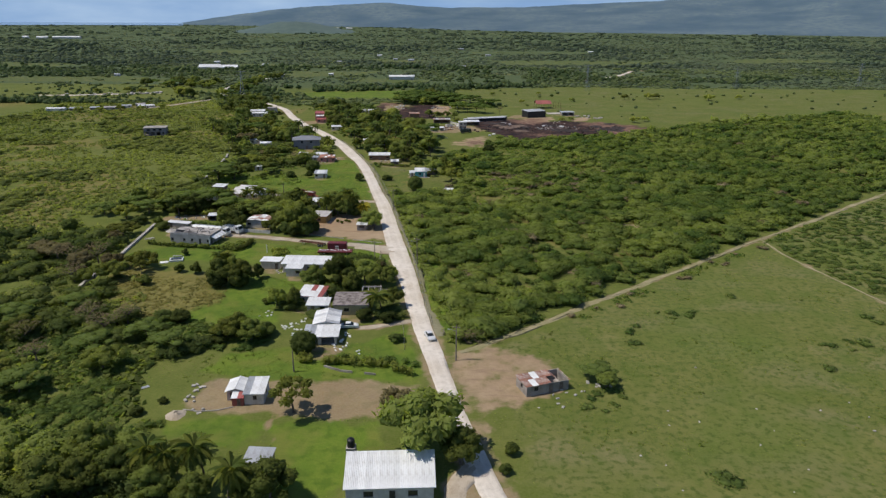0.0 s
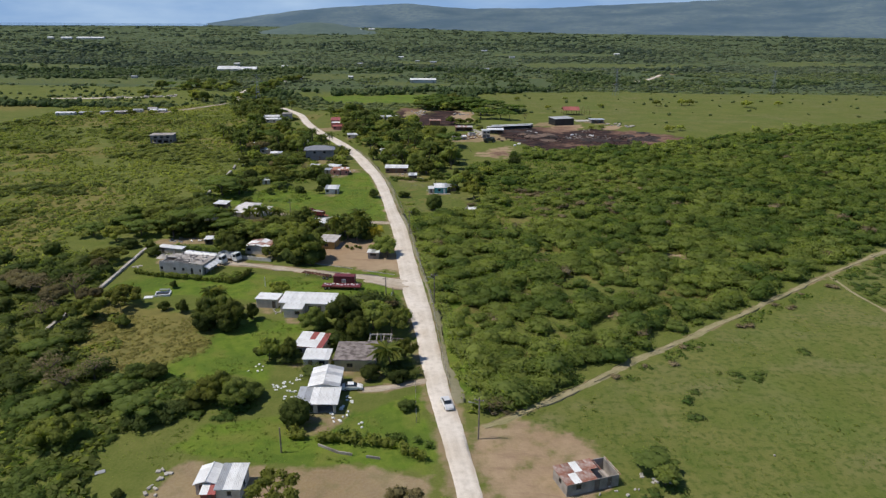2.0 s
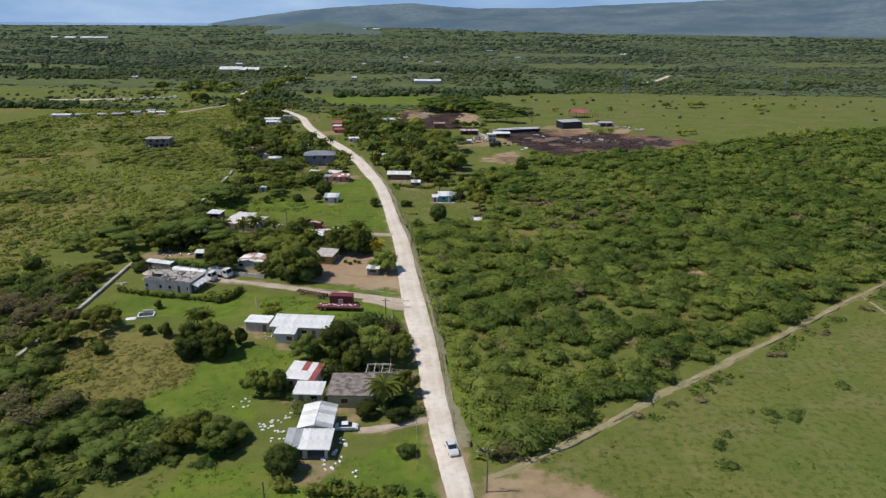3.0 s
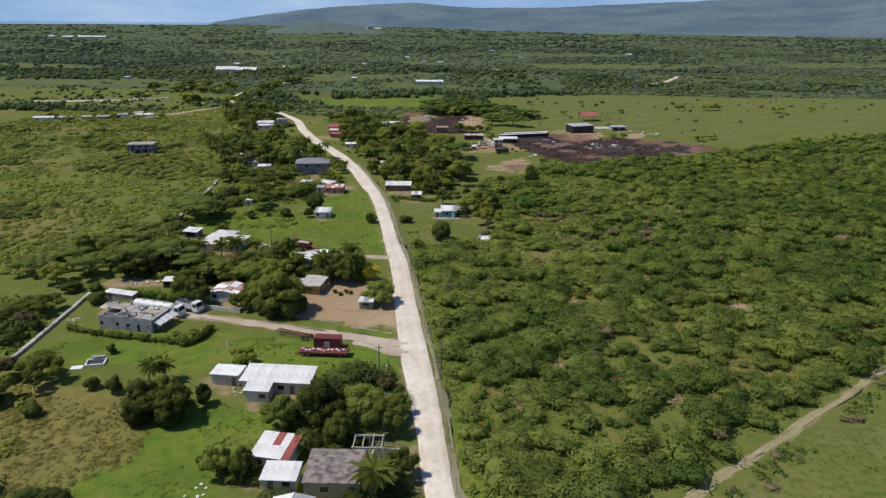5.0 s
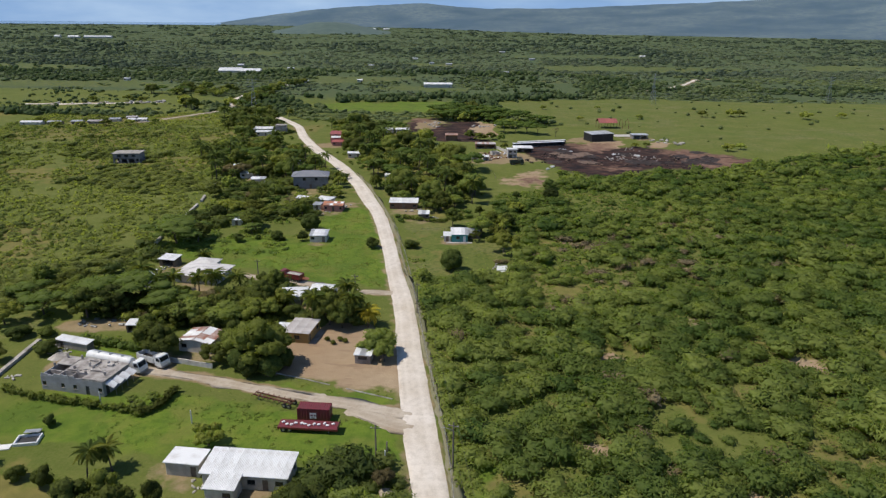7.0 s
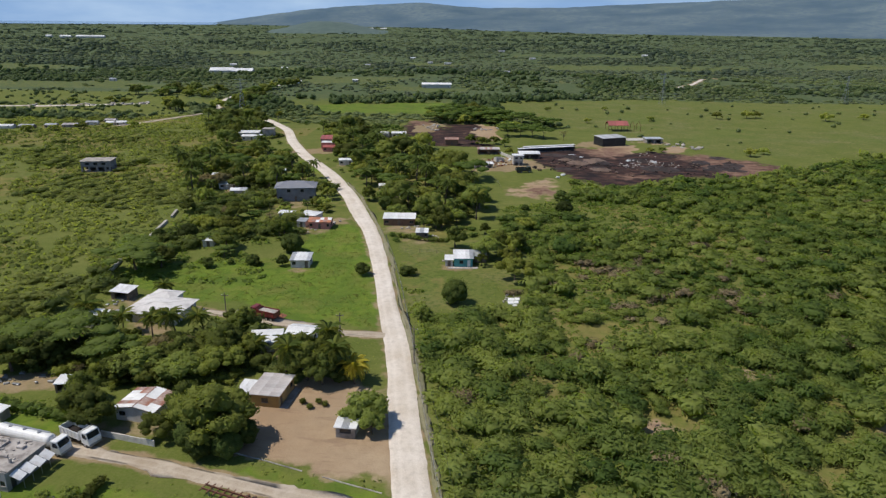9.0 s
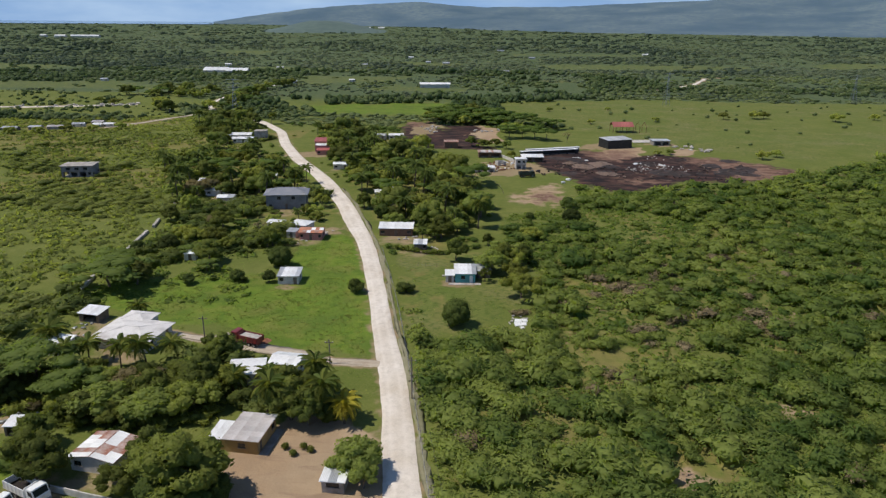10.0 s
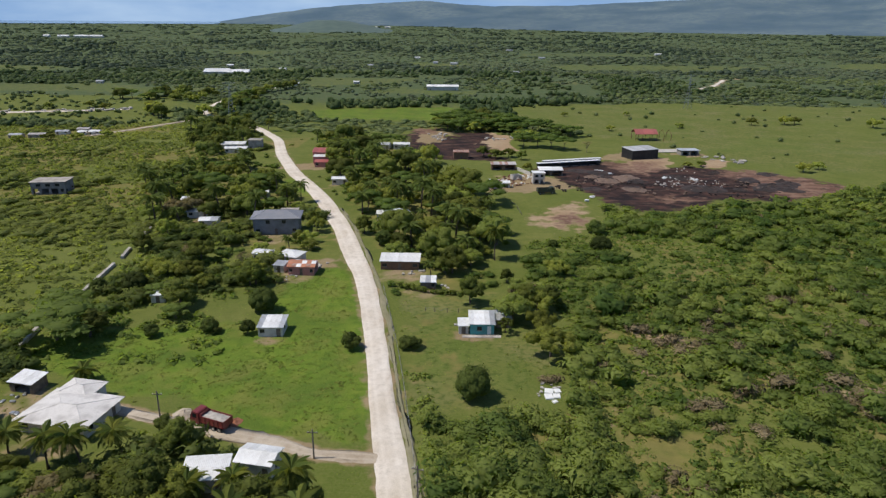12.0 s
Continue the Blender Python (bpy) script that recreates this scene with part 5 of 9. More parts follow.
TREES = {
    "globe": tree_kind("round_bush", "large dark round bush with leaves to the ground", 1100, globe_lobes(18, 3.0, 2.6, 31), 0.18, LEAF_TREE, trunk_shape(1.6, 0.16, 0.02, 31), 0.0),
    "mango": tree_kind("mango_tree", "dense dark green mango tree with a domed crown", 1250, round_lobes(24, 4.0, 0.5, 6.9, 1, 0.76, (0.22, 0.16), 0.62), 0.24, LEAF_TREE, trunk_shape(2.6, 0.26, 0.02, 1), 0.25),
    "broad": tree_kind("shade_tree", "broad green shade tree with an uneven crown", 1100, round_lobes(20, 4.6, 1.0, 4.8, 2, 0.84, (0.16, 0.16)), 0.24, LEAF_TREE, trunk_shape(2.8, 0.22, 0.05, 2), 0.60),
    "brown": tree_kind("brown_tree", "round tree with sparse brownish leaves", 700, round_lobes(12, 3.2, 0.4, 5.0, 22, 0.72, (0.28, 0.18)), 0.22, LEAF_BROWN, trunk_shape(2.4, 0.18, 0.04, 22), 0.4),
    "airy": tree_kind("airy_tree", "slender tree with an open, airy crown", 1200, round_lobes(12, 3.4, 2.2, 4.6, 3, 0.85, (0.15, 0.13)), 0.24, LEAF_TREE, trunk_shape(3.4, 0.16, 0.06, 3, 7, 0.45), 0.4, 1, 0.7),
    "lone": tree_kind("bushy_tree", "compact dark tree with leaves almost to the ground", 700, round_lobes(13, 2.6, -0.5, 4.6, 4, 0.66, (0.34, 0.2)), 0.20, LEAF_TREE, trunk_shape(1.8, 0.16, 0.02, 4), 0.08),
    "flat": tree_kind("flat_topped_tree", "flat-topped thorn tree with layered crown", 900, [(x * 1.15, y * 1.15, z * 0.8 + 1.2, r * 1.1, rz * 0.42) for x, y, z, r, rz in round_lobes(12, 4.2, 2.0, 3.6, 5, 0.88, (0.26, 0.16))], 0.24, LEAF_SCRUB, trunk_shape(2.6, 0.17, 0.05, 5, 7, 0.6), 0.42),
    "bright": tree_kind("almond_tree", "bright yellow-green leafy tree with a full crown", 1300, round_lobes(16, 4.0, 1.0, 5.8, 6, 0.76, (0.24, 0.18)), 0.30, LEAF_SCRUB, trunk_shape(2.6, 0.22, 0.03, 6), 0.9),
    "dead": tree_kind("bare_tree", "grey leafless tree with thin branching twigs", 420, round_lobes(9, 2.6, 1.8, 3.6, 7, 0.8, (0.3, 0.2)), 0.13, LEAF_DRY, trunk_shape(2.4, 0.14, 0.08, 7, 9, 0.75), 0.3, 0),
    "grove_dark": tree_kind("village_tree", "dense dark green tree with a rounded crown", 360, round_lobes(13, 4.0, 0.3, 6.9, 11, 0.74, (0.26, 0.2), 0.60), 0.32, LEAF_TREE, trunk_shape(2.6, 0.26, 0.02, 11, 2), 0.28),
    "grove_green": tree_kind("village_tree", "green tree with an uneven spreading crown", 360, round_lobes(13, 4.4, 0.5, 5.2, 12, 0.80, (0.22, 0.18)), 0.32, LEAF_TREE, trunk_shape(2.6, 0.2, 0.05, 12, 2), 0.66),
    "grove_flat": tree_kind("thorn_tree", "flat-topped thorn tree with layered crown", 280, [(x * 1.15, y * 1.15, z * 0.8 + 1.0, r * 1.1, rz * 0.45) for x, y, z, r, rz in round_lobes(7, 4.2, 2.0, 3.6, 13, 0.85, (0.34, 0.16))], 0.34, LEAF_SCRUB, trunk_shape(2.6, 0.17, 0.05, 13, 3, 0.6), 0.2),
}


def frond_mesh(seed):
    """One feathered frond that arches from the origin along x."""
    rs = random.Random(seed)
    v, f = [], []
    n, length = 26, 3.9

    def spine(u):
        return Vector((length * u * (1 - 0.34 * u), 0, 1.1 * u - 3.1 * u * u))
    for i in range(n):
        p, q = spine(i / n), spine((i + 1) / n)
        k = len(v)
        w = 0.05 * (1 - i / n) + 0.012
        v += [(p.x, -w, p.z), (p.x, w, p.z), (q.x, w, q.z), (q.x, -w, q.z)]
        f.append((k, k + 1, k + 2, k + 3))
        if i > 1:
            for side in (-1, 1):
                l = 0.80 * math.sin(math.pi * min(1, 0.16 + 0.80 * i / n)) * (0.8 + 0.4 * rs.random())
                k = len(v)
                b = p + Vector((0.42 * l, side * l * 0.70, -0.62 * l))
                v += [tuple(p), (p.x + 0.14, side * 0.02, p.z - 0.01), (b.x + 0.06, b.y, b.z - 0.05), (b.x - 0.05, b.y, b.z)]
                f.append((k, k + 1, k + 2, k + 3) if side > 0 else (k + 3, k + 2, k + 1, k))
    return np.array(v), np.array(f)


def palm_kind(name, label, tint, seed, height):
    t = thing(name, pose(0, -400, 0), label, "palm")
    pts = [(0.16 * height * u * u, 0.05 * height * u, height * u - 0.1) for u in (0, 0.2, 0.4, 0.6, 0.8, 1)]
    part("trunk", Shape().tube(pts, [0.26, 0.17, 0.15, 0.14, 0.13, 0.15], 8), BARK, t, smooth=True)
    rs = random.Random(seed)
    meshes = []
    for s in range(3):
        q, f = frond_mesh(seed * 10 + s)
        meshes.append(quads_mesh("frond", q, f, [LEAF_PALM], np.full(len(q), tint + 0.12 * s)))
    for i in range(32):
        up = 58 - 96 * (i / 32) + 14 * rs.random()
        at = Matrix.Translation(pts[-1]) @ pose(0, 0, 0, 0, -up, i * 137.5 + 20 * rs.random()) @ Matrix.Diagonal((*(0.85 + 0.3 * rs.random(),) * 3, 1))
        part("frond", meshes[i % 3], None, t, at=at)
    return t


def grove_palm_kind():
    """A palm of the far groves, its crown in one mesh."""
    t = thing("coconut_palm", pose(0, -400, 0), "coconut palm rising among village trees", "palm")
    part("trunk", Shape().tube([(0, 0, -0.1), (0.3, 0.1, 3.2), (0.9, 0.3, 6.5)], [0.24, 0.16, 0.14], 6), BARK, t, smooth=True)
    q, f = frond_mesh(77)
    pts, faces, k = [], [], 0
    for i in range(16):
        m = Matrix.Translation((0.9, 0.3, 6.5)) @ pose(0, 0, 0, 0, -(48 - 78 * i / 16), i * 137.5)
        pts.append(q @ np.array(m.to_3x3()).T + np.array(m.translation))
        faces.append(f + k)
        k += len(q)
    part("crown", quads_mesh("crown", np.concatenate(pts), np.concatenate(faces), [LEAF_PALM], np.full(k, 0.08)), None, t)
    return t


PALMS = {
    "grove_palm": grove_palm_kind(),
    "coconut": palm_kind("coconut_palm", "coconut palm with long drooping green fronds", 0.06, 1, 6.5),
    "short": palm_kind("young_palm", "young palm with arching fronds near the ground", 0.04, 2, 3.2),
    "yellow": palm_kind("golden_palm", "coconut palm with yellowing golden fronds", 0.85, 3, 3.6),
}


def plant(kind, x, y, scale=1.0, tall=None, group="village trees"):
    src = TREES.get(kind) or PALMS[kind]
    m = Matrix.Translation((x, y, float(rise(x, y)))) @ pose(0, 0, 0, 0, 0, rng.random() * 360) @ Matrix.Diagonal((scale, scale, scale if tall is None else tall, 1))
    return tagged(copy_thing(src, m), group=group)


# ---- houses ----
def pierced_wall(length, h, m, holes, t=0.18):
    """One wall along local x, its outer face at y = 0, pierced by holes (centre, width, z0, z1) with their reveals."""
    xs = sorted({-length / 2, length / 2, *(c + k * w / 2 for c, w, _, _ in holes for k in (-1, 1))})
    zs = sorted({0.0, h, *(z for hole in holes for z in hole[2:])})
    solid = {(i, j): not any(abs((xs[i] + xs[i + 1]) / 2 - c) < w / 2 and z0 < (zs[j] + zs[j + 1]) / 2 < z1 for c, w, z0, z1 in holes)
             for i in range(len(xs) - 1) for j in range(len(zs) - 1)}
    n, v, f = len(zs), [], []
    for y in (0.0, t):
        v += [(x, y, z) for x in xs for z in zs]
    k = len(xs) * n
    at = lambda i, j, side: side * k + i * n + j
    for (i, j), full in solid.items():
        if not full:
            continue
        f += [(at(i, j, 0), at(i + 1, j, 0), at(i + 1, j + 1, 0), at(i, j + 1, 0)), (at(i, j + 1, 1), at(i + 1, j + 1, 1), at(i + 1, j, 1), at(i, j, 1))]
        for di, dj, p, q in ((-1, 0, (i, j + 1), (i, j)), (1, 0, (i + 1, j), (i + 1, j + 1)), (0, -1, (i, j), (i + 1, j)), (0, 1, (i + 1, j + 1), (i, j + 1))):
            if not solid.get((i + di, j + dj), False):
                f.append((at(*p, 1), at(*q, 1), at(*q, 0), at(*p, 0)))
    return Shape().add(v, f, m)


def sheet_mesh(w, d, mat, pitch=0.26):
    """A corrugated sheet, w across the ribs and d down the slope."""
    n = max(2, int(w / pitch)) * 2
    v = []
    for j in range(2):
        v += [(w * i / n, d * j, 0.045 if i % 2 else 0.0) for i in range(n + 1)]
    return Shape().add(v, [(i, i + 1, n + 2 + i, n + 1 + i) for i in range(n)]).mesh("roof_sheet", mat)


def slope(roof, corner, along_eave, up, mats, width=1.3, rows=1, seed=0, missing=()):
    """Lays sheets on a plane: corner and the two edges as vectors. Each is a piece of its own."""
    a, b = Vector(along_eave), Vector(up)
    n = max(1, round(a.length / width))
    w, d = a.length / n, b.length / rows
    x, y = a.normalized(), b.normalized()
    z = x.cross(y)
    turn = Matrix((x, y, z)).transposed().to_4x4()
    rs = random.Random(seed)
    kinds = {}
    for r in range(rows):
        for i in range(n):
            if (r, i) in missing:
                continue
            mat = mats[rs.randrange(len(mats))]
            if mat.name not in kinds:
                kinds[mat.name] = sheet_mesh(w + 0.03, d + 0.08, mat)
            at = Matrix.Translation(Vector(corner) + x * (w * i) + y * (d * r) + z * (0.03 + 0.012 * (r % 2) + 0.01 * rs.random())) @ turn @ pose(0, 0, 0, 0, 0, (rs.random() - 0.5) * 1.2)
            part("roof_sheet", kinds[mat.name], None, roof, at=at)


def add_window(house, side_m, c, w, z0, z1):
    f = Shape()
    e = 0.07
    f.box(c - w / 2, c + w / 2, 0.04, 0.14, z0, z0 + e, side_m).box(c - w / 2, c + w / 2, 0.04, 0.14, z1 - e, z1, side_m)
    f.box(c - w / 2, c - w / 2 + e, 0.04, 0.14, z0 + e, z1 - e, side_m).box(c + w / 2 - e, c + w / 2, 0.04, 0.14, z0 + e, z1 - e, side_m)
    win = part("window", f, DARK, house)
    part("mullion", Shape().box(c - e / 3, c + e / 3, 0.05, 0.082, z0 + e, z1 - e, side_m), DARK, win)
    part("sill", Shape().box(c - w / 2 - 0.08, c + w / 2 + 0.08, -0.08, -0.003, z0 - 0.07, z0 - 0.003, side_m), CONCRETE, win)
    part("pane", Shape().box(c - w / 2 + e, c + w / 2 - e, 0.085, 0.105, z0 + e, z1 - e, side_m), GLASS, win)


def add_door(house, side_m, c, w, z1, mat):
    d = part("door", Shape().box(c - w / 2 + 0.01, c + w / 2 - 0.01, 0.07, 0.12, 0.03, z1 - 0.01, side_m), mat, house)
    part("handle", Shape().box(c + w / 2 - 0.2, c + w / 2 - 0.14, 0.03, 0.07, 1.0, 1.12, side_m), STEEL, d)


def house(label, x, y, rot, w, d, h, wall, roof="shed", sheets=(None,), climb=1.0, over=0.35, front=(), right=(), left=(), back=(), door_mat=None, name="house",
          rows=1, missing=(), category="house", group="village houses", sheet_width=1.3, deckless=False, clear=None):
    """Walls pierced by their doors ('d', centre, width, top), open bays ('o', centre, width, top) and windows ('w', centre, width, sill, top), and a roof of sheets, tiles or a slab.
    roof: shed (low in front), shed_back, shed_left, gable_x, gable_y, hip, flat, none."""
    if h < 3.05:
        h *= 0.9
    t = thing(name, pose(x, y, float(rise(x, y)), 0, 0, rot), label, category, group)
    BUILT.append((x, y, clear or max(w, d) * 0.62 + 0.8))
    sides = ((Matrix.Translation((0, -d / 2, 0)), w, front), (pose(w / 2, 0, 0, 0, 0, 90), d, right), (pose(-w / 2, 0, 0, 0, 0, -90), d, left), (pose(0, d / 2, 0, 0, 0, 180), w, back))
    for i, (m, length, holes) in enumerate(sides):
        cut = [(q[1], q[2], 0.0, min(q[3], h - 0.12)) if q[0] in "do" else (q[1], q[2], q[3], q[4]) for q in holes]
        part("wall", pierced_wall(length if i in (0, 3) else length - 0.366, h, m, cut), wall, t)
        for q in holes:
            if q[0] == "d":
                add_door(t, m, q[1], q[2], min(q[3], h - 0.12), door_mat or TIMBER)
            elif q[0] == "w":
                add_window(t, m, q[1], q[2], q[3], q[4])
    part("floor", Shape().box(-w / 2 + 0.19, w / 2 - 0.19, -d / 2 + 0.19, d / 2 - 0.19, 0.0, 0.12), CONCRETE, t)
    X, Y = w / 2 + over, d / 2 + over
    r = Shape()
    planes = []
    if roof in ("shed", "shed_back", "shed_left"):
        lo, hi = h + 0.02, h + climb
        k = {"shed": (lo, lo, hi, hi), "shed_back": (hi, hi, lo, lo), "shed_left": (lo, hi, hi, lo)}[roof]
        p = [Vector((-X, -Y, k[0])), Vector((X, -Y, k[1])), Vector((X, Y, k[2])), Vector((-X, Y, k[3]))]
        r.add(p + [q + Vector((0, 0, 0.07)) for q in p], [(3, 2, 1, 0), (4, 5, 6, 7), (0, 1, 5, 4), (1, 2, 6, 5), (2, 3, 7, 6), (3, 0, 4, 7)])
        q = [v + Vector((0, 0, 0.07)) for v in p]
        planes = [(q[1], q[2] - q[1], q[0] - q[1])] if roof == "shed_left" else [(q[0], q[1] - q[0], q[3] - q[0])]
        # the walls go up to the roof
        s_ = lambda yy, xx: lo + (hi - lo) * ((yy + Y) / (2 * Y) if roof == "shed" else (Y - yy) / (2 * Y) if roof == "shed_back" else (xx + X) / (2 * X)) - 0.01
        for (ax, ay), (bx, by) in (((-w / 2, -d / 2), (w / 2, -d / 2)), ((w / 2, -d / 2), (w / 2, d / 2)), ((w / 2, d / 2), (-w / 2, d / 2)), ((-w / 2, d / 2), (-w / 2, -d / 2))):
            n_ = Vector((by - ay, ax - bx, 0)).normalized() * -0.17
            a0, b0 = Vector((ax, ay, h)), Vector((bx, by, h))
            a1, b1 = Vector((ax, ay, max(h + 0.001, s_(ay, ax)))), Vector((bx, by, max(h + 0.001, s_(by, bx))))
            if max(a1.z, b1.z) > h + 0.05:
                part("wall_top", Shape().add([a0, b0, b1, a1, a0 + n_, b0 + n_, b1 + n_, a1 + n_], [(0, 1, 2, 3), (5, 4, 7, 6), (3, 2, 6, 7)]), wall, t)
    elif roof in ("gable_x", "gable_y"):
        gx = roof == "gable_x"
        A, B = (X, Y) if gx else (Y, X)
        to = Matrix() if gx else pose(0, 0, 0, 0, 0, 90)
        e, c = h + 0.02, h + climb
        for sgn in (-1, 1):
            p = [to @ Vector(q) for q in ((-A, B * sgn, e), (A, B * sgn, e), (A, 0, c), (-A, 0, c))]
            if sgn > 0:
                p = [p[1], p[0], p[3], p[2]]
            q = [v + Vector((0, 0, 0.07)) for v in p]
            r.add(p + q, [(3, 2, 1, 0), (4, 5, 6, 7), (0, 1, 5, 4), (1, 2, 6, 5), (3, 0, 4, 7)])
            planes.append((q[0], q[1] - q[0], q[3] - q[0]))
        r.tube([to @ Vector((-A, 0, c + 0.12)), to @ Vector((A, 0, c + 0.12))], 0.09, 6)
        L, D = (w, d) if gx else (d, w)
        gab = climb * (D / 2) / B
        for sx in (-1, 1):
            tri = [Vector((sx * L / 2, -D / 2, h)), Vector((sx * L / 2, D / 2, h)), Vector((sx * L / 2, 0, h + gab - 0.02))]
            inn = [v - Vector((sx * 0.17, 0, 0)) for v in tri]
            part("gable", Shape().add([to @ v for v in tri + inn], [(0, 1, 2), (5, 4, 3), (0, 3, 4, 1), (1, 4, 5, 2), (2, 5, 3, 0)]), wall, t)
    elif roof == "hip":
        e, c, k = h + 0.02, h + climb, max(0.0, X - Y) if X > Y else 0
        k2 = max(0.0, Y - X) if Y > X else 0
        p = [(-X, -Y, e), (X, -Y, e), (X, Y, e), (-X, Y, e), (-k, -k2, c), (k, k2, c)]
        q = [(a, b, z + 0.08) for a, b, z in p]
        r.add(p[:4] + q, [(3, 2, 1, 0), (0, 1, 5, 4), (1, 2, 6, 5), (2, 3, 7, 6), (3, 0, 4, 7)])
        b0 = 4
        if X >= Y:
            r.add(q, [(0, 1, 5, 4), (1, 2, 5), (2, 3, 4, 5), (3, 0, 4)])
        else:
            r.add(q, [(0, 1, 4), (1, 2, 5, 4), (2, 3, 5), (3, 0, 4, 5)])
        r.tube([Vector(q[4]), Vector(q[5]) + Vector((0.01, 0.01, 0))], 0.10, 6)
        for i, j in ((0, 4), (1, 5 if X >= Y else 4), (2, 5), (3, 4 if X >= Y else 5)):
            r.tube([q[i], q[j]], 0.08, 5)
    elif roof == "flat":
        r.soft_box(-X, X, -Y, Y, h + 0.004, h + 0.2, 0.03)
    if deckless:
        r = Shape()
        for i in range(5):
            r.box(-X + 2 * X * i / 4.02, -X + 2 * X * i / 4.02 + 0.1, -Y, Y, h + 0.05, h + 0.15)
    if roof != "none":
        top = part("roof", r, sheets[0] or ZINC_SHEET, t)
        for i, (corner, a, b) in enumerate(planes):
            slope(top, corner, a, b, sheets, sheet_width, rows, int(abs(x) * 7 + abs(y)) + i, missing if i == 0 else ())
    return t


def row_of(kinds, w):
    """Spreads openings evenly: a string of w (window), d (door) and spaces."""
    out, n = [], len(kinds)
    for i, k in enumerate(kinds):
        c = -w / 2 + w * (i + 0.5) / n
        if k == "w":
            out.append(("w", c, min(1.3, w / n * 0.6), 0.95, 1.85))
        elif k == "d":
            out.append(("d", c, min(0.95, w / n * 0.6), 1.95))
    return tuple(out)


# the white roadside house with a long sheet roof
house("white house with a long white corrugated roof beside the road", -8.2, 91.4, 3, 13.6, 7.4, 2.9, PLASTER, "shed", (WHITE_SHEET,), 1.15, 0.35,
      front=(("w", -3.3, 1.5, 1.0, 2.0), ("d", 0.4, 0.95, 2.05), ("w", 3.6, 1.5, 1.0, 2.0)), right=row_of("w w", 7), left=row_of("w w", 7), door_mat=DARK, sheet_width=1.1)
house("small grey shed with a zinc roof among trees", -30.4, 96.2, -4, 4.2, 3.4, 2.1, TIMBER, "shed", (ZINC_SHEET,), 0.5, 0.25, front=(("d", 0.8, 0.8, 1.9),), name="shed", category="shed")
# the hut in the bare yard
house("small white hut with a zinc roof in a bare yard", -36.6, 118.4, 3, 3.7, 5.6, 2.5, PLASTER, "shed", (WHITE_SHEET, ZINC_SHEET), 0.5, 0.25, front=(("w", 0.2, 0.7, 1.1, 1.9),), right=row_of(" w ", 5), clear=4)
house("white gabled hut joined to its neighbour in a bare yard", -40.4, 119.2, 3, 3.6, 4.4, 2.2, PLASTER, "gable_y", (WHITE_SHEET,), 0.75, 0.3, front=(("d", -0.8, 0.8, 1.95),), clear=4)
house("tiny red lean-to kitchen against the hut", -39.5, 115.9, 3, 2.2, 1.8, 1.8, RED_SHEET, "shed", (RED_SHEET, WHITE_SHEET), 0.4, 0.15, front=(("d", 0.2, 0.7, 1.7),), name="lean_to", category="lean-to", clear=2)
# the rusting shack across the road
shack = house("abandoned block shack with a rusting half-fallen roof in a meadow", 20.4, 122.8, 20, 9.4, 4.8, 2.4, CONCRETE, "shed", (RUST_SHEET, RUST_SHEET, ZINC_SHEET, RUST_SHEET, WHITE_SHEET), 0.12, 0.15, name="shack", deckless=True,
              front=(("d", 0.7, 0.9, 2.0), ("w", -2.6, 0.9, 1.0, 1.9), ("d", 3.0, 0.8, 2.0)), left=row_of(" w ", 4.5), rows=2, missing=((0, 4), (0, 6), (1, 6), (0, 5), (1, 5)), category="shack", clear=6)
# the white house with the car
house("white house with a ribbed white roof beside a driveway", -27.8, 150.6, 3, 5.8, 7.4, 2.9, PLASTER, "gable_y", (WHITE_SHEET, ZINC_SHEET), 0.8, 0.3, front=(), right=row_of("w d", 7), clear=5.5)
house("low white-roofed front rooms of a house with an open porch", -28.0, 143.8, 2, 7.2, 4.8, 2.3, PLASTER, "shed", (ZINC_SHEET, WHITE_SHEET, WHITE_SHEET), 0.5, 0.5, front=(("o", -2.0, 2.6, 2.1), ("o", 1.6, 3.0, 2.1)), right=(("o", -0.6, 2.6, 2.1),), clear=5)
# the ruined group behind it
house("small house with a patched red and white sheet roof", -34.3, 167.2, -8, 6.4, 6.0, 2.7, PLASTER, "shed", (RED_SHEET, WHITE_SHEET, WHITE_SHEET), 0.6, 0.25, front=row_of("w d", 6), rows=2, clear=5)
house("low annex with a plain white sheet roof", -31.8, 161.0, 0, 5.4, 4.0, 2.4, PLASTER, "shed", (WHITE_SHEET,), 0.4, 0.25, front=row_of("dw", 5), clear=4)
house("old house with a stained flat concrete roof", -23.4, 162.4, 2, 8.6, 8.4, 2.9, plain("pale_yellow_plaster", (0.55, 0.50, 0.27), (0.40, 0.37, 0.24), 0.9, 0, 0.7, 0.008), "flat", (plain("stained_concrete_roof", (0.33, 0.285, 0.265), (0.13, 0.105, 0.095), 0.95, 0, 0.7, 0.03, 0.42, 0.6),), 0, 0.3, front=row_of(" w d", 8.6), right=row_of("wd", 8), clear=6.5)
# the long white house by the container
house("grey-white annex with a flat white roof", -51.4, 192.8, -4, 5.6, 3.8, 2.7, PLASTER, "flat", (WHITE_SHEET,), 0, 0.3, front=row_of("  d", 5.6), clear=4)
house("long white house with a broad white sheet roof", -40.4, 191.2, -2, 13.6, 5.6, 2.9, PLASTER, "shed", (WHITE_SHEET,), 0.5, 0.4, front=row_of("   wdw", 13.6), right=row_of("d w", 5.6), clear=8)
house("square front wing of the white house", -43.2, 186.6, -2, 4.6, 3.2, 2.7, PLASTER, "shed", (WHITE_SHEET,), 0.35, 0.25, front=row_of(" w", 4.6), clear=3.5)
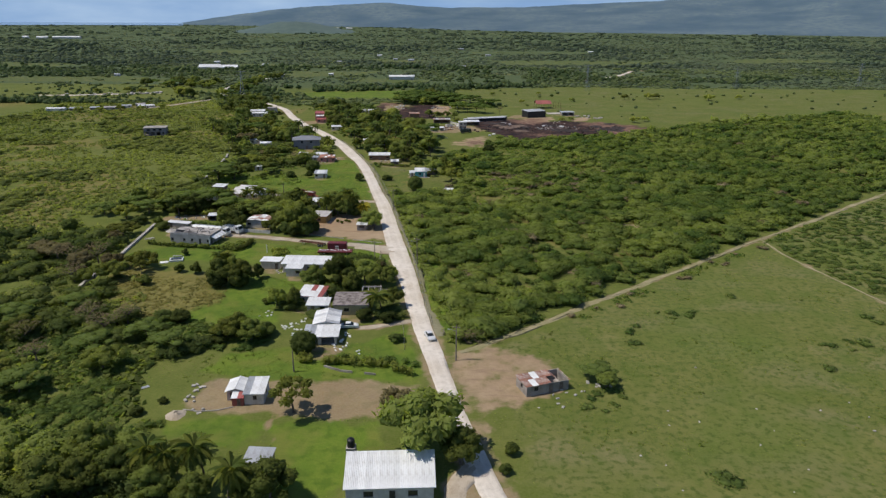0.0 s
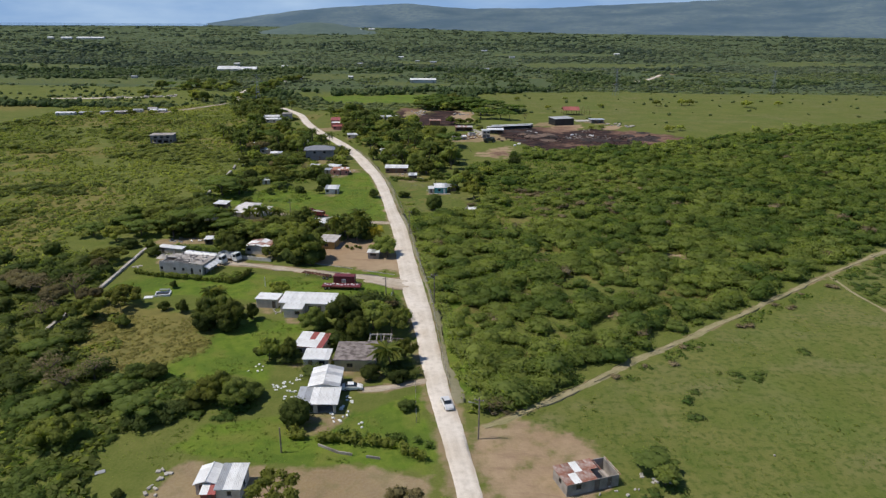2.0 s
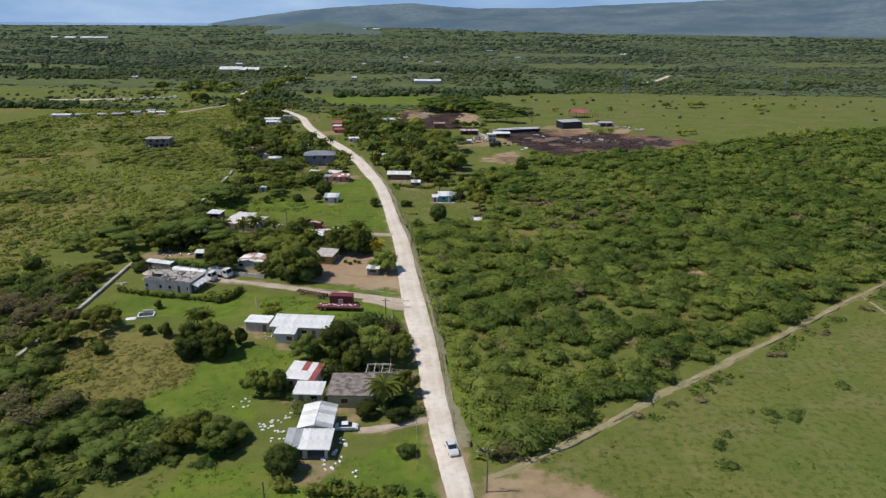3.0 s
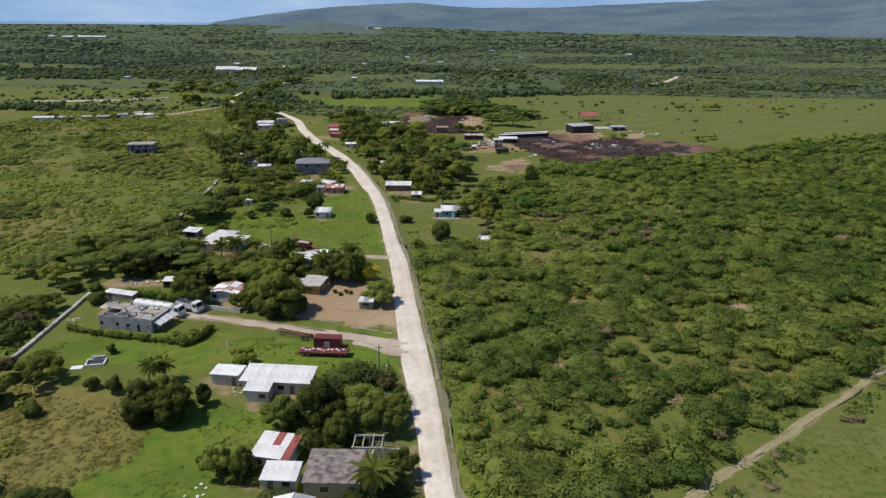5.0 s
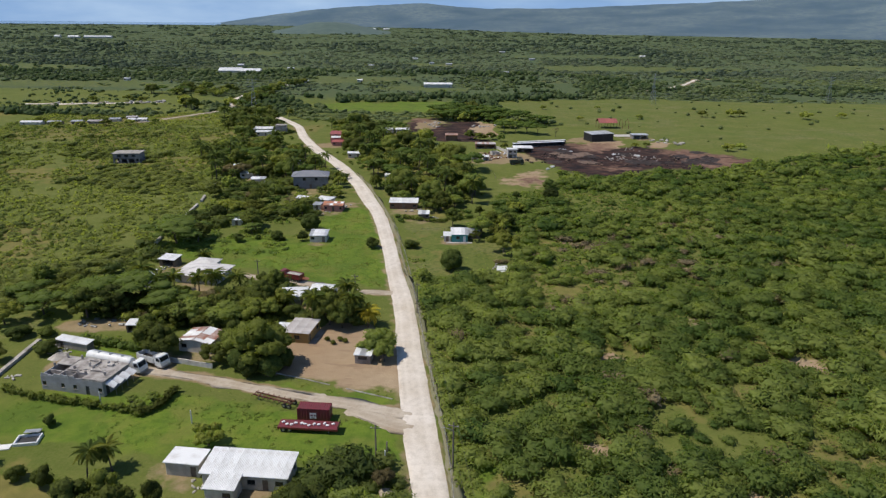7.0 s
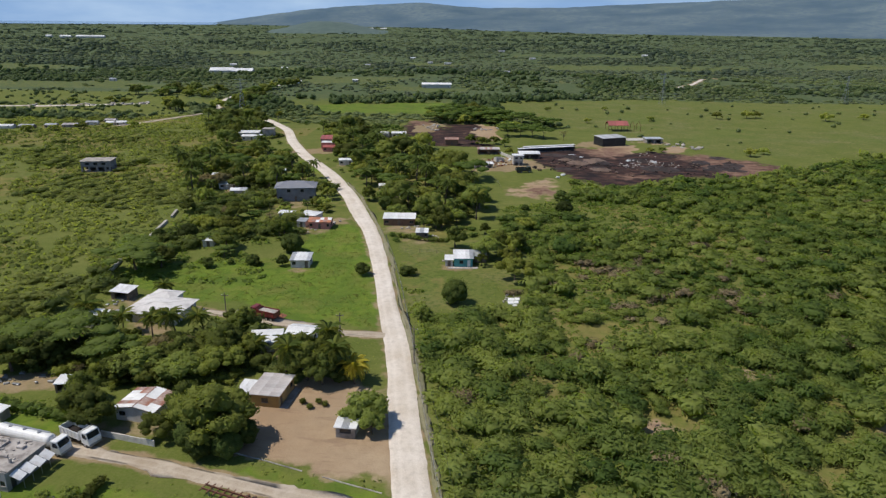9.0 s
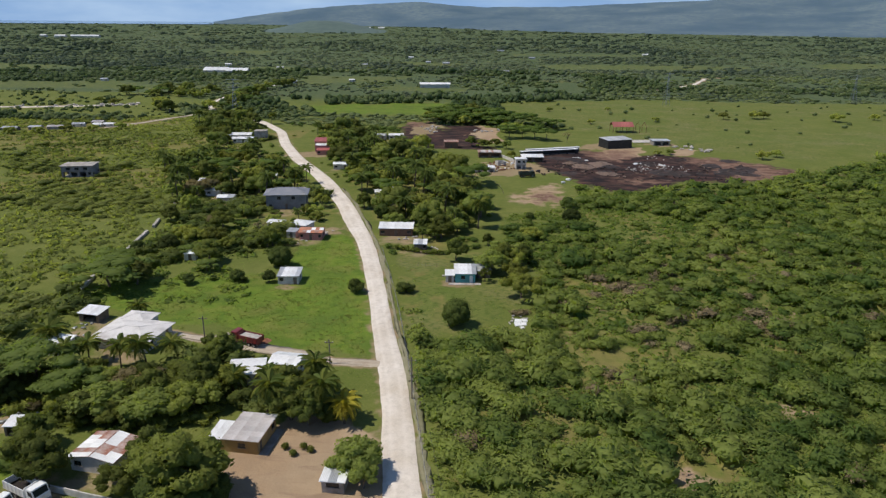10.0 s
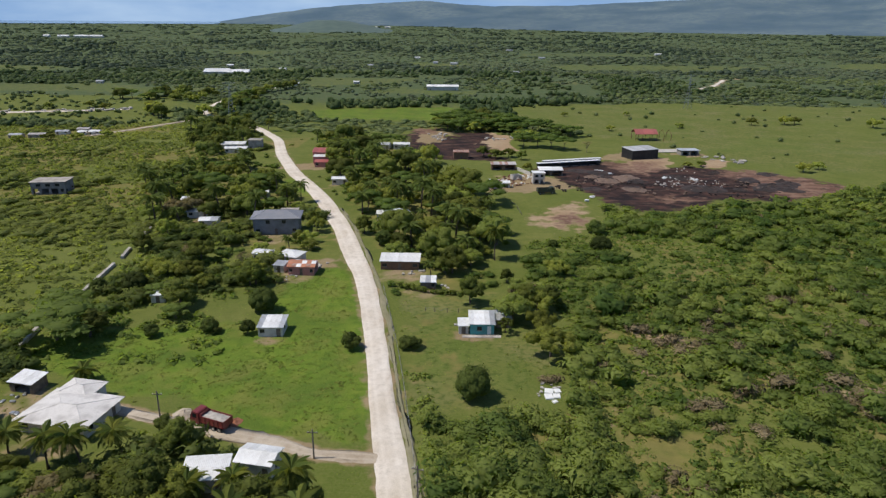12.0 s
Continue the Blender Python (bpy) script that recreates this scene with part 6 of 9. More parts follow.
# the ochre house in the bare yard
house("ochre house with a grey patched sheet roof in a bare yard", -45.2, 243.6, -6, 5.6, 7.6, 2.7, OCHRE, "shed_left", (GREY_SHEET,) * 11 + (RUST_SHEET,) + (GREY_SHEET,) * 5, 0.15, 0.35, front=row_of("w", 5.6), right=row_of("d w", 7.6), rows=3, clear=5.5)
house("low lean-to room with a white roof against the ochre house", -49.7, 242.8, -6, 2.8, 4.4, 2.3, OCHRE, "shed", (WHITE_SHEET,), 0.3, 0.25, front=row_of("d", 2.8), clear=3)
house("small grey roadside stall with a pale sheet roof", -28.8, 232.3, -3, 3.4, 2.8, 2.3, CONCRETE, "shed", (WHITE_SHEET, ZINC_SHEET), 0.25, 0.3, front=(("w", 0, 2.0, 1.0, 1.8),), name="stall", category="stall", clear=3)
house("house with a rusted and whitewashed sheet roof among mango trees", -66.4, 236.6, -9, 7.6, 6.6, 2.7, PLASTER, "gable_y", (RUST_SHEET, WHITE_SHEET, WHITE_SHEET), 0.7, 0.3, front=row_of("w d", 7.6), rows=2, clear=5.5)
house("small open shed with a white sheet roof", -85.4, 243.4, 5, 3.0, 2.8, 2.1, TIMBER, "shed", (WHITE_SHEET,), 0.3, 0.2, front=(("o", 0, 2.2, 1.9),), name="shed", category="shed", clear=2.5)
house("long narrow shed with a white roof along a wall", -94.4, 233.6, -14, 8.6, 2.0, 2.0, CONCRETE, "shed", (WHITE_SHEET,), 0.2, 0.2, front=row_of("d  ", 8), name="shed", category="shed", clear=4)
# along the north lane
house("low house with pale overlapping sheet roofs", -52.4, 263.8, 10, 6.4, 5.2, 2.6, PLASTER, "shed", (WHITE_SHEET,), 0.4, 0.3, front=row_of("w d", 6.4), rows=2, clear=4.5)
house("house with a bright white rounded sheet roof", -45.4, 267.6, -8, 5.8, 4.6, 2.8, PLASTER, "gable_x", (WHITE_SHEET,), 0.75, 0.3, front=row_of("w d", 5.8), right=row_of("w", 4.6), clear=4.5)
house("wide low house with a large whitewashed hipped roof", -82.6, 278.6, -8, 12.6, 9.6, 2.7, PLASTER, "hip", (OLD_WHITE,), 0.9, 0.7, front=row_of("w dw w", 12), right=row_of("w d", 9), clear=9)
house("side wing with a whitewashed hipped roof", -84.6, 285.4, -8, 6.4, 5.2, 2.7, PLASTER, "hip", (OLD_WHITE,), 0.8, 0.5, front=(), right=row_of("w", 5), clear=5)
house("small annex with a pale roof beside palms", -95.8, 272.6, -8, 4.6, 4.4, 2.5, PLASTER, "shed", (WHITE_SHEET,), 0.4, 0.3, front=row_of("w", 4.6), clear=3.5)
house("white-roofed carport beside the lane end", -97.0, 288.8, -10, 5.0, 3.8, 2.3, TIMBER, "shed", (WHITE_SHEET,), 0.4, 0.3, front=(("o", 0.3, 3.4, 2.0),), name="carport", category="carport", clear=4.5)
# round the lush field
house("small white hut with a pale sheet roof in a green field", -58.0, 316.6, 4, 5.4, 5.4, 2.5, PLASTER, "shed", (ZINC_SHEET, WHITE_SHEET), 0.5, 0.3, front=row_of("w d", 5.4), right=row_of("w", 5), clear=4.5)
house("teal house with a pale sheet roof and white trim", -10.9, 321.6, 3, 5.4, 6.2, 2.8, TEAL, "shed", (WHITE_SHEET, ZINC_SHEET), 0.5, 0.3, front=(("w", -0.6, 1.1, 1.0, 2.0), ("d", 1.6, 0.9, 2.05)), right=row_of("w", 6), door_mat=WHITE_PAINT, clear=5)
house("low white porch room on the teal house", -15.0, 320.2, 3, 2.2, 3.4, 2.2, PLASTER, "shed", (WHITE_SHEET,), 0.3, 0.25, front=row_of("d", 2.2), clear=3)
house("grey board shed behind the teal house", -5.9, 324.4, 3, 3.6, 4.6, 2.3, TIMBER, "shed", (ZINC_SHEET,), 0.3, 0.2, front=row_of("d", 3.6), name="shed", category="shed", clear=3)
house("brick-red house with an orange sheet roof", -60.9, 355.0, 1, 7.2, 5.4, 2.7, PINK, "gable_x", (ORANGE_SHEET, ORANGE_SHEET, RUST_SHEET, ORANGE_SHEET, WHITE_SHEET), 0.9, 0.35, front=row_of("w d w", 7.2), right=row_of("w", 5.4), rows=2, clear=5)
house("white-roofed house behind the brick-red house", -66.4, 363.0, -16, 6.4, 5.6, 2.8, PLASTER, "hip", (WHITE_SHEET,), 0.7, 0.3, front=row_of("w d", 6.4), clear=4.5)
house("small pale shed beside the brick-red house", -67.4, 355.4, -6, 3.0, 3.2, 2.3, PLASTER, "shed", (ZINC_SHEET,), 0.3, 0.2, front=row_of("d", 3), name="shed", category="shed", clear=3)
house("little plastered cabin with a white sheet roof", -75.2, 364.4, -12, 4.8, 4.0, 2.5, PLASTER, "gable_x", (WHITE_SHEET,), 0.6, 0.3, front=row_of("wd", 4.8), clear=3.5)
villa = house("two-storey blue-grey house with a slate-blue hipped roof", -79.2, 393.0, 9, 14.6, 8.4, 5.4, BLUE_WALL, "hip", (BLUE_ROOF,), 1.8, 0.9, front=row_of("w d w", 14.6) + (("w", -2.6, 1.3, 3.6, 4.8), ("w", 2.6, 1.3, 3.6, 4.8)), right=row_of("w w", 8.4), clear=9)
house("grey block outbuilding behind the blue-grey house", -79.0, 407.0, 9, 6.0, 5.0, 3.2, CONCRETE, "flat", (CONCRETE,), 0, 0.2, front=row_of("d w", 6), clear=4.5)
house("long brown house with a white sheet roof", -34.3, 361.4, 2, 10.8, 5.4, 2.8, BROWN_WALL, "shed", (WHITE_SHEET,), 0.5, 0.35, front=row_of("w d w", 10.8), right=row_of("w", 5), clear=6.5)
house("small hut with a pale corrugated roof by a hedge", -25.1, 345.9, 2, 3.8, 3.6, 2.4, TIMBER, "shed", (WHITE_SHEET, ZINC_SHEET), 0.4, 0.25, front=row_of("d w", 3.8), name="hut", category="hut", clear=3.2)
house("house with a white hipped roof among trees", -40.5, 405.4, 18, 8.4, 7.6, 3.2, PLASTER, "hip", (WHITE_SHEET,), 2.0, 0.6, front=row_of("w d", 7.6), clear=6)
house("small white annex among trees", -46.6, 409.5, 8, 3.6, 3.6, 2.6, PLASTER, "shed", (WHITE_SHEET,), 0.3, 0.2, front=row_of("w", 3.6), clear=3)
house("white-roofed shed by the road bend", -72.4, 462.4, 5, 6.4, 4.4, 2.7, PLASTER, "gable_x", (WHITE_SHEET,), 0.6, 0.3, front=row_of("w d", 6.4), name="shed", category="shed", clear=4.5)
house("two-storey pink house with a white band and red sheet roof", -90.5, 508.0, 4, 8.2, 7.0, 5.4, PINK, "shed", (RED_SHEET,), 0.9, 0.4, front=row_of("wdw", 8.2), right=row_of("w", 7), clear=6.5)
house("pink front rooms with a white roof band", -89.6, 502.6, 4, 7.2, 3.4, 3.9, PINK, "shed", (WHITE_SHEET,), 0.5, 0.3, front=row_of("d w", 7.2), clear=4)
house("low pink wing with a red sheet roof", -88.2, 497.4, 4, 6.4, 4.6, 2.6, PINK, "shed", (RED_SHEET,), 0.5, 0.3, front=row_of("w d", 6.4), clear=4)
house("long house with a white roof among palms", -147.0, 540.0, 8, 13.0, 5.4, 2.9, PLASTER, "shed", (WHITE_SHEET,), 0.6, 0.4, front=row_of("w d w w", 13), clear=7)
house("white front wing of the long house among palms", -141.0, 528.5, 8, 11.0, 5.0, 2.7, PLASTER, "gable_x", (WHITE_SHEET,), 0.7, 0.4, front=row_of("w d w", 11), clear=7)
house("two-storey grey house behind palms", -134.0, 539.0, 5, 6.6, 6.0, 5.2, CONCRETE, "flat", (CONCRETE,), 0, 0.3, front=row_of("w w", 6.6), clear=5)
house("low white-roofed house among far trees", -56.0, 549.0, 4, 8.5, 5.4, 2.8, PLASTER, "gable_x", (WHITE_SHEET,), 0.7, 0.3, front=row_of("w d", 8.5), clear=6)
house("low grey-roofed house among far trees", -65.4, 547.6, -6, 6.5, 5.4, 2.8, PLASTER, "gable_x", (ZINC_SHEET,), 0.7, 0.3, front=row_of("w d", 6.5), clear=5)
house("small white cabin in thick green scrub", -91.5, 332.0, 8, 3.2, 3.0, 2.2, PLASTER, "shed", (WHITE_SHEET,), 0.3, 0.2, front=row_of("d", 3.2), name="cabin", category="cabin", clear=3)
for hx, hy, hw in ((-104, 397, 6.0), (-112, 408, 7.5), (-98, 436, 5.0), (-122, 424, 5.5)):
    house("low house with a pale roof half hidden in trees", hx, hy, 6, hw, 4.6, 2.5, PLASTER, "gable_x", (WHITE_SHEET, ZINC_SHEET), 0.6, 0.3, front=row_of("w d", hw), clear=5)
# the burnt yard
house("black steel shed with a flat pale roof in the burnt yard", 69.6, 533.8, 24, 15.6, 9.4, 4.8, BLACK_CLAD, "shed", (ZINC_SHEET,), 0.5, 0.2, name="steel_shed", front=(("d", -2, 4.0, 4.0),), door_mat=BLACK_CLAD, category="shed", group="yard buildings", clear=12)
house("low block building beside a concrete apron", 97.5, 546.0, 6, 9.6, 6.4, 2.8, CONCRETE, "flat", (ZINC_SHEET,), 0, 0.5, name="block_building", front=(("o", -2.2, 3.4, 2.5), ("o", 2.2, 3.4, 2.5)), category="building", group="yard buildings", clear=8)
for bx, by, bw in ((30.4, 508.6, 33.0), (32.6, 514.4, 31.0)):
    house("long narrow black shelter with a white roof in the yard", bx, by, 20, bw, 2.0, 2.5, BLACK_CLAD, "flat", (WHITE_SHEET,), 0.4, 0.25, name="shelter", front=tuple(("o", -12.5 + 5 * k, 4.2, 2.0) for k in range(6)), category="shelter", group="yard buildings", clear=8)
house("open shed with a white sheet roof in the burnt yard", 19.6, 488.0, 4, 10.6, 5.4, 3.0, TIMBER, "shed", (WHITE_SHEET,), 0.5, 0.3, name="shed", front=(("o", -2.6, 4.2, 2.4), ("o", 2.6, 4.2, 2.4)), category="shed", group="yard buildings", clear=6)
house("white two-storey block building with dark openings in the burnt yard", 12.8, 471.0, 6, 5.0, 4.2, 4.8, PLASTER, "flat", (WHITE_SHEET,), 0.3, 0.35, name="block_building", front=(("o", -1.0, 1.8, 2.1), ("o", 1.4, 1.4, 2.1), ("w", -1.0, 1.4, 3.1, 4.1), ("w", 1.3, 1.2, 3.1, 4.1)), right=(("w", 0, 1.4, 3.1, 4.1), ("o", 0.2, 1.8, 2.1)), category="building", group="yard buildings", clear=4)
house("low maroon-fronted shed with a white roof edge at the yard gate", -1.6, 499.0, 4, 11.6, 4.6, 2.9, BROWN_WALL, "shed", (GREY_SHEET, RUST_SHEET), 0.35, 0.3, name="shed", front=(("o", -2.8, 4.2, 2.2), ("o", 2.8, 4.2, 2.2)), category="shed", group="yard buildings", clear=7)
house("small roofless white block wall beside the yard gate", 3.6, 478.5, 22, 4.2, 3.4, 2.2, PLASTER, "none", name="ruin", front=(("o", 0, 1.4, 1.6),), category="ruin", group="yard buildings", clear=3)
house("small white and blue workshop at the yard gate", -7.2, 460.0, 3, 3.4, 3.4, 2.8, RAW_BLUE, "flat", (WHITE_SHEET,), 0, 0.2, name="workshop", front=row_of("d", 3.4), category="workshop", group="yard buildings", clear=4)
house("low white lean-to beside the yard workshop", -1.4, 462.4, 3, 3.2, 2.8, 2.2, PLASTER, "shed", (WHITE_SHEET,), 0.4, 0.2, name="lean_to", front=(("o", 0, 1.8, 1.7),), category="lean-to", group="yard buildings", clear=3)
house("little brown brick hut at the yard edge", -22.6, 524.0, 6, 7.4, 5.0, 3.4, BROWN_WALL, "gable_x", (RUST_SHEET,), 0.8, 0.3, name="hut", front=row_of(" d ", 6), category="hut", group="yard buildings", clear=5)
house("lone grey concrete house without plaster in open scrub", -184.6, 437.6, 10, 13.0, 8.4, 4.9, plain("dark_raw_concrete", (0.29, 0.275, 0.275), (0.17, 0.16, 0.16), 0.95, 0, 0.5, 0.02), "flat", (CONCRETE,), 0, 0.5, front=(("o", -4.6, 2.4, 2.4), ("o", -1.2, 2.6, 2.4), ("o", 2.4, 2.6, 2.4), ("w", 5.2, 1.2, 1.0, 2.2), ("w", -3.6, 1.8, 3.2, 4.3), ("w", 0, 1.8, 3.2, 4.3), ("w", 3.6, 1.8, 3.2, 4.3)), left=(("o", 0, 3.0, 2.4),), right=row_of("w w", 8.4), clear=9)
# long sheds far off
for sx, sy, sw, wm, rm in ((-312, 555, 14, PLASTER, WHITE_SHEET), (-297, 557, 9, TIMBER, ZINC_SHEET), (-284, 562, 7, CONCRETE, ZINC_SHEET), (-273, 565, 9, CONCRETE, GREY_SHEET), (-265, 577, 7, PLASTER, ZINC_SHEET), (-252.5, 577, 5, PLASTER, WHITE_SHEET), (-246, 579, 6, PLASTER, WHITE_SHEET), (-258, 588, 7, CONCRETE, GREY_SHEET)):
    house("long low shed with a pale roof in far scrub", sx, sy, 8 + (sx * 7) % 9 - 4, sw, 5, 1.7, wm, "gable_x", (rm,), 0.8, 0.3, front=row_of("d w", sw), name="long_shed", category="shed", group="far sheds", sheet_width=2.6, clear=9)
house("large far warehouse with a bright white roof", -352, 1058, 8, 30, 24, 2.6, PLASTER, "gable_x", (WHITE_SHEET,), 3.4, 0.5, name="warehouse", front=row_of("d  d", 30), category="warehouse", group="far buildings", sheet_width=5, clear=26)
house("large far warehouse with a white gabled roof", -322, 1052, 8, 26, 20, 2.6, PLASTER, "gable_x", (WHITE_SHEET,), 3.0, 0.5, name="warehouse", front=row_of("d  d", 26), category="warehouse", group="far buildings", sheet_width=5, clear=22)
house("very long low white farm shed across far fields", -53, 876, 4, 31, 8, 3.6, PLASTER, "gable_x", (WHITE_SHEET,), 1.6, 0.5, name="farm_shed", front=row_of("d   d", 31), category="shed", group="far buildings", sheet_width=5, clear=16)
for fx, fy, fw in ((-210, 905, 9), (-150, 930, 8), (-285, 1120, 12), (-60, 1280, 14), (-90, 1300, 10), (40, 1700, 18), (-380, 1180, 12), (-180, 1210, 10), (90, 1450, 14), (-420, 900, 9), (-130, 1420, 12), (30, 1100, 9), (330, 1600, 16)):
    house("small far house with a pale roof among trees", fx, fy, fx % 17, fw * 0.75, fw * 0.5, 2.4, PLASTER, "gable_x", (ZINC_SHEET if fw % 4 else WHITE_SHEET,), 1.0, 0.4, front=row_of("w d", fw * 0.75), name="far_house", group="far buildings", sheet_width=3, clear=10)


def beam_frame(x, y, rot):
    """A bare post and beam frame."""
    t = thing("beam_frame", pose(x, y, 0, 0, 0, rot), "bare concrete post and beam frame beside an old house", "frame", "village houses")
    for px in (-2.4, 0, 2.4):
        for py in (-1.8, 1.8):
            part("post", Shape().box(px - 0.14, px + 0.14, py - 0.14, py + 0.14, -0.1, 2.2), RUBBLE, t)
    for py in (-1.8, 1.8):
        part("beam", Shape().box(-2.7, 2.7, py - 0.13, py + 0.13, 2.202, 2.5), RUBBLE, t)
    for px in (-2.4, -0.8, 0.8, 2.4):
        part("joist", Shape().box(px - 0.08, px + 0.08, -2.1, 2.1, 2.504, 2.64), RUBBLE, t)


beam_frame(-19.1, 169.8, 2)


# ---- vehicles ----
def wheel(parent, x, y, z, r, w=0.24, name="wheel"):
    """A wheel whose axle lies along local y."""
    t = part(name, Shape().tube([(x, y - w / 2, z), (x, y - w / 2 + 0.03, z), (x, y + w / 2 - 0.03, z), (x, y + w / 2, z)], [r * 0.92, r, r, r * 0.92], 14), RUBBER, parent, smooth=False)
    part("rim", Shape().tube([(x, y - w / 2 - 0.012, z), (x, y + w / 2 + 0.012, z)], r * 0.55, 12), STEEL, t)


def car(label, m, paint):
    """A small saloon; its nose points along local x."""
    t = thing("car", m, label, "car")
    prof = [(-2.1, 0.35), (-2.14, 0.72), (-2.0, 0.92), (-1.35, 1.0), (1.0, 0.95), (1.85, 0.80), (2.12, 0.62), (2.14, 0.33)]
    s, n = Shape(), len(prof)
    rows = [(-0.84, 0.0), (-0.78, 0.03), (0.78, 0.03), (0.84, 0.0)]
    v = [(px_, yy, pz + (up if pz > 0.5 else 0)) for yy, up in rows for px_, pz in prof]
    f = [(r * n + i, r * n + i + 1, (r + 1) * n + i + 1, (r + 1) * n + i) for r in range(3) for i in range(n - 1)]
    f += [(r * n + n - 1, r * n, (r + 1) * n, (r + 1) * n + n - 1) for r in range(3)] + [tuple(range(n - 1, -1, -1)), tuple(range(3 * n, 4 * n))]
    s.add(v, f)
    part("body", s, paint, t)
    g = [(-1.45, -0.72, 1.0), (-0.80, -0.58, 1.40), (0.30, -0.58, 1.42), (1.05, -0.72, 0.98)]
    k = [(a, -b, c) for a, b, c in g]
    part("window", Shape().add(g + k, [(0, 3, 2, 1), (4, 5, 6, 7), (0, 1, 5, 4), (2, 3, 7, 6), (0, 4, 7, 3)]), GLASS, t, "dark tinted glass")
    part("roof", Shape().soft_box(-0.86, 0.36, -0.60, 0.60, 1.385, 1.47, 0.03), paint, t)
    for x in (-1.3, 1.32):
        for y in (-0.74, 0.74):
            wheel(t, x, y, 0.31, 0.31, 0.2)
    for y in (-0.58, 0.58):
        part("headlight", Shape().soft_box(2.05, 2.16, y - 0.16, y + 0.16, 0.58, 0.72, 0.02), WHITE_PAINT, t)
        part("tail_light", Shape().soft_box(-2.17, -2.08, y - 0.16, y + 0.16, 0.68, 0.82, 0.02), RED_PAINT, t)
    part("bumper", Shape().soft_box(2.08, 2.2, -0.8, 0.8, 0.34, 0.52, 0.03), paint, t)
    part("bumper", Shape().soft_box(-2.22, -2.1, -0.8, 0.8, 0.34, 0.52, 0.03), paint, t)
    return t


def truck_cab(t, paint, x=0.0):
    """A flat-fronted cab whose front stands at local x + 1.9."""
    s = Shape()
    side = [(x, 0.75), (x, 2.75), (x + 0.25, 2.9), (x + 1.4, 2.9), (x + 1.75, 1.75), (x + 1.9, 1.6), (x + 1.9, 0.6)]
    n = len(side)
    s.add([(a, -1.2, b) for a, b in side] + [(a, 1.2, b) for a, b in side], [tuple(range(n)), tuple(range(2 * n - 1, n - 1, -1))] + [(i, n + i, n + (i + 1) % n, (i + 1) % n) for i in range(n)])
    cab = part("cab", s, paint, t)
    part("windscreen", Shape().add([(x + 1.46, -1.05, 2.74), (x + 1.46, 1.05, 2.74), (x + 1.77, 1.05, 1.8), (x + 1.77, -1.05, 1.8), (x + 1.40, -1.05, 2.72), (x + 1.40, 1.05, 2.72), (x + 1.70, 1.05, 1.8), (x + 1.70, -1.05, 1.8)],
                                   [(0, 3, 2, 1), (4, 5, 6, 7), (0, 1, 5, 4), (2, 3, 7, 6), (1, 2, 6, 5), (3, 0, 4, 7)]), GLASS, cab)
    for y in (-1.215, 1.185):
        part("side_window", Shape().box(x + 0.45, x + 1.3, y, y + 0.03, 1.8, 2.6), GLASS, cab)
    part("bumper", Shape().soft_box(x + 1.85, x + 2.05, -1.2, 1.2, 0.45, 0.8, 0.04), STEEL, t)
    for y in (-0.85, 0.85):
        part("headlight", Shape().soft_box(x + 1.86, x + 1.95, y - 0.2, y + 0.2, 0.95, 1.2, 0.03), WHITE_PAINT, t)
        part("mirror", Shape().soft_box(x + 1.5, x + 1.6, y * 1.6 - 0.1, y * 1.6 + 0.1, 1.9, 2.4, 0.02), DARK, t)


def dump_truck(label, m, paint, load=None, body_paint=None):
    t = thing("dump_truck", m, label, "truck")
    body_paint = body_paint or paint
    part("chassis", Shape().box(-4.2, 2.6, -0.45, 0.45, 0.55, 0.9), RUST_STEEL, t)
    truck_cab(t, paint, 0.9)
    b = Shape().box(-4.4, 0.55, -1.2, 1.2, 1.1, 1.25)
    b.box(-4.4, 0.55, -1.25, -1.17, 1.1, 2.45).box(-4.4, 0.55, 1.17, 1.25, 1.1, 2.45).box(0.47, 0.55, -1.17, 1.17, 1.25, 2.75).box(-4.48, -4.4, -1.25, 1.25, 1.1, 2.4)
    for i in range(6):
        for y in (-1.32, 1.25):
            b.box(-4.3 + i * 0.93, -4.18 + i * 0.93, y, y + 0.07, 1.1, 2.45)
    bed = part("tipper_body", b, body_paint, t)
    if load:
        rs = random.Random(4)
        v, f, nx, ny = [], [], 11, 6
        for i in range(nx):
            for j in range(ny):
                u, w = i / (nx - 1), j / (ny - 1)
                v.append((-4.35 + 4.8 * u, -1.14 + 2.28 * w, 2.1 + 0.5 * math.sin(math.pi * u) * math.sin(math.pi * w) + 0.12 * rs.random()))
        f = [(i * ny + j, (i + 1) * ny + j, (i + 1) * ny + j + 1, i * ny + j + 1) for i in range(nx - 1) for j in range(ny - 1)]
        part("load", Shape().add(v, f), load, bed, "heaped grey gravel")
    else:
        part("bed_floor", Shape().box(-4.38, 0.45, -1.16, 1.16, 1.26, 1.30), CHAR, bed)
    for x in (-3.4, -2.1, 1.7):
        for y in (-1.02, 1.02):
            wheel(t, x, y, 0.5, 0.5, 0.34)
    return t


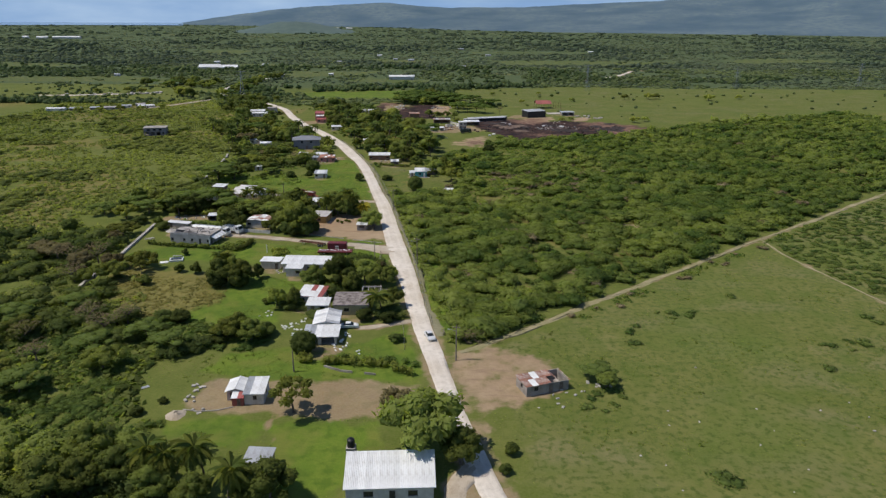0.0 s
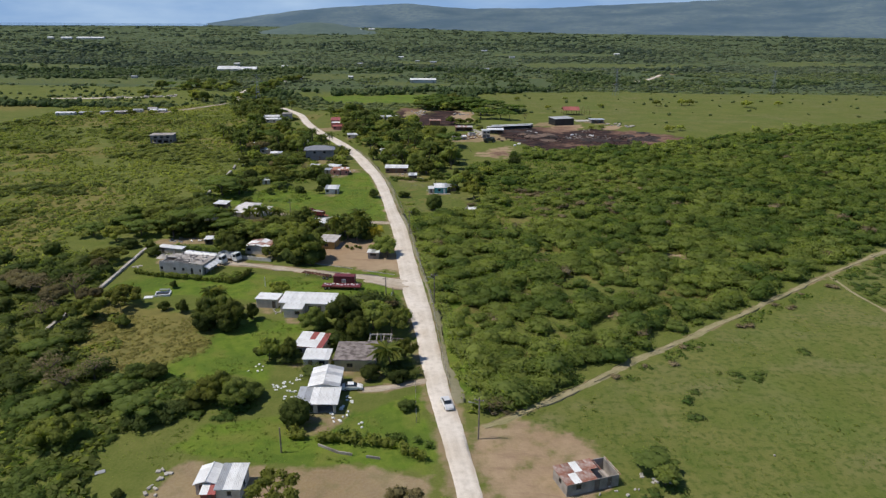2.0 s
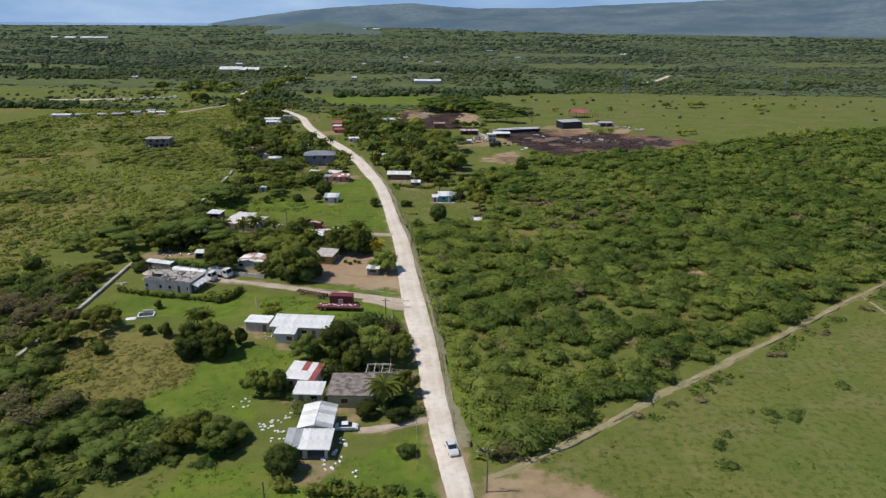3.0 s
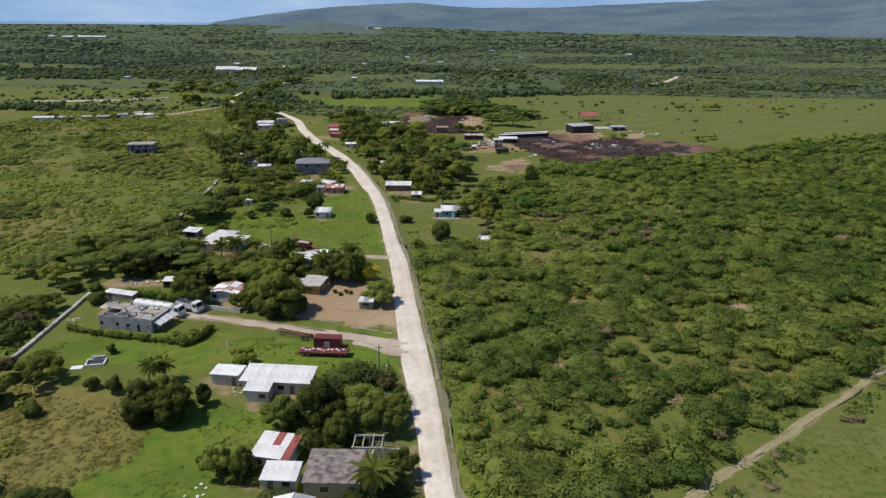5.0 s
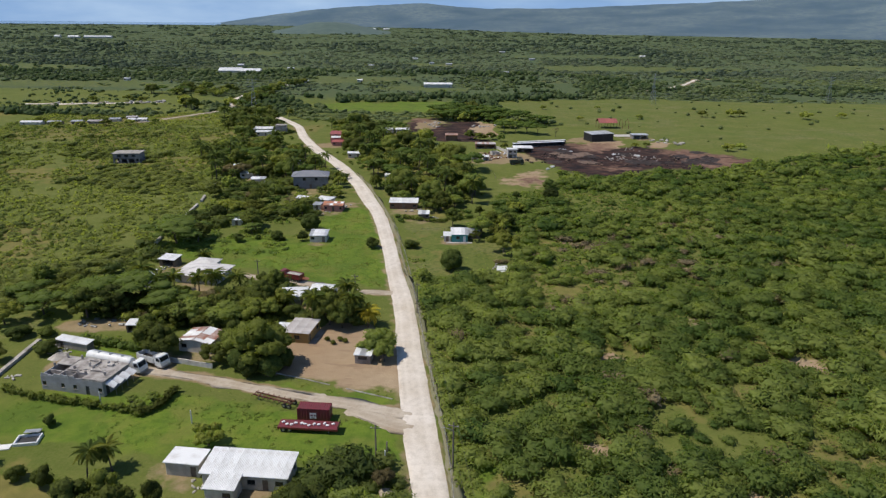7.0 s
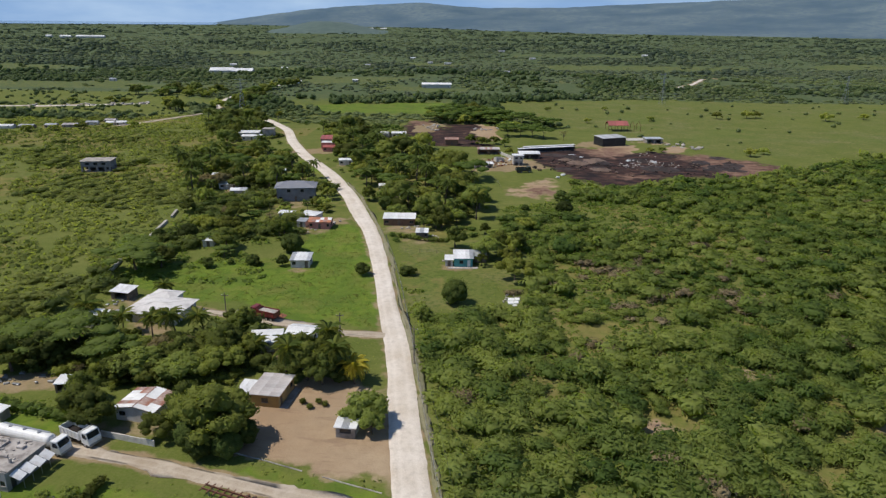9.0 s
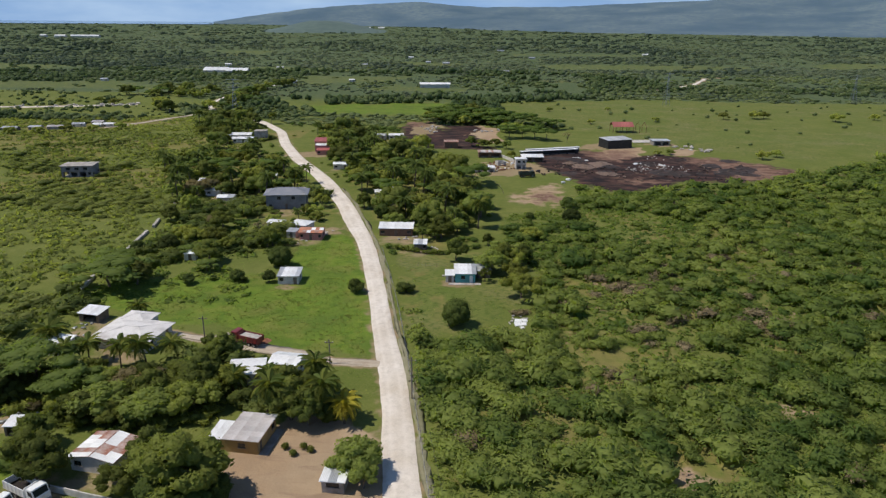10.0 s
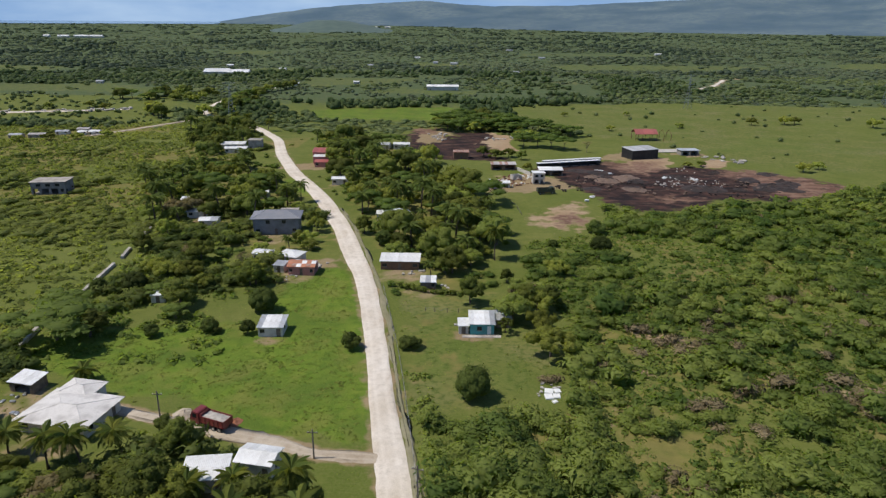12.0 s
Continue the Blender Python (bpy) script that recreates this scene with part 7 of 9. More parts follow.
def tank_truck(label, m):
    t = thing("tank_truck", m, label, "truck")
    truck_cab(t, WHITE_PAINT, 6.2)
    part("chassis", Shape().box(-5.8, 7.4, -0.45, 0.45, 0.6, 0.95), DARK, t)
    pts = [(-5.9, 0, 2.05), (-5.75, 0, 2.05), (-5.4, 0, 2.05), (5.0, 0, 2.05), (5.35, 0, 2.05), (5.5, 0, 2.05)]
    tank = part("tank", Shape().tube(pts, [0.75, 1.02, 1.14, 1.14, 1.02, 0.75], 20), WHITE_PAINT, t, smooth=False)
    for x in (-3, 0, 3):
        part("hatch", Shape().tube([(x, 0, 3.15), (x, 0, 3.32)], 0.32, 12), STEEL, tank)
    part("catwalk", Shape().box(-5, 4.8, 0.25, 0.6, 3.2, 3.24), STEEL, tank)
    for x in (-4.8, -3.6, 5.0, 7.2):
        for y in (-1.0, 1.0):
            wheel(t, x, y, 0.5, 0.5, 0.32)
    return t


def flatbed(label, m):
    t = thing("flatbed_trailer", m, label, "trailer")
    part("deck", Shape().soft_box(-5.6, 5.4, -1.25, 1.25, 1.0, 1.18, 0.03), MAROON, t)
    part("frame", Shape().box(-5.4, 5.2, -0.55, -0.4, 0.6, 1.0).box(-5.4, 5.2, 0.4, 0.55, 0.6, 1.0).box(-5.5, -5.3, -1.2, 1.2, 0.55, 0.99), RED_PAINT, t)
    rail = Shape().box(-5.6, 5.4, -1.30, -1.252, 0.78, 1.12)
    part("side_rail", rail, RED_PAINT, t)
    for x in (-4.6, -3.5):
        for y in (-1.0, 1.0):
            wheel(t, x, y, 0.48, 0.48, 0.34)
    for x in (3.6,):
        for y in (-0.7, 0.7):
            part("landing_leg", Shape().box(x - 0.08, x + 0.08, y - 0.08, y + 0.08, 0.0, 1.0), STEEL, t)
    part("headboard", Shape().box(5.3, 5.4, -1.2, 1.2, 1.18, 1.75), RUST_STEEL, t)
    return t


def container(label, m, length=6.06):
    """A corrugated steel box with doors, corner posts and a plain white mark."""
    t = thing("shipping_container", m, label, "container")
    L, W_, H = length / 2, 1.22, 2.59
    s = Shape()
    n = 44
    for y, k in ((-W_ + 0.06, 1), (W_ - 0.06, -1)):
        v = []
        for i in range(n + 1):
            x = -L + 0.1 + (2 * L - 0.2) * i / n
            o = 0.045 * (1 if i % 4 in (1, 2) else 0)
            v += [(x, y - k * o, 0.16), (x, y - k * o, H - 0.12)]
        s.add(v, [(2 * i, 2 * i + 2, 2 * i + 3, 2 * i + 1) if k > 0 else (2 * i + 1, 2 * i + 3, 2 * i + 2, 2 * i) for i in range(n)])
    s.box(-L + 0.05, L - 0.05, -W_ + 0.12, W_ - 0.12, 0.14, H - 0.08)
    part("body", s, MAROON, t)
    r = Shape()
    steps = [(-L + 0.1 + (i + j) * (2 * L - 0.2) / 14, z) for i in range(14) for j, z in ((0, H - 0.075), (0.15, H - 0.02), (0.55, H - 0.02), (0.7, H - 0.075))]
    r.add([(x, y, z) for x, z in steps for y in (-W_ + 0.08, W_ - 0.08)], [(2 * i, 2 * i + 2, 2 * i + 3, 2 * i + 1) for i in range(len(steps) - 1)])
    part("roof", r, MAROON, t)
    for x in (-L, L - 0.12):
        for y in (-W_, W_ - 0.12):
            part("corner_post", Shape().box(x, x + 0.12, y, y + 0.12, 0, H), MAROON, t)
    f = Shape()
    for y in (-W_, W_ - 0.1):
        f.box(-L + 0.12, L - 0.12, y, y + 0.1, 0, 0.16).box(-L + 0.12, L - 0.12, y, y + 0.1, H - 0.12, H)
    part("rails", f, MAROON, t)
    for y in (-0.57, 0.57):
        d = part("door", Shape().box(L - 0.04, L + 0.01, y - 0.54, y + 0.54, 0.16, H - 0.12), MAROON, t)
        part("lock_bar", Shape().tube([(L + 0.04, y + 0.2, 0.2), (L + 0.04, y + 0.2, H - 0.2)], 0.02, 6), STEEL, d)
    part("mark", Shape().box(-0.65, 0.55, -W_ - 0.012, -W_ - 0.004, 0.55, 1.75), WHITE_PAINT, t, "worn white painted square")
    part("mark", Shape().box(-0.55, -0.02, -W_ - 0.018, -W_ - 0.0125, 1.05, 1.4).box(0.12, 0.45, -W_ - 0.018, -W_ - 0.0125, 1.05, 1.4).box(-0.4, 0.35, -W_ - 0.018, -W_ - 0.0125, 0.65, 0.8), MAROON, t, "faded maroon bars on the white square")
    return t


def bare_chassis(label, m):
    t = thing("trailer_chassis", m, label, "trailer")
    for y in (-0.45, 0.45):
        part("beam", Shape().box(-4.5, 4.5, y - 0.07, y + 0.07, 0.85, 1.15), RUST_STEEL, t)
    for i in range(8):
        part("crossbar", Shape().box(-4.4 + i * 1.24, -4.25 + i * 1.24, -1.15, 1.15, 0.98, 1.08), RUST_STEEL, t)
    for x in (3.0, 4.1):
        for y in (-0.95, 0.95):
            wheel(t, x, y, 0.48, 0.48, 0.32)
    part("landing_leg", Shape().box(-3.2, -3.05, -0.6, -0.45, 0, 0.9), STEEL, t)
    part("landing_leg", Shape().box(-3.2, -3.05, 0.45, 0.6, 0, 0.9), STEEL, t)
    return t


def on(x, y, rz, z=0.0):
    return pose(x, y, z, 0, 0, rz)


car("silver saloon car standing on the pale road", on(-3.0, 145.0, -73, 0.13), SILVER)
car("white saloon car parked beside the white house", on(-22.6, 150.6, 6), WHITE_PAINT)
container("maroon shipping container set down behind a flatbed trailer", on(-34.2, 209.4, -1))
flatbed("maroon flatbed trailer with pale sacks on its deck", on(-34.2, 205.4, -1))
rs = random.Random(11)
for i in range(12):
    bx = -39.2 + i * 0.82 + 0.3 * rs.random()
    single("cement_sack", Shape().soft_box(-0.3, 0.3, -0.22, 0.22, 0, 0.2 + 0.12 * rs.random(), 0.07), WHITE_PAINT, pose(bx, 205.2 + 0.9 * (rs.random() - 0.4), 1.184, 0, 0, rs.random() * 90), "pale sack lying on the flatbed trailer", "sack", "sacks on the trailer")
bare_chassis("rusty empty container chassis parked beside the lane", on(-43.4, 214.2, -19))
dump_truck("red dump truck loaded with gravel beside the lane", on(-58.2, 278.9, 160), RED_PAINT, RUBBLE, RED_PAINT)
dump_truck("white dump truck with an empty tipper body", on(-72.6, 227.0, -24), WHITE_PAINT)
dump_truck("dark green truck standing at the edge of the burnt yard", on(15.4, 452.2, 12), plain("dark_green_paint", (0.05, 0.07, 0.05), (0.08, 0.07, 0.05), 0.6))
tank_truck("white tank truck parked along the compound wall", on(-81.4, 225.3, -14))


# ---- the unfinished compound house ----
def unfinished_house(x, y, rot):
    t = thing("unfinished_house", pose(x, y, 0, 0, 0, rot), "unfinished pale grey-blue block house with raw roof slab and broken parapet", "house", "village houses")
    w, d, h = 14.0, 8.0, 3.1
    for m, length, holes in ((Matrix.Translation((0, -d / 2, 0)), w, row_of("w  w w d w", w)), (pose(w / 2, 0, 0, 0, 0, 90), d - 0.366, row_of("d w", d)), (pose(-w / 2, 0, 0, 0, 0, -90), d - 0.366, row_of("w", d)), (pose(0, d / 2, 0, 0, 0, 180), w, ())):
        part("wall", pierced_wall(length, h, m, [(q[1], q[2], 0.0, q[3]) if q[0] == "d" else (q[1], q[2], q[3], q[4]) for q in holes]), RAW_BLUE, t)
        for q in holes:
            if q[0] == "w":
                add_window(t, m, *q[1:])
            else:
                add_door(t, m, q[1], q[2], q[3], DARK)
    part("floor", Shape().box(-w / 2 + 0.19, w / 2 - 0.19, -d / 2 + 0.19, d / 2 - 0.19, 0, 0.12), RAW_BLOCK, t)
    part("roof_slab", Shape().soft_box(-w / 2 + 3.6, w / 2 + 0.2, -1.6, d / 2 + 0.2, h + 0.004, h + 0.2, 0.03).soft_box(2.1, w / 2 + 0.2, -d / 2 + 0.5, -1.604, h + 0.004, h + 0.2, 0.03).soft_box(-w / 2 - 0.1, -w / 2 + 3.4, 0.6, d / 2 + 0.1, h + 0.004, h + 0.22, 0.03), RAW_BLOCK, t, "stained raw concrete slab")
    for ax, bx, ay, by in ((-w / 2 + 0.2, w / 2 - 0.2, -1.6, -1.45), (-3.6, -3.45, -d / 2 + 0.2, -1.61), (-0.8, -0.65, -d / 2 + 0.2, -1.61), (2.0, 2.15, -d / 2 + 0.2, -1.61), (-3.6, -3.45, -1.44, d / 2 - 0.2)):
        part("inner_wall", Shape().box(ax, bx, ay, by, 0.12, h - 0.004), RAW_BLOCK, t)
    rs = random.Random(8)
    for i in range(34):
        q = 0.12 + 0.22 * rs.random()
        at = pose(-3.0 + 9.8 * rs.random(), -1.3 + 5.2 * rs.random(), h + 0.2, 0, 0, 360 * rs.random())
        part("loose_block", Shape().soft_box(-q, q, -0.6 * q, 0.6 * q, 0, 0.7 * q, 0.02), (RAW_BLOCK, CONCRETE, RUBBLE)[i % 3], t, at=at)
    for i in range(9):
        a, b = -w / 2 + 0.2 + i * 1.55, -w / 2 + 0.2 + i * 1.55 + 1.45
        hh = h + 0.25 + 0.55 * rs.random()
        part("parapet", Shape().box(a, b, -d / 2 + 0.01, -d / 2 + 0.17, h + 0.002, hh), RAW_BLUE if i < 6 else RAW_BLOCK, t)
    for i, (cx, cy) in enumerate(((-6.4, 3.2), (-3.2, 3.4), (-6.4, -0.6), (0.5, 1.0), (3.6, 2.6), (5.8, -1.5), (2.0, -2.2), (-1.6, -0.8))):
        part("column_stub", Shape().box(cx - 0.16, cx + 0.16, cy - 0.16, cy + 0.16, h + 0.2, h + 0.9 + 0.3 * rs.random()), RAW_BLOCK, t)
    for i, (cx, cy, cw, cd) in enumerate(((-1.6, -1.4, 2.4, 0.25), (1.4, 1.6, 0.25, 2.4), (3.4, -0.6, 2.2, 0.25), (4.4, 2.2, 1.2, 0.9), (0.2, 3.0, 2.6, 0.3))):
        part("block_course", Shape().soft_box(cx - cw / 2, cx + cw / 2, cy - cd / 2, cy + cd / 2, h + 0.2, h + 0.62, 0.03), RAW_BLOCK, t)
    for i in range(4):
        part("awning", Shape().box(-0.9, 0.9, -0.8, 0.8, 0, 0.05), WHITE_SHEET, t, "tilted white sheet awning", at=pose(w / 2 + 1.0 + 0.5 * i * 0.3, -2.6 + i * 1.75, 2.35, 8, 26, 6))
        part("awning_post", Shape().tube([(w / 2 + 1.75, -2.6 + i * 1.75, 0), (w / 2 + 1.75, -2.6 + i * 1.75, 2.0)], 0.05, 6), STEEL, t)
    BUILT.append((x, y, 9))


unfinished_house(-83.2, 218.6, -9)


# ---- pavilion, ruin frames ----
def pavilion(x, y, rot):
    t = thing("pavilion", pose(x, y, 0, 0, 0, rot), "open steel pavilion with a red roof over one half", "pavilion", "yard buildings")
    w, d, h, c = 21.0, 9.0, 4.0, 6.2
    for i in range(6):
        px_ = -w / 2 + w * i / 5
        for y_ in (-d / 2, d / 2):
            part("post", Shape().box(px_ - 0.12, px_ + 0.12, y_ - 0.12, y_ + 0.12, 0, h), RUST_STEEL, t)
            part("rafter", Shape().tube([(px_, y_, h), (px_, 0, c)], 0.11, 6), RUST_STEEL, t)
    for sgn in (-1, 1):
        p = [Vector((-w / 2 - 0.3, sgn * (d / 2 + 0.4), h - 0.05)), Vector((2.6, sgn * (d / 2 + 0.4), h - 0.05)), Vector((2.6, 0, c + 0.12)), Vector((-w / 2 - 0.3, 0, c + 0.12))]
        if sgn > 0:
            p = [p[1], p[0], p[3], p[2]]
        q = [v + Vector((0, 0, 0.08)) for v in p]
        roof = part("roof", Shape().add(p + q, [(3, 2, 1, 0), (4, 5, 6, 7), (0, 1, 5, 4), (1, 2, 6, 5), (2, 3, 7, 6), (3, 0, 4, 7)]), RED_SHEET, t)
        slope(roof, q[0], q[1] - q[0], q[3] - q[0], (RED_SHEET,), 2.6, 1, 3)
    BUILT.append((x, y, 13))


pavilion(88.5, 591.5, 4)


def roof_frame(x, y, rot):
    t = thing("roof_frame", pose(x, y, 0, 0, 0, rot), "bare grey timber frame of a fallen roof beside the old house", "ruin")
    for i in range(6):
        part("rafter", Shape().box(-2.6 + i * 1.04, -2.5 + i * 1.04, -2.0, 2.0, 2.5, 2.62), POLE_WOOD, t)
    for y_ in (-1.9, 0, 1.9):
        part("beam", Shape().box(-2.7, 2.8, y_ - 0.06, y_ + 0.06, 2.36, 2.498), POLE_WOOD, t)
    for px_ in (-2.5, 2.6):
        for y_ in (-1.9, 1.9):
            part("post", Shape().box(px_ - 0.08, px_ + 0.08, y_ - 0.08, y_ + 0.08, 0, 2.36), POLE_WOOD, t)
    part("wall", Shape().box(-2.4, 2.5, 1.6, 1.8, 0, 1.6).box(-2.6, -2.42, -1.6, 1.6, 0, 1.1), PLASTER, t)


roof_frame(-15.8, 167.6, -6)


# ---- poles and wires ----
def utility_pole(x, y, h=9.0, arm=True, lamp=False, label="weathered wooden utility pole beside the road", rot=0.0):
    t = thing("utility_pole", pose(x, y, 0, 0, 0, rot), label, "pole", "utility poles")
    part("shaft", Shape().tube([(0, 0, -0.2), (0, 0, h * 0.5), (0, 0, h)], [0.16, 0.135, 0.11], 8), POLE_WOOD, t)
    if arm:
        part("crossarm", Shape().box(-0.9, 0.9, -0.06, 0.06, h - 0.7, h - 0.57), POLE_WOOD, t)
        for u in (-0.75, 0.75):
            part("insulator", Shape().tube([(u, 0, h - 0.57), (u, 0, h - 0.42)], 0.05, 6), WHITE_PAINT, t)
    if lamp:
        part("lamp_arm", Shape().tube([(0, 0, h - 1.6), (-0.8, 0, h - 1.3), (-1.5, 0, h - 1.25)], 0.035, 6), STEEL, t)
        part("lamp_head", Shape().soft_box(-2.0, -1.4, -0.12, 0.12, h - 1.33, h - 1.2, 0.03), STEEL, t)
    return t


POLES = [(3.0, 134.2), (-7.9, 196.3), (-19.6, 258.5)]
for i, (px_, py_) in enumerate(POLES):
    utility_pole(px_, py_, 8.6, True, i < 2, rot=-14)
for a, b in zip(POLES, POLES[1:]):
    for off in (-0.7, 0.7):
        pts = []
        for k in range(9):
            u = k / 8
            pts.append((a[0] + (b[0] - a[0]) * u + off, a[1] + (b[1] - a[1]) * u, 8.05 - 4 * 0.5 * u * (1 - u)))
        single("power_line", Shape().tube(pts, 0.014, 5), DARK, Matrix(), "thin sagging power line between roadside poles", "cable", "power lines")
for px_, py_, hh in ((-20.9, 197.2, 7.0), (-19.0, 197.0, 4.0), (-37.6, 270.8, 5.5), (-67.5, 280.4, 5.5), (-31.5, 128.6, 5.0)):
    utility_pole(px_, py_, hh, hh > 5.2, label="slim wooden pole beside a garden" if hh < 6 else "weathered wooden pole at the lane mouth")
for px_, py_ in ((-56.2, 205.8), (-76.2, 211.0), (-19.2, 196.2)):
    single("white_post", Shape().tube([(0, 0, -0.1), (0, 0, 2.8)], 0.11, 8), WHITE_PAINT, on(px_, py_, 0), "plain white painted post standing in grass", "post", "white posts")


def pylon(x, y, h):
    t = thing("lattice_pylon", pose(x, y, 0, 0, 0, 20), "grey steel lattice pylon far across the plain", "pylon", "pylons")
    for sx in (-1, 1):
        for sy in (-1, 1):
            part("leg", Shape().tube([(sx * 2.2, sy * 2.2, 0), (sx * 0.5, sy * 0.5, h * 0.7), (sx * 0.3, sy * 0.3, h)], 0.10, 5), STEEL, t)
    for i in range(7):
        z0, z1 = h * i / 8, h * (i + 1) / 8
        a, b = 2.2 - 1.7 * min(1, z0 / (h * 0.7)), 2.2 - 1.7 * min(1, z1 / (h * 0.7))
        part("brace", Shape().tube([(-a, -a, z0), (b, -b, z1)], 0.055, 4).tube([(a, -a, z0), (-b, -b, z1)], 0.055, 4).tube([(-a, a, z0), (b, b, z1)], 0.055, 4).tube([(a, a, z0), (-b, b, z1)], 0.055, 4), STEEL, t)
    for z in (0.72, 0.84, 0.96):
        part("arm", Shape().tube([(-4.5, 0, h * z), (4.5, 0, h * z)], 0.13, 5), STEEL, t)


for p in ((153, 748, 27), (478, 806, 27), (-194, 668, 24), (330, 790, 24)):
    pylon(*p)


# ---- walls, fences, hedges ----
def block_wall(points, h, mat, label, name="boundary_wall", thick=0.2, gaps=0):
    t = thing(name, Matrix(), label, "wall")
    for (ax, ay), (bx, by) in zip(points, points[1:]):
        L = math.hypot(bx - ax, by - ay)
        n = max(1, round(L / 3.0))
        m = pose(ax, ay, 0, 0, 0, math.degrees(math.atan2(by - ay, bx - ax)))
        for i in range(n):
            if gaps and (i * 5 + int(abs(ay))) % 7 < gaps:
                continue
            part("wall_panel", Shape().soft_box(L * i / n + 0.02, L * (i + 1) / n - 0.02, -thick / 2, thick / 2, -0.1, h * (0.93 + 0.1 * ((i * 7 + int(abs(ax))) % 5) / 5), 0.025), mat, t, at=m)
    return t


block_wall([(-100.4, 171.6), (-100.9, 181.1), (-101.2, 199), (-102.2, 212), (-103.0, 221.2), (-104.2, 236)], 0.7, RUBBLE, "long low dry-stone boundary wall through rough grass", thick=0.9)
BUILT += [(p.x + 0.3, p.y - 1.0, 2.6) for p in smooth_line([(-100.9, 181), (-101.2, 199), (-102.2, 212), (-104.2, 236)], 2.5)]
block_wall([(4.4, 498.5), (7.6, 492), (10.4, 486)], 1.5, PLASTER, "low white wall slanting through the burnt yard")
block_wall([(-20.6, 216.9), (-27, 219.0), (-34, 221.4), (-41, 223.8), (-47, 225.6)], 0.2, RAW_BLOCK, "low pale kerb wall along the bare yard", "kerb_wall", 0.14, 1)
block_wall([(-74.5, 229.6), (-68.3, 228.2), (-60.2, 226.4)], 1.2, PLASTER, "whitewashed garden wall beside the lane")
block_wall([(-25.5, 130.9), (-21.5, 128.8), (-14, 127.4), (-13.2, 131.5)], 0.5, CONCRETE, "low tumbled block wall round a garden", gaps=2)


def hedge(points, width, h, label, mat=LEAF_TREE, tint=0.35, gaps=0.0):
    """A clipped or wild hedge: leaf sprays on overlapping lumps along a line."""
    lobes = []
    line = smooth_line(points, 0.8)
    for p in line:
        if rng.random() < gaps:
            continue
        k = 0.8 + 0.4 * rng.random()
        lobes.append((p.x + 0.25 * rng.normal(), p.y + 0.25 * rng.normal(), h * 0.5 * k, width * 0.62 * k, h * 0.55 * k))
    q, f, face = crown(26 * len(lobes), lobes, 0.30, 1, 0.8)
    single("hedge", quads_mesh("hedge", q, f, [mat], np.full(len(q), tint), None, face), None, Matrix(), label, "hedge", "hedges")


hedge([(-97.3, 214.2), (-89.2, 212.0), (-81, 210.6), (-74.3, 209.4), (-66.8, 207.8)], 1.3, 1.3, "clipped green hedge round the compound")
hedge([(-66.4, 208.2), (-64.6, 211.0), (-64.0, 217.0)], 1.5, 1.5, "clipped green hedge at the compound drive")
hedge([(-31, 133.5), (-25.5, 132.6), (-18, 131.8), (-12, 130.6), (-6.5, 127.4)], 1.7, 1.6, "untrimmed hedge below the white house", gaps=0.15)
hedge([(-22, 134.5), (-16, 133.4), (-9, 133), (-5.5, 131)], 1.2, 1.2, "low wild hedge beside the garden", LEAF_SCRUB, 0.3, 0.35)
hedge([(-32, 345.5), (-26, 342.4), (-18, 341.2)], 1.4, 1.3, "brown-green hedge before a small hut", LEAF_TREE, 0.2)
hedge([(-94, 236.6), (-86, 234.6), (-79, 233.4)], 2.2, 1.8, "thick shrubs behind the compound", LEAF_SCRUB, 0.3)


def fence(points, step, h, label, wires=3):
    t = thing("fence", Matrix(), label, "fence")
    line = [p for p in smooth_line(points, step)]
    for p in line:
        part("post", Shape().tube([(p.x, p.y, -0.1), (p.x + 0.03, p.y, h)], 0.06, 5), POLE_WOOD, t)
    for k in range(wires):
        z = h * (0.35 + 0.28 * k)
        part("wire", Shape().tube([(p.x, p.y, z) for p in line], 0.012, 3), STEEL, t)


fence([(-2.6, 152), (-6.3, 178), (-9.3, 203), (-14.0, 228), (-19.2, 258), (-23.8, 284), (-29.3, 312), (-37, 345)], 3.2, 1.3, "wire fence on grey posts between road and scrub")
fence([(-8.6, 139.0), (-9.2, 146.0), (-9.8, 153)], 2.5, 1.2, "wire fence on thin posts round a lawn")
fence([(-30.5, 196), (-26, 194.6), (-20.2, 192.4)], 2.4, 1.1, "pale wire fence beside the roadside garden")
fence([(-24.6, 330.6), (-16.5, 330.2), (-12, 331.5)], 2.6, 1.1, "wire fence before the teal house")
fence([(-8, 447), (0, 437), (3, 418)], 4, 1.3, "wire fence at the edge of the yard")


for run in ([(-109.2, 303), (-110.2, 308), (-111.6, 315.1)], [(-113.0, 331), (-113.4, 337.2), (-114.9, 348.0), (-116.0, 356)], [(-116.5, 361.4), (-118.4, 370.0)], [(-120.2, 380), (-121.2, 386.5), (-121.8, 391)]):
    block_wall(run, 0.9, RUBBLE, "low tumbledown dry-stone wall between fields", thick=0.9)
    BUILT += [(p.x + 1.0, p.y - 2.0, 2.6) for p in smooth_line(run, 2.5)]


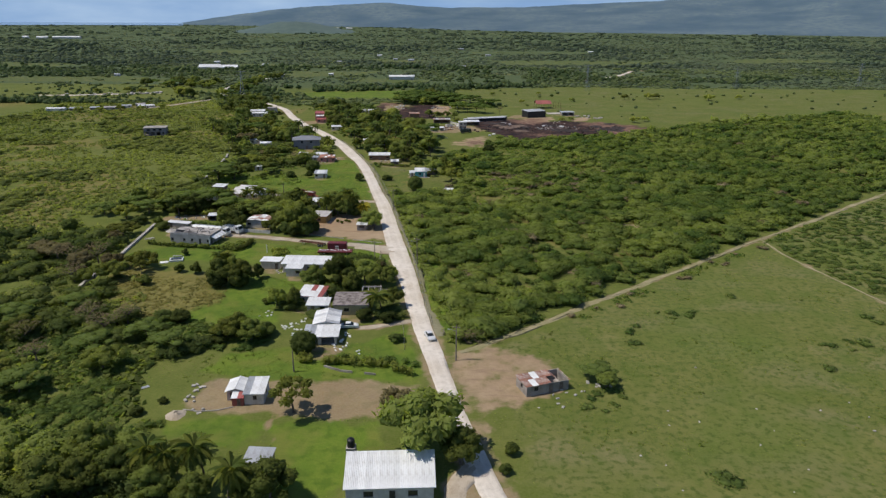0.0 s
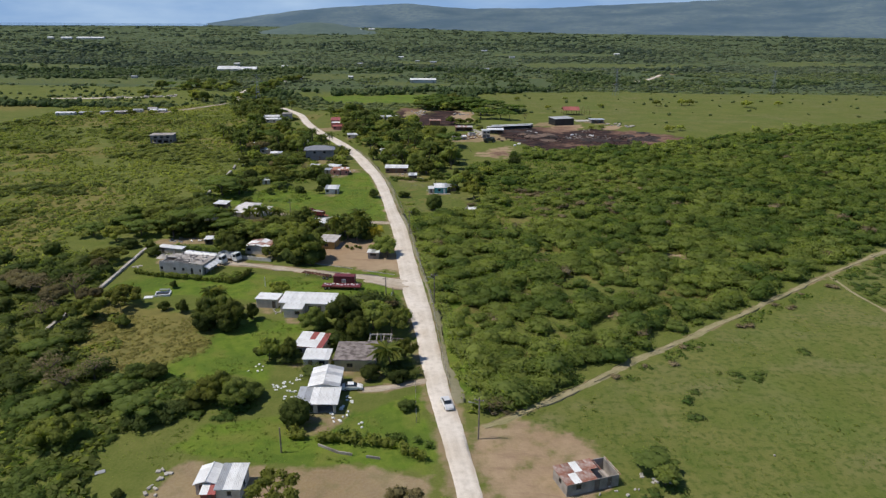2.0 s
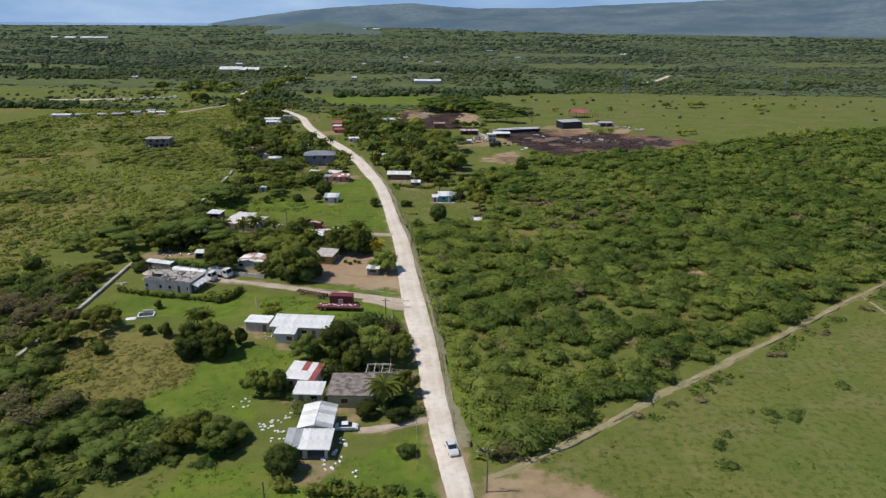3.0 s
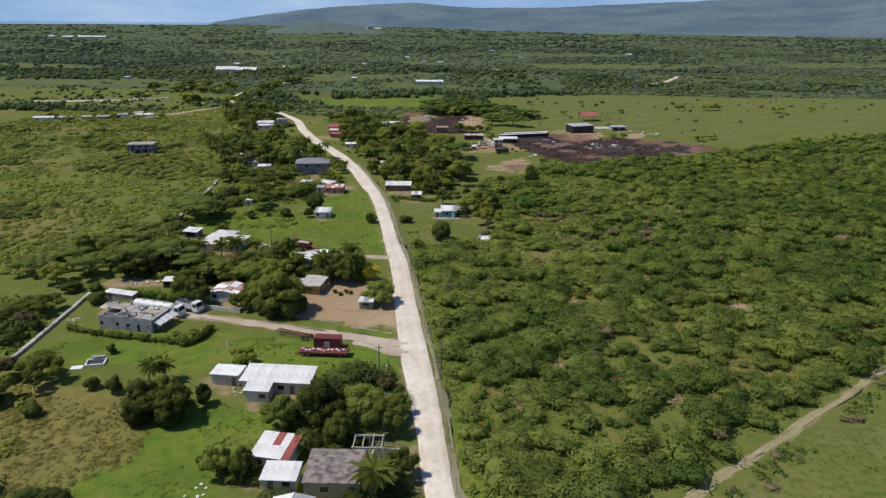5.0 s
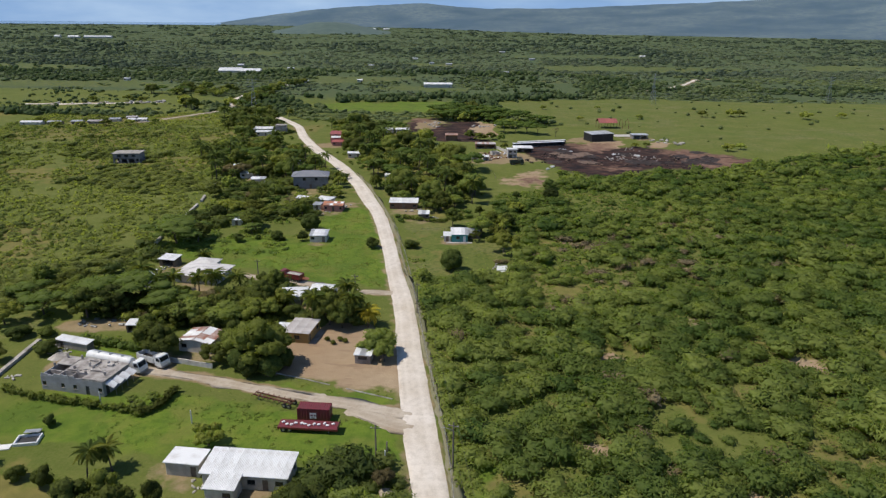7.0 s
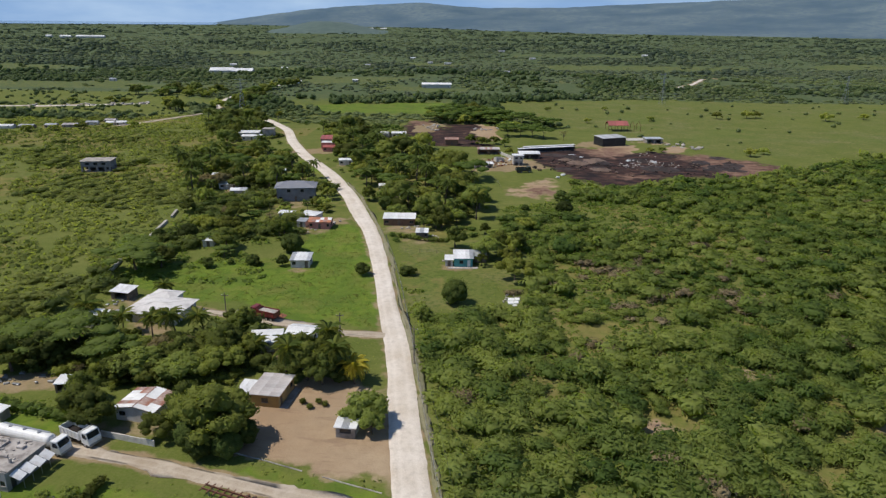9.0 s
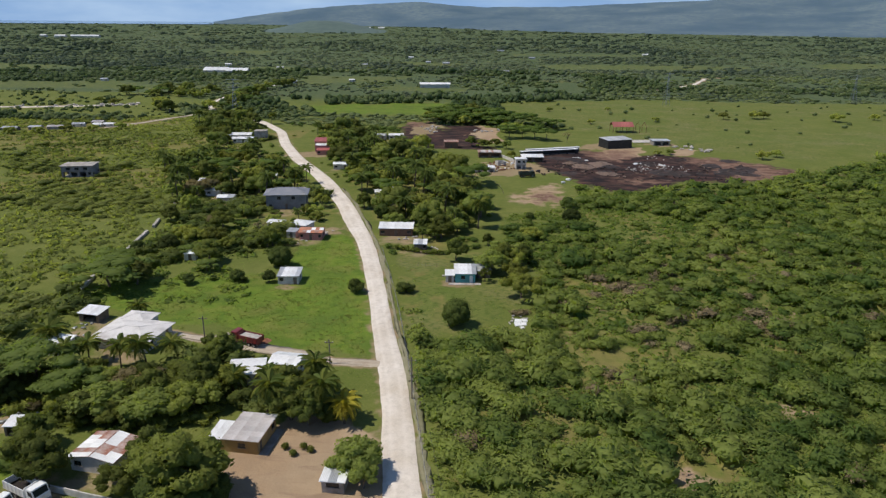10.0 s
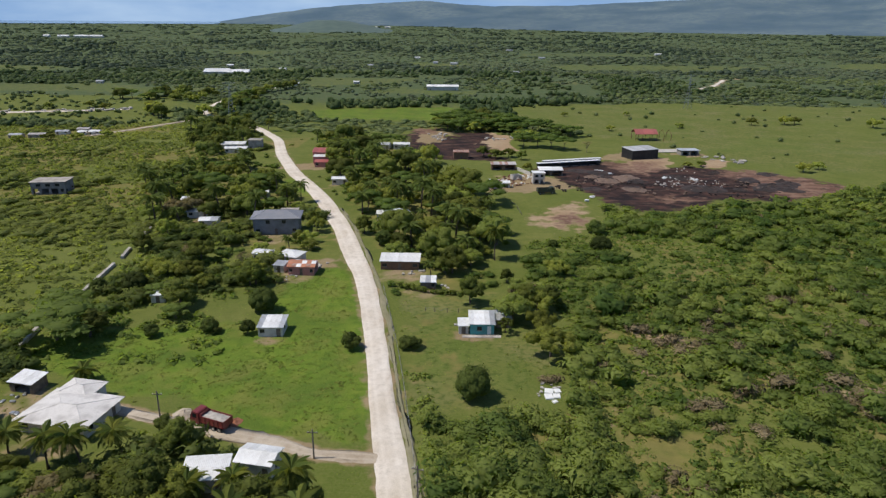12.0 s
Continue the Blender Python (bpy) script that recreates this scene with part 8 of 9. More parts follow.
# ---- heaps, rubble and small clutter ----
def heap(x, y, r, h, mat, label, seed, category="mound"):
    rs, v, f = random.Random(seed), [], []
    rings, sides = 6, 18
    for i in range(rings + 1):
        u = i / rings
        for s in range(sides):
            a = 2 * math.pi * s / sides
            k = r * u * (0.85 + 0.3 * noise.noise(Vector((math.cos(a) * 1.7, math.sin(a) * 1.7, seed))))
            v.append((k * math.cos(a), k * math.sin(a), h * (1 - u) ** 1.2 * (0.8 + 0.4 * rs.random()) - (0.1 if i == rings else 0)))
    f = [(i * sides + s, (i + 1) * sides + s, (i + 1) * sides + (s + 1) % sides, i * sides + (s + 1) % sides) for i in range(rings) for s in range(sides)]
    single(category.replace(" ", "_"), Shape().add(v, f), mat, on(x, y, 0), label, category, "heaps")


heap(-50.2, 111.6, 2.4, 0.9, LANE, "rounded heap of pale pink sand", 1, "sand mound")
heap(-63.8, 281.8, 2.6, 1.0, LANE, "heap of grey-pink gravel beside the dump truck", 2, "gravel mound")
heap(-54.0, 280.2, 1.8, 0.6, plain("red_earth", (0.42, 0.16, 0.08), (0.30, 0.13, 0.08), 0.97), "small heap of red earth in grass", 3, "earth mound")
heap(-95.6, 229.0, 2.6, 1.0, RUBBLE, "heap of pale broken blocks behind the compound", 5, "rubble mound")
heap(-99.0, 234.0, 1.8, 0.7, RUBBLE, "heap of pale broken blocks behind the compound", 6, "rubble mound")
heap(-18.2, 189.2, 1.6, 0.7, LANE, "heap of pale sand at the roadside", 4, "sand mound")
for i in range(26):
    rs = random.Random(100 + i)
    heap(30 + 95 * rs.random(), 458 + 46 * rs.random(), 3 + 5 * rs.random(), 0.5 + 0.8 * rs.random(), CHAR if i % 7 else SPOIL, "low mound of charred waste in the burnt yard" if i % 7 else "low mound of brown spoil in the burnt yard", 20 + i, "waste mound")


def litter(places_, mat, label, category, group, size, seed):
    """Small broken pieces, each a thing of its own."""
    rs = random.Random(seed)
    for cx, cy, spread_, n in places_:
        for i in range(n):
            a, r = rs.random() * 6.28, spread_ * math.sqrt(rs.random())
            w, d, h = size * (0.5 + rs.random()), size * (0.4 + 0.6 * rs.random()), size * (0.15 + 0.35 * rs.random())
            s = Shape().soft_box(-w / 2, w / 2, -d / 2, d / 2, -0.05, h, min(w, d, h) * 0.25)
            single(category.replace(" ", "_"), s, mat, pose(cx + r * math.cos(a), cy + r * math.sin(a), 0.03, 8 * rs.random(), 8 * rs.random(), rs.random() * 180), label, category, group)


litter([(-50.5, 116.5, 2.2, 6), (-49.8, 121.6, 1.6, 6), (-46.5, 113.4, 1.6, 3)], RUBBLE, "broken pale stone lying in the yard", "stone block", "stones in the yard", 0.8, 1)
litter([(26.5, 121.8, 2.4, 6), (32.6, 124.6, 3.5, 8), (21, 117, 3.5, 5)], RUBBLE, "broken pale rubble lying in the meadow", "stone block", "rubble by the shack", 0.6, 2)
litter([(-23.4, 142.4, 2.2, 9), (-22.8, 146.4, 1.4, 6), (-34.5, 148, 2.2, 8), (-38.0, 150.8, 1.4, 7), (-36.4, 152.4, 1.2, 6), (-35.0, 154.6, 1.2, 5), (-44, 158, 2.5, 6), (-23.6, 139.6, 1.2, 6), (-18.7, 137.6, 0.9, 3)], WHITE_PAINT, "white scrap lying beside the house", "scrap", "scrap round the house", 0.55, 3)
litter([(-96.5, 230.5, 3.0, 16), (-70.5, 212.5, 1.8, 6), (-99.6, 219.5, 1.5, 6)], RUBBLE, "pale broken concrete behind the compound", "stone block", "rubble at the compound", 0.8, 4)
litter([(-47, 196.4, 2.2, 5), (-48.6, 188.6, 1.6, 7)], RUBBLE, "pale scrap lying beside the annex", "scrap", "scrap by the annex", 0.7, 5)
litter([(78, 482, 8, 34), (70, 474, 7, 26), (88, 476, 8, 22), (84, 503, 6, 10)], RUBBLE, "pale waste scattered on charred ground", "waste", "waste in the yard", 0.75, 6)
litter([(72, 486, 2.6, 6), (83, 484, 2.4, 5)], WHITE_PAINT, "heaped white waste on charred ground", "waste", "waste in the yard", 1.2, 61)
litter([(36, 480, 10, 30), (52, 470, 14, 40), (90, 462, 16, 34), (26, 462, 7, 18), (112, 470, 10, 14)], CHAR, "charred debris lying in the burnt yard", "charred debris", "charred debris", 1.0, 62)
litter([(40, 470, 14, 16), (66, 462, 14, 18), (104, 478, 14, 16)], SPOIL, "brown debris lying in the burnt yard", "debris", "brown debris", 1.3, 63)
litter([(44, 500, 2.0, 2), (47, 492, 1.6, 2), (33, 446, 1.6, 2), (30, 440, 1.2, 1)], WHITE_SHEET, "pale roof sheet lying on charred ground", "roof sheet", "fallen sheets", 1.7, 64)
litter([(2, 468, 6, 18), (6, 482, 5, 16), (-4, 474, 5, 12)], WHITE_PAINT, "pale scrap at the yard gate", "scrap", "scrap at the gate", 0.9, 7)
litter([(5, 470, 6, 14), (0, 480, 6, 10)], RUST_STEEL, "rusty scrap at the yard gate", "scrap", "rusty scrap at the gate", 1.1, 65)
litter([(-40, 595, 8, 12), (-38, 580, 6, 8), (-4, 585, 6, 10), (10, 590, 6, 8)], RUBBLE, "pale waste on bare earth behind the yard", "waste", "waste behind the yard", 1.6, 66)
litter([(-96, 247.5, 5.5, 14), (-88, 247.8, 3.0, 8)], STEEL, "grey scrap metal under the trees", "scrap metal", "scrap metal", 1.0, 8)
litter([(60, 105, 30, 14), (40, 95, 18, 8)], RUBBLE, "small pale stone in the meadow", "stone", "meadow stones", 0.4, 9)
litter([(-71, 359, 3.5, 8), (-58, 361, 3.0, 6), (-63, 350, 2.5, 4), (-30, 357, 3.5, 7), (-22, 347, 2.5, 5), (-14, 323, 3.0, 6)], RUBBLE, "pale odds and ends in a village yard", "clutter", "village yard clutter", 0.9, 101)
litter([(-89, 283.4, 2.4, 6), (-97.5, 284.5, 2.5, 5), (-93, 280, 2, 4)], STEEL, "pale clutter in the yard behind the house", "clutter", "yard clutter", 0.9, 10)
litter([(108, 536, 6, 8), (116, 528, 6, 8)], RUBBLE, "broken pale slab beside the apron", "slab piece", "slab pieces", 2.2, 12)
for cx, cy, cw, cd, turn in ((2.0, 292.6, 1.5, 1.9, 8), (3.5, 292.9, 1.4, 1.6, 2), (2.2, 294.6, 1.7, 1.7, -6), (3.8, 294.8, 1.3, 1.5, 14), (3.0, 290.9, 1.0, 0.9, 30)):
    single("concrete_slab", Shape().soft_box(-cw / 2, cw / 2, -cd / 2, cd / 2, -0.1, 0.18 + 0.03 * cw, 0.06), WHITE_PAINT, on(cx, cy, turn), "broken white concrete slab lying in scrub", "slab", "broken slabs")
litter([(2.8, 296.4, 2.2, 8), (1.2, 293.2, 1.4, 4)], RUBBLE, "pale rubble beside a broken slab", "rubble piece", "rubble by the slab", 0.6, 103)
q, f, face = crown(420, [(0, 0, 0.5, 1.5, 0.7), (1.6, 0.4, 0.4, 1.3, 0.6), (-1.4, 0.3, 0.4, 1.2, 0.6)], 0.16, 1, 0.7)
single("dead_bush", quads_mesh("dead_bush", q, f, [LEAF_DRY], np.full(len(q), 0.35), None, face), None, on(2.8, 298.4, 10), "sprawling grey-brown dead bush behind a slab", "bush")
single("concrete_apron", Shape().soft_box(-7, 7, -4.5, 4.5, -0.1, 0.12, 0.04), RUBBLE, on(90, 556, 8), "pale concrete apron beside the block building", "apron")
single("fallen_sheet", Shape().soft_box(-0.8, 0.8, -0.5, 0.5, 0.02, 0.1, 0.03), ZINC_SHEET, on(-60.2, 121.8, 30), "pale roof sheet lying in grass", "roof sheet")
tank = thing("water_tank", on(-15.2, 97.6, 0), "black plastic water tank on a block stand", "water tank")
part("stand", Shape().box(-0.8, 0.8, -0.8, 0.8, 0, 3.2), CONCRETE, tank)
part("tank_body", Shape().tube([(0, 0, 3.2), (0, 0, 4.5), (0, 0, 4.75)], [0.65, 0.65, 0.35], 16), BLACK_PLASTIC, tank)
part("lid", Shape().tube([(0, 0, 4.75), (0, 0, 4.85)], 0.25, 12), BLACK_PLASTIC, tank)


def wash_tank(x, y, rot):
    """A low open concrete tank with a pale rim, a tilted sheet over one end and a slab beside it."""
    t = thing("wash_tank", on(x, y, rot), "low open concrete tank with a white rim in grass", "tank")
    for a, b, c, d in ((-2.0, 2.0, -1.5, -1.2), (-2.0, 2.0, 1.2, 1.5), (-2.0, -1.7, -1.197, 1.197), (1.7, 2.0, -1.197, 1.197)):
        part("rim", Shape().soft_box(a, b, c, d, -0.1, 0.55, 0.04), WHITE_PAINT, t)
    part("bottom", Shape().box(-1.697, 1.697, -1.197, 1.197, -0.1, 0.12), DARK, t, "dark flat bottom")
    part("cover", Shape().soft_box(-1.3, 1.3, -0.9, 0.9, 0, 0.07, 0.02), ZINC_SHEET, t, "tilted pale sheet cover", at=pose(0.2, 2.0, 0.75, -12, 4, 5))
    for px, py in ((-0.9, 1.35), (1.3, 1.35), (-0.9, 2.7), (1.3, 2.7)):
        part("post", Shape().tube([(px, py, 0), (px, py, 0.74)], 0.06, 6), POLE_WOOD, t)


wash_tank(-82.4, 198.4, 14)
single("concrete_slab", Shape().soft_box(-1.2, 1.2, -0.8, 0.8, -0.1, 0.2, 0.04), WHITE_PAINT, on(-85.4, 196.2, 14), "white concrete slab lying beside the tank", "slab")


hose = [(-49.6, 113.6, 0.1), (-46.5, 112.9, 0.1), (-43.0, 113.3, 0.1), (-40.2, 114.6, 0.1)]
single("pale_pipe", Shape().tube(hose, 0.11, 6), RUBBLE, Matrix(), "long pale pipe lying across the bare yard", "pipe")
for px_, py_ in ((-39.0, 241.5), (-37.2, 239.8), (-36.0, 241.8), (-34.6, 240.9)):
    q, f, face = crown(120, [(0, 0, 0.45, 0.6, 0.5)], 0.16, 2, 0.8)
    single("small_shrub", quads_mesh("small_shrub", q, f, [LEAF_TREE], np.full(len(q), 0.5), None, face), None, on(px_, py_, 40), "small round shrub planted in the bare yard", "shrub", "yard shrubs")

for wx, wy, ww, wd in ((-1140, 2150, 78, 16), (-1200, 2125, 30, 14), (-1255, 2135, 16, 12), (-560, 3560, 70, 30), (-480, 3600, 30, 20)):
    house("distant factory with a bright white roof on the plain", wx, wy, 8, ww, wd, 4, PLASTER, "gable_x", (WHITE_SHEET,), 3, 0.5, front=row_of("d   d", ww), name="factory", category="factory", group="far buildings", sheet_width=12, clear=30)
litter([(-330, 674, 12, 8), (-305, 684, 12, 10), (-290, 692, 8, 6), (-360, 666, 10, 6)], RUBBLE, "pale block of building material on bare far soil", "block", "far building material", 3.2, 14)

single("apron", Shape().soft_box(2.85, 4.3, -3.8, 3.8, -0.1, 0.07, 0.03), CONCRETE, pose(-45.2, 243.6, 0, 0, 0, -6), "narrow concrete apron along the ochre house", "slab")
single("apron", Shape().soft_box(-4.4, 4.4, -1.5, -0.2, -0.1, 0.08, 0.03), RAW_BLOCK, pose(-10.9, 318.4, 0, 0, 0, 3), "pale concrete step before the teal house", "slab")


# ---- trees and palms, one by one ----
TREE_PLACES = []
TREE_PLACES += [("bright", -3.4, 100.4, 1.8, 1.75), ("mango", 3.2, 97.4, 1.0, 0.85), ("brown", -8.4, 112.8, 1.0, 1.05), ("airy", -28.2, 112.8, 1.3, 1.15), ("globe", -31.2, 137.4, 1.05, 0.95), ("lone", -57.6, 112, 0.55, 0.4), ("lone", -63.6, 120, 0.6, 0.45), ("lone", -54.4, 116, 0.4, 0.3)]
TREE_PLACES += [("lone", -10.6, 143.6, 0.72, 0.55), ("mango", -62.6, 178.4, 1.02, 0.98), ("mango", -56.4, 178.2, 1.05, 0.95), ("globe", -62.6, 176.6, 0.95, 0.85), ("globe", -56.6, 176.6, 0.95, 0.85), ("mango", -59.5, 181.5, 0.85, 0.9), ("coconut", -66.5, 189.3, 0.85, 0.72), ("coconut", -63.6, 191.4, 0.85, 0.62), ("lone", -77.6, 188.3, 0.62, 0.72), ("lone", -72.6, 187.0, 0.68, 0.95), ("lone", -52.9, 183.4, 0.68, 1.2), ("broad", -50.6, 199.4, 0.66, 0.62)]
TREE_PLACES += [("mango", -36, 176.4, 0.95, 0.85), ("mango", -28.4, 177.6, 1.3, 1.2), ("bright", -22.0, 179.4, 1.05, 1.15), ("broad", -17.2, 176.4, 0.9, 1.0), ("mango", -24.6, 172.4, 0.75, 0.8), ("broad", -31.4, 182.4, 0.7, 0.8), ("broad", -15.4, 182.0, 0.55, 0.7)]
TREE_PLACES += [("coconut", -15.4, 158.6, 1.2, 0.85), ("lone", -13.2, 154.6, 0.9, 0.75), ("lone", -19.6, 155.6, 0.95, 0.8), ("broad", -12.8, 163.6, 0.6, 0.8), ("mango", -38.4, 161.8, 0.56, 0.74), ("broad", -43.0, 162.4, 0.60, 0.82), ("lone", -46.0, 165.4, 0.55, 0.45)]
TREE_PLACES += [("mango", -44.2, 142.6, 0.85, 0.72), ("mango", -48.6, 147.0, 0.8, 0.7), ("lone", -41.6, 146.2, 1.0, 0.85), ("lone", -52.0, 142.4, 0.9, 0.6), ("broad", -50.6, 144.4, 0.8, 0.7), ("mango", -38, 86.5, 0.8, 0.7), ("mango", -44.5, 87.5, 0.9, 0.8), ("mango", -51.5, 91.5, 1.0, 0.85), ("bright", -53, 98.5, 0.85, 0.7), ("dead", -80, 146, 1.5, 1.1), ("dead", -86, 152, 1.5, 1.1), ("dead", -77, 152, 1.3, 1.0), ("broad", -72, 129, 1.0, 0.8), ("flat", -61, 138, 1.0, 0.8), ("flat", -69, 144, 1.0, 0.75), ("flat", -78, 136, 1.1, 0.8)]
TREE_PLACES += [("mango", -26.4, 87.6, 1.15, 0.95), ("mango", -30.0, 87.0, 0.7, 0.7), ("bright", -66, 95, 1.15, 0.95), ("mango", -59, 97, 1.1, 0.95), ("bright", -73, 99, 1.15, 0.95), ("mango", -80, 101, 1.25, 0.9), ("mango", -57, 89, 0.9, 0.8)]
TREE_PLACES += [("broad", -70, 90, 1.1, 1.0), ("mango", -62, 88, 1.2, 0.9), ("mango", -86, 109, 1.1, 0.9), ("flat", -84, 119, 1.1, 0.9), ("broad", -92, 122, 1.1, 0.9), ("dead", -88, 132, 1.3, 1.0), ("dead", -96, 142, 1.3, 1.0)]
TREE_PLACES += [("broad", -98, 144, 1.0, 0.8), ("flat", -104, 152, 1.2, 0.9), ("flat", -93, 160, 1.0, 0.8), ("broad", -98, 179, 0.95, 0.8), ("broad", -94, 182, 0.85, 0.85), ("brown", -107.7, 189.5, 1.3, 1.1), ("dead", -105, 195.4, 1.6, 1.3), ("brown", -98.0, 190, 1.1, 1.0), ("brown", -118.6, 197.5, 1.5, 1.2), ("dead", -113, 194, 1.6, 1.2), ("brown", -108, 214.5, 0.9, 0.9), ("brown", -124, 200, 1.3, 1.1), ("dead", -104.5, 180, 1.5, 1.1), ("airy", -88, 186, 0.7, 0.7), ("lone", -81.6, 203.4, 0.45, 0.6)]
TREE_PLACES += [("mango", -49.6, 227.6, 1.6, 1.4), ("mango", -54.6, 231.2, 1.2, 1.1), ("mango", -58.4, 235.0, 0.9, 0.9), ("mango", -73.2, 230.8, 1.05, 0.9), ("mango", -76.6, 233.4, 1.05, 0.9), ("mango", -79.6, 239.4, 0.85, 0.8), ("broad", -60.6, 229.6, 0.8, 0.65), ("globe", -47.2, 224.9, 0.95, 0.9), ("globe", -51.2, 224.6, 0.95, 0.9), ("globe", -54.4, 226.8, 0.85, 0.85), ("globe", -45.4, 228.4, 0.8, 0.85)]
TREE_PLACES += [("mango", -40.2, 250.2, 1.15, 1.05), ("mango", -36.8, 248.6, 0.9, 0.85), ("mango", -42.0, 254.4, 1.2, 1.05), ("globe", -33.2, 250.0, 0.8, 0.8), ("lone", -50.2, 254.4, 1.0, 0.9), ("bright", -28.0, 235.0, 0.7, 0.6), ("mango", -95, 252, 1.3, 1.0), ("mango", -100.5, 249.5, 1.2, 1.0)]
TREE_PLACES += [("flat", -99.4, 254.6, 1.75, 1.45), ("flat", -91, 257.5, 1.75, 1.5), ("mango", -105, 256, 1.1, 0.9), ("flat", -82, 254, 1.3, 1.1), ("bright", -74, 249, 1.3, 0.95), ("bright", -65, 248, 1.25, 0.9), ("broad", -58.4, 251.5, 1.15, 0.9), ("brown", -70, 256, 1.5, 1.1), ("broad", -55.6, 258.4, 0.85, 0.8)]
TREE_PLACES += [("lone", -99.6, 231.0, 1.1, 0.75), ("bright", -25.4, 236.2, 0.95, 0.95), ("bright", -24.4, 232.4, 0.62, 0.7), ("mango", -38.8, 254.6, 0.95, 0.85), ("mango", -42.4, 256.8, 0.8, 0.75), ("broad", -36.2, 257.0, 0.8, 0.8), ("mango", -60.2, 271.4, 0.85, 0.75), ("bright", -64, 266, 0.6, 0.5), ("lone", -65.4, 277.2, 0.7, 0.7)]
TREE_PLACES += [("globe", -63.8, 328.0, 1.2, 1.1), ("lone", -38.8, 309.8, 0.95, 0.95), ("lone", -26.0, 310.8, 1.0, 0.75), ("globe", -12.2, 291.4, 1.2, 1.2), ("broad", 3.8, 309.2, 1.15, 1.0), ("bright", -3.6, 325.6, 1.1, 1.1), ("mango", 0.5, 331.5, 1.0, 0.95), ("broad", 2.5, 321.0, 0.8, 0.8), ("broad", 2.5, 331.0, 0.95, 0.95), ("airy", -5.4, 319.6, 0.6, 0.6)]
TREE_PLACES += [("bright", -19.8, 281.0, 0.55, 0.55), ("bright", -17.4, 264.4, 0.6, 0.6), ("lone", -78.8, 315.4, 0.4, 0.4), ("flat", -110, 322, 1.5, 1.0), ("lone", -70.5, 314.8, 0.55, 0.45), ("flat", -83, 322, 0.8, 0.6)]
TREE_PLACES += [("dead", -78.6, 357.5, 1.1, 0.9), ("mango", -70.6, 343.4, 0.85, 0.85), ("broad", -73.4, 350.6, 0.7, 0.7), ("broad", -84.0, 341, 0.7, 0.6), ("flat", -93, 334, 0.8, 0.6), ("lone", -6.4, 284.8, 0.5, 0.5), ("lone", 27, 398, 1.4, 1.25), ("flat", 32.6, 126, 0.85, 0.55), ("bright", 33.4, 122.6, 0.6, 0.55)]
TREE_PLACES += [("mango", -50, 392, 0.8, 0.8), ("mango", -42.6, 391.2, 0.95, 0.75), ("broad", -66, 392.6, 0.7, 0.8), ("lone", 12, 100, 0.5, 0.6), ("lone", 10.6, 95, 0.45, 0.5), ("dead", 5.4, 143.4, 0.9, 0.55), ("dead", 8.0, 144.8, 0.9, 0.5), ("brown", -18.8, 190.6, 0.62, 0.55), ("bright", -68.2, 209.8, 0.36, 0.3), ("bright", -66.8, 212.8, 0.36, 0.3), ("bright", -70.6, 212.0, 0.3, 0.25), ("globe", -131.2, 229.4, 0.95, 0.8), ("broad", -110.3, 223.7, 1.2, 0.7), ("globe", -124.4, 258, 0.9, 0.8), ("lone", -104.6, 239, 0.8, 0.6), ("broad", -89.3, 191.0, 1.0, 0.85), ("lone", -83.9, 178, 0.75, 0.75), ("lone", -68.7, 153, 1.0, 0.8), ("lone", -64.6, 153, 1.0, 0.85)]
TREE_PLACES += [("flat", -112, 250, 1.3, 1.0), ("broad", -118, 244, 1.0, 0.85), ("mango", -109, 262, 0.95, 0.8), ("flat", -121, 258, 1.2, 0.9), ("broad", -114, 268, 1.0, 0.8), ("lone", -110, 238, 1.1, 0.8), ("flat", -129, 250, 1.1, 0.8), ("mango", -124, 270, 0.9, 0.75)]
TREE_PLACES += [("bright", -127, 401, 1.0, 0.9), ("brown", -119, 405, 1.5, 1.3), ("brown", -115, 409, 1.3, 1.3), ("broad", -112, 382.5, 0.8, 1.0), ("broad", -92.6, 361, 1.0, 1.0), ("brown", -96, 364, 1.0, 0.9), ("mango", -113.7, 369, 0.85, 0.7), ("globe", -100.4, 337.3, 1.15, 1.0), ("mango", -85.1, 329.5, 1.15, 0.85), ("lone", -84.1, 312.2, 0.75, 0.75), ("globe", -72.3, 315.5, 0.72, 0.6)]
TREE_PLACES += [("globe", -109.7, 336.6, 0.7, 0.7), ("flat", -104, 309, 2.2, 1.35), ("mango", -97.5, 311, 1.2, 0.8), ("mango", -72.3, 343.5, 0.9, 0.85), ("broad", -90.4, 348, 0.95, 0.75), ("broad", -96.3, 347.4, 0.9, 0.7), ("lone", -63.4, 315, 0.7, 0.9), ("lone", -83, 340.5, 1.0, 0.75), ("broad", -101, 350, 0.85, 0.7), ("mango", -98.6, 427, 1.3, 1.2), ("mango", -101.8, 409.5, 0.8, 0.9)]
TREE_PLACES += [("mango", -12.9, 397, 1.14, 0.96), ("mango", -19.2, 357, 1.18, 1.00), ("mango", -24.5, 361, 0.76, 0.81), ("mango", -13.8, 336, 0.91, 0.89), ("broad", -28.2, 421, 1.22, 1.04), ("globe", -41.4, 381.5, 1.14, 0.89), ("mango", -35.7, 396.5, 0.76, 0.74), ("globe", 25.2, 379, 1.22, 0.93), ("globe", 11.1, 383, 0.53, 0.44), ("broad", 9.6, 359, 0.84, 0.59), ("mango", 5.2, 334, 0.99, 0.81), ("bright", -1.6, 344, 0.68, 0.59)]
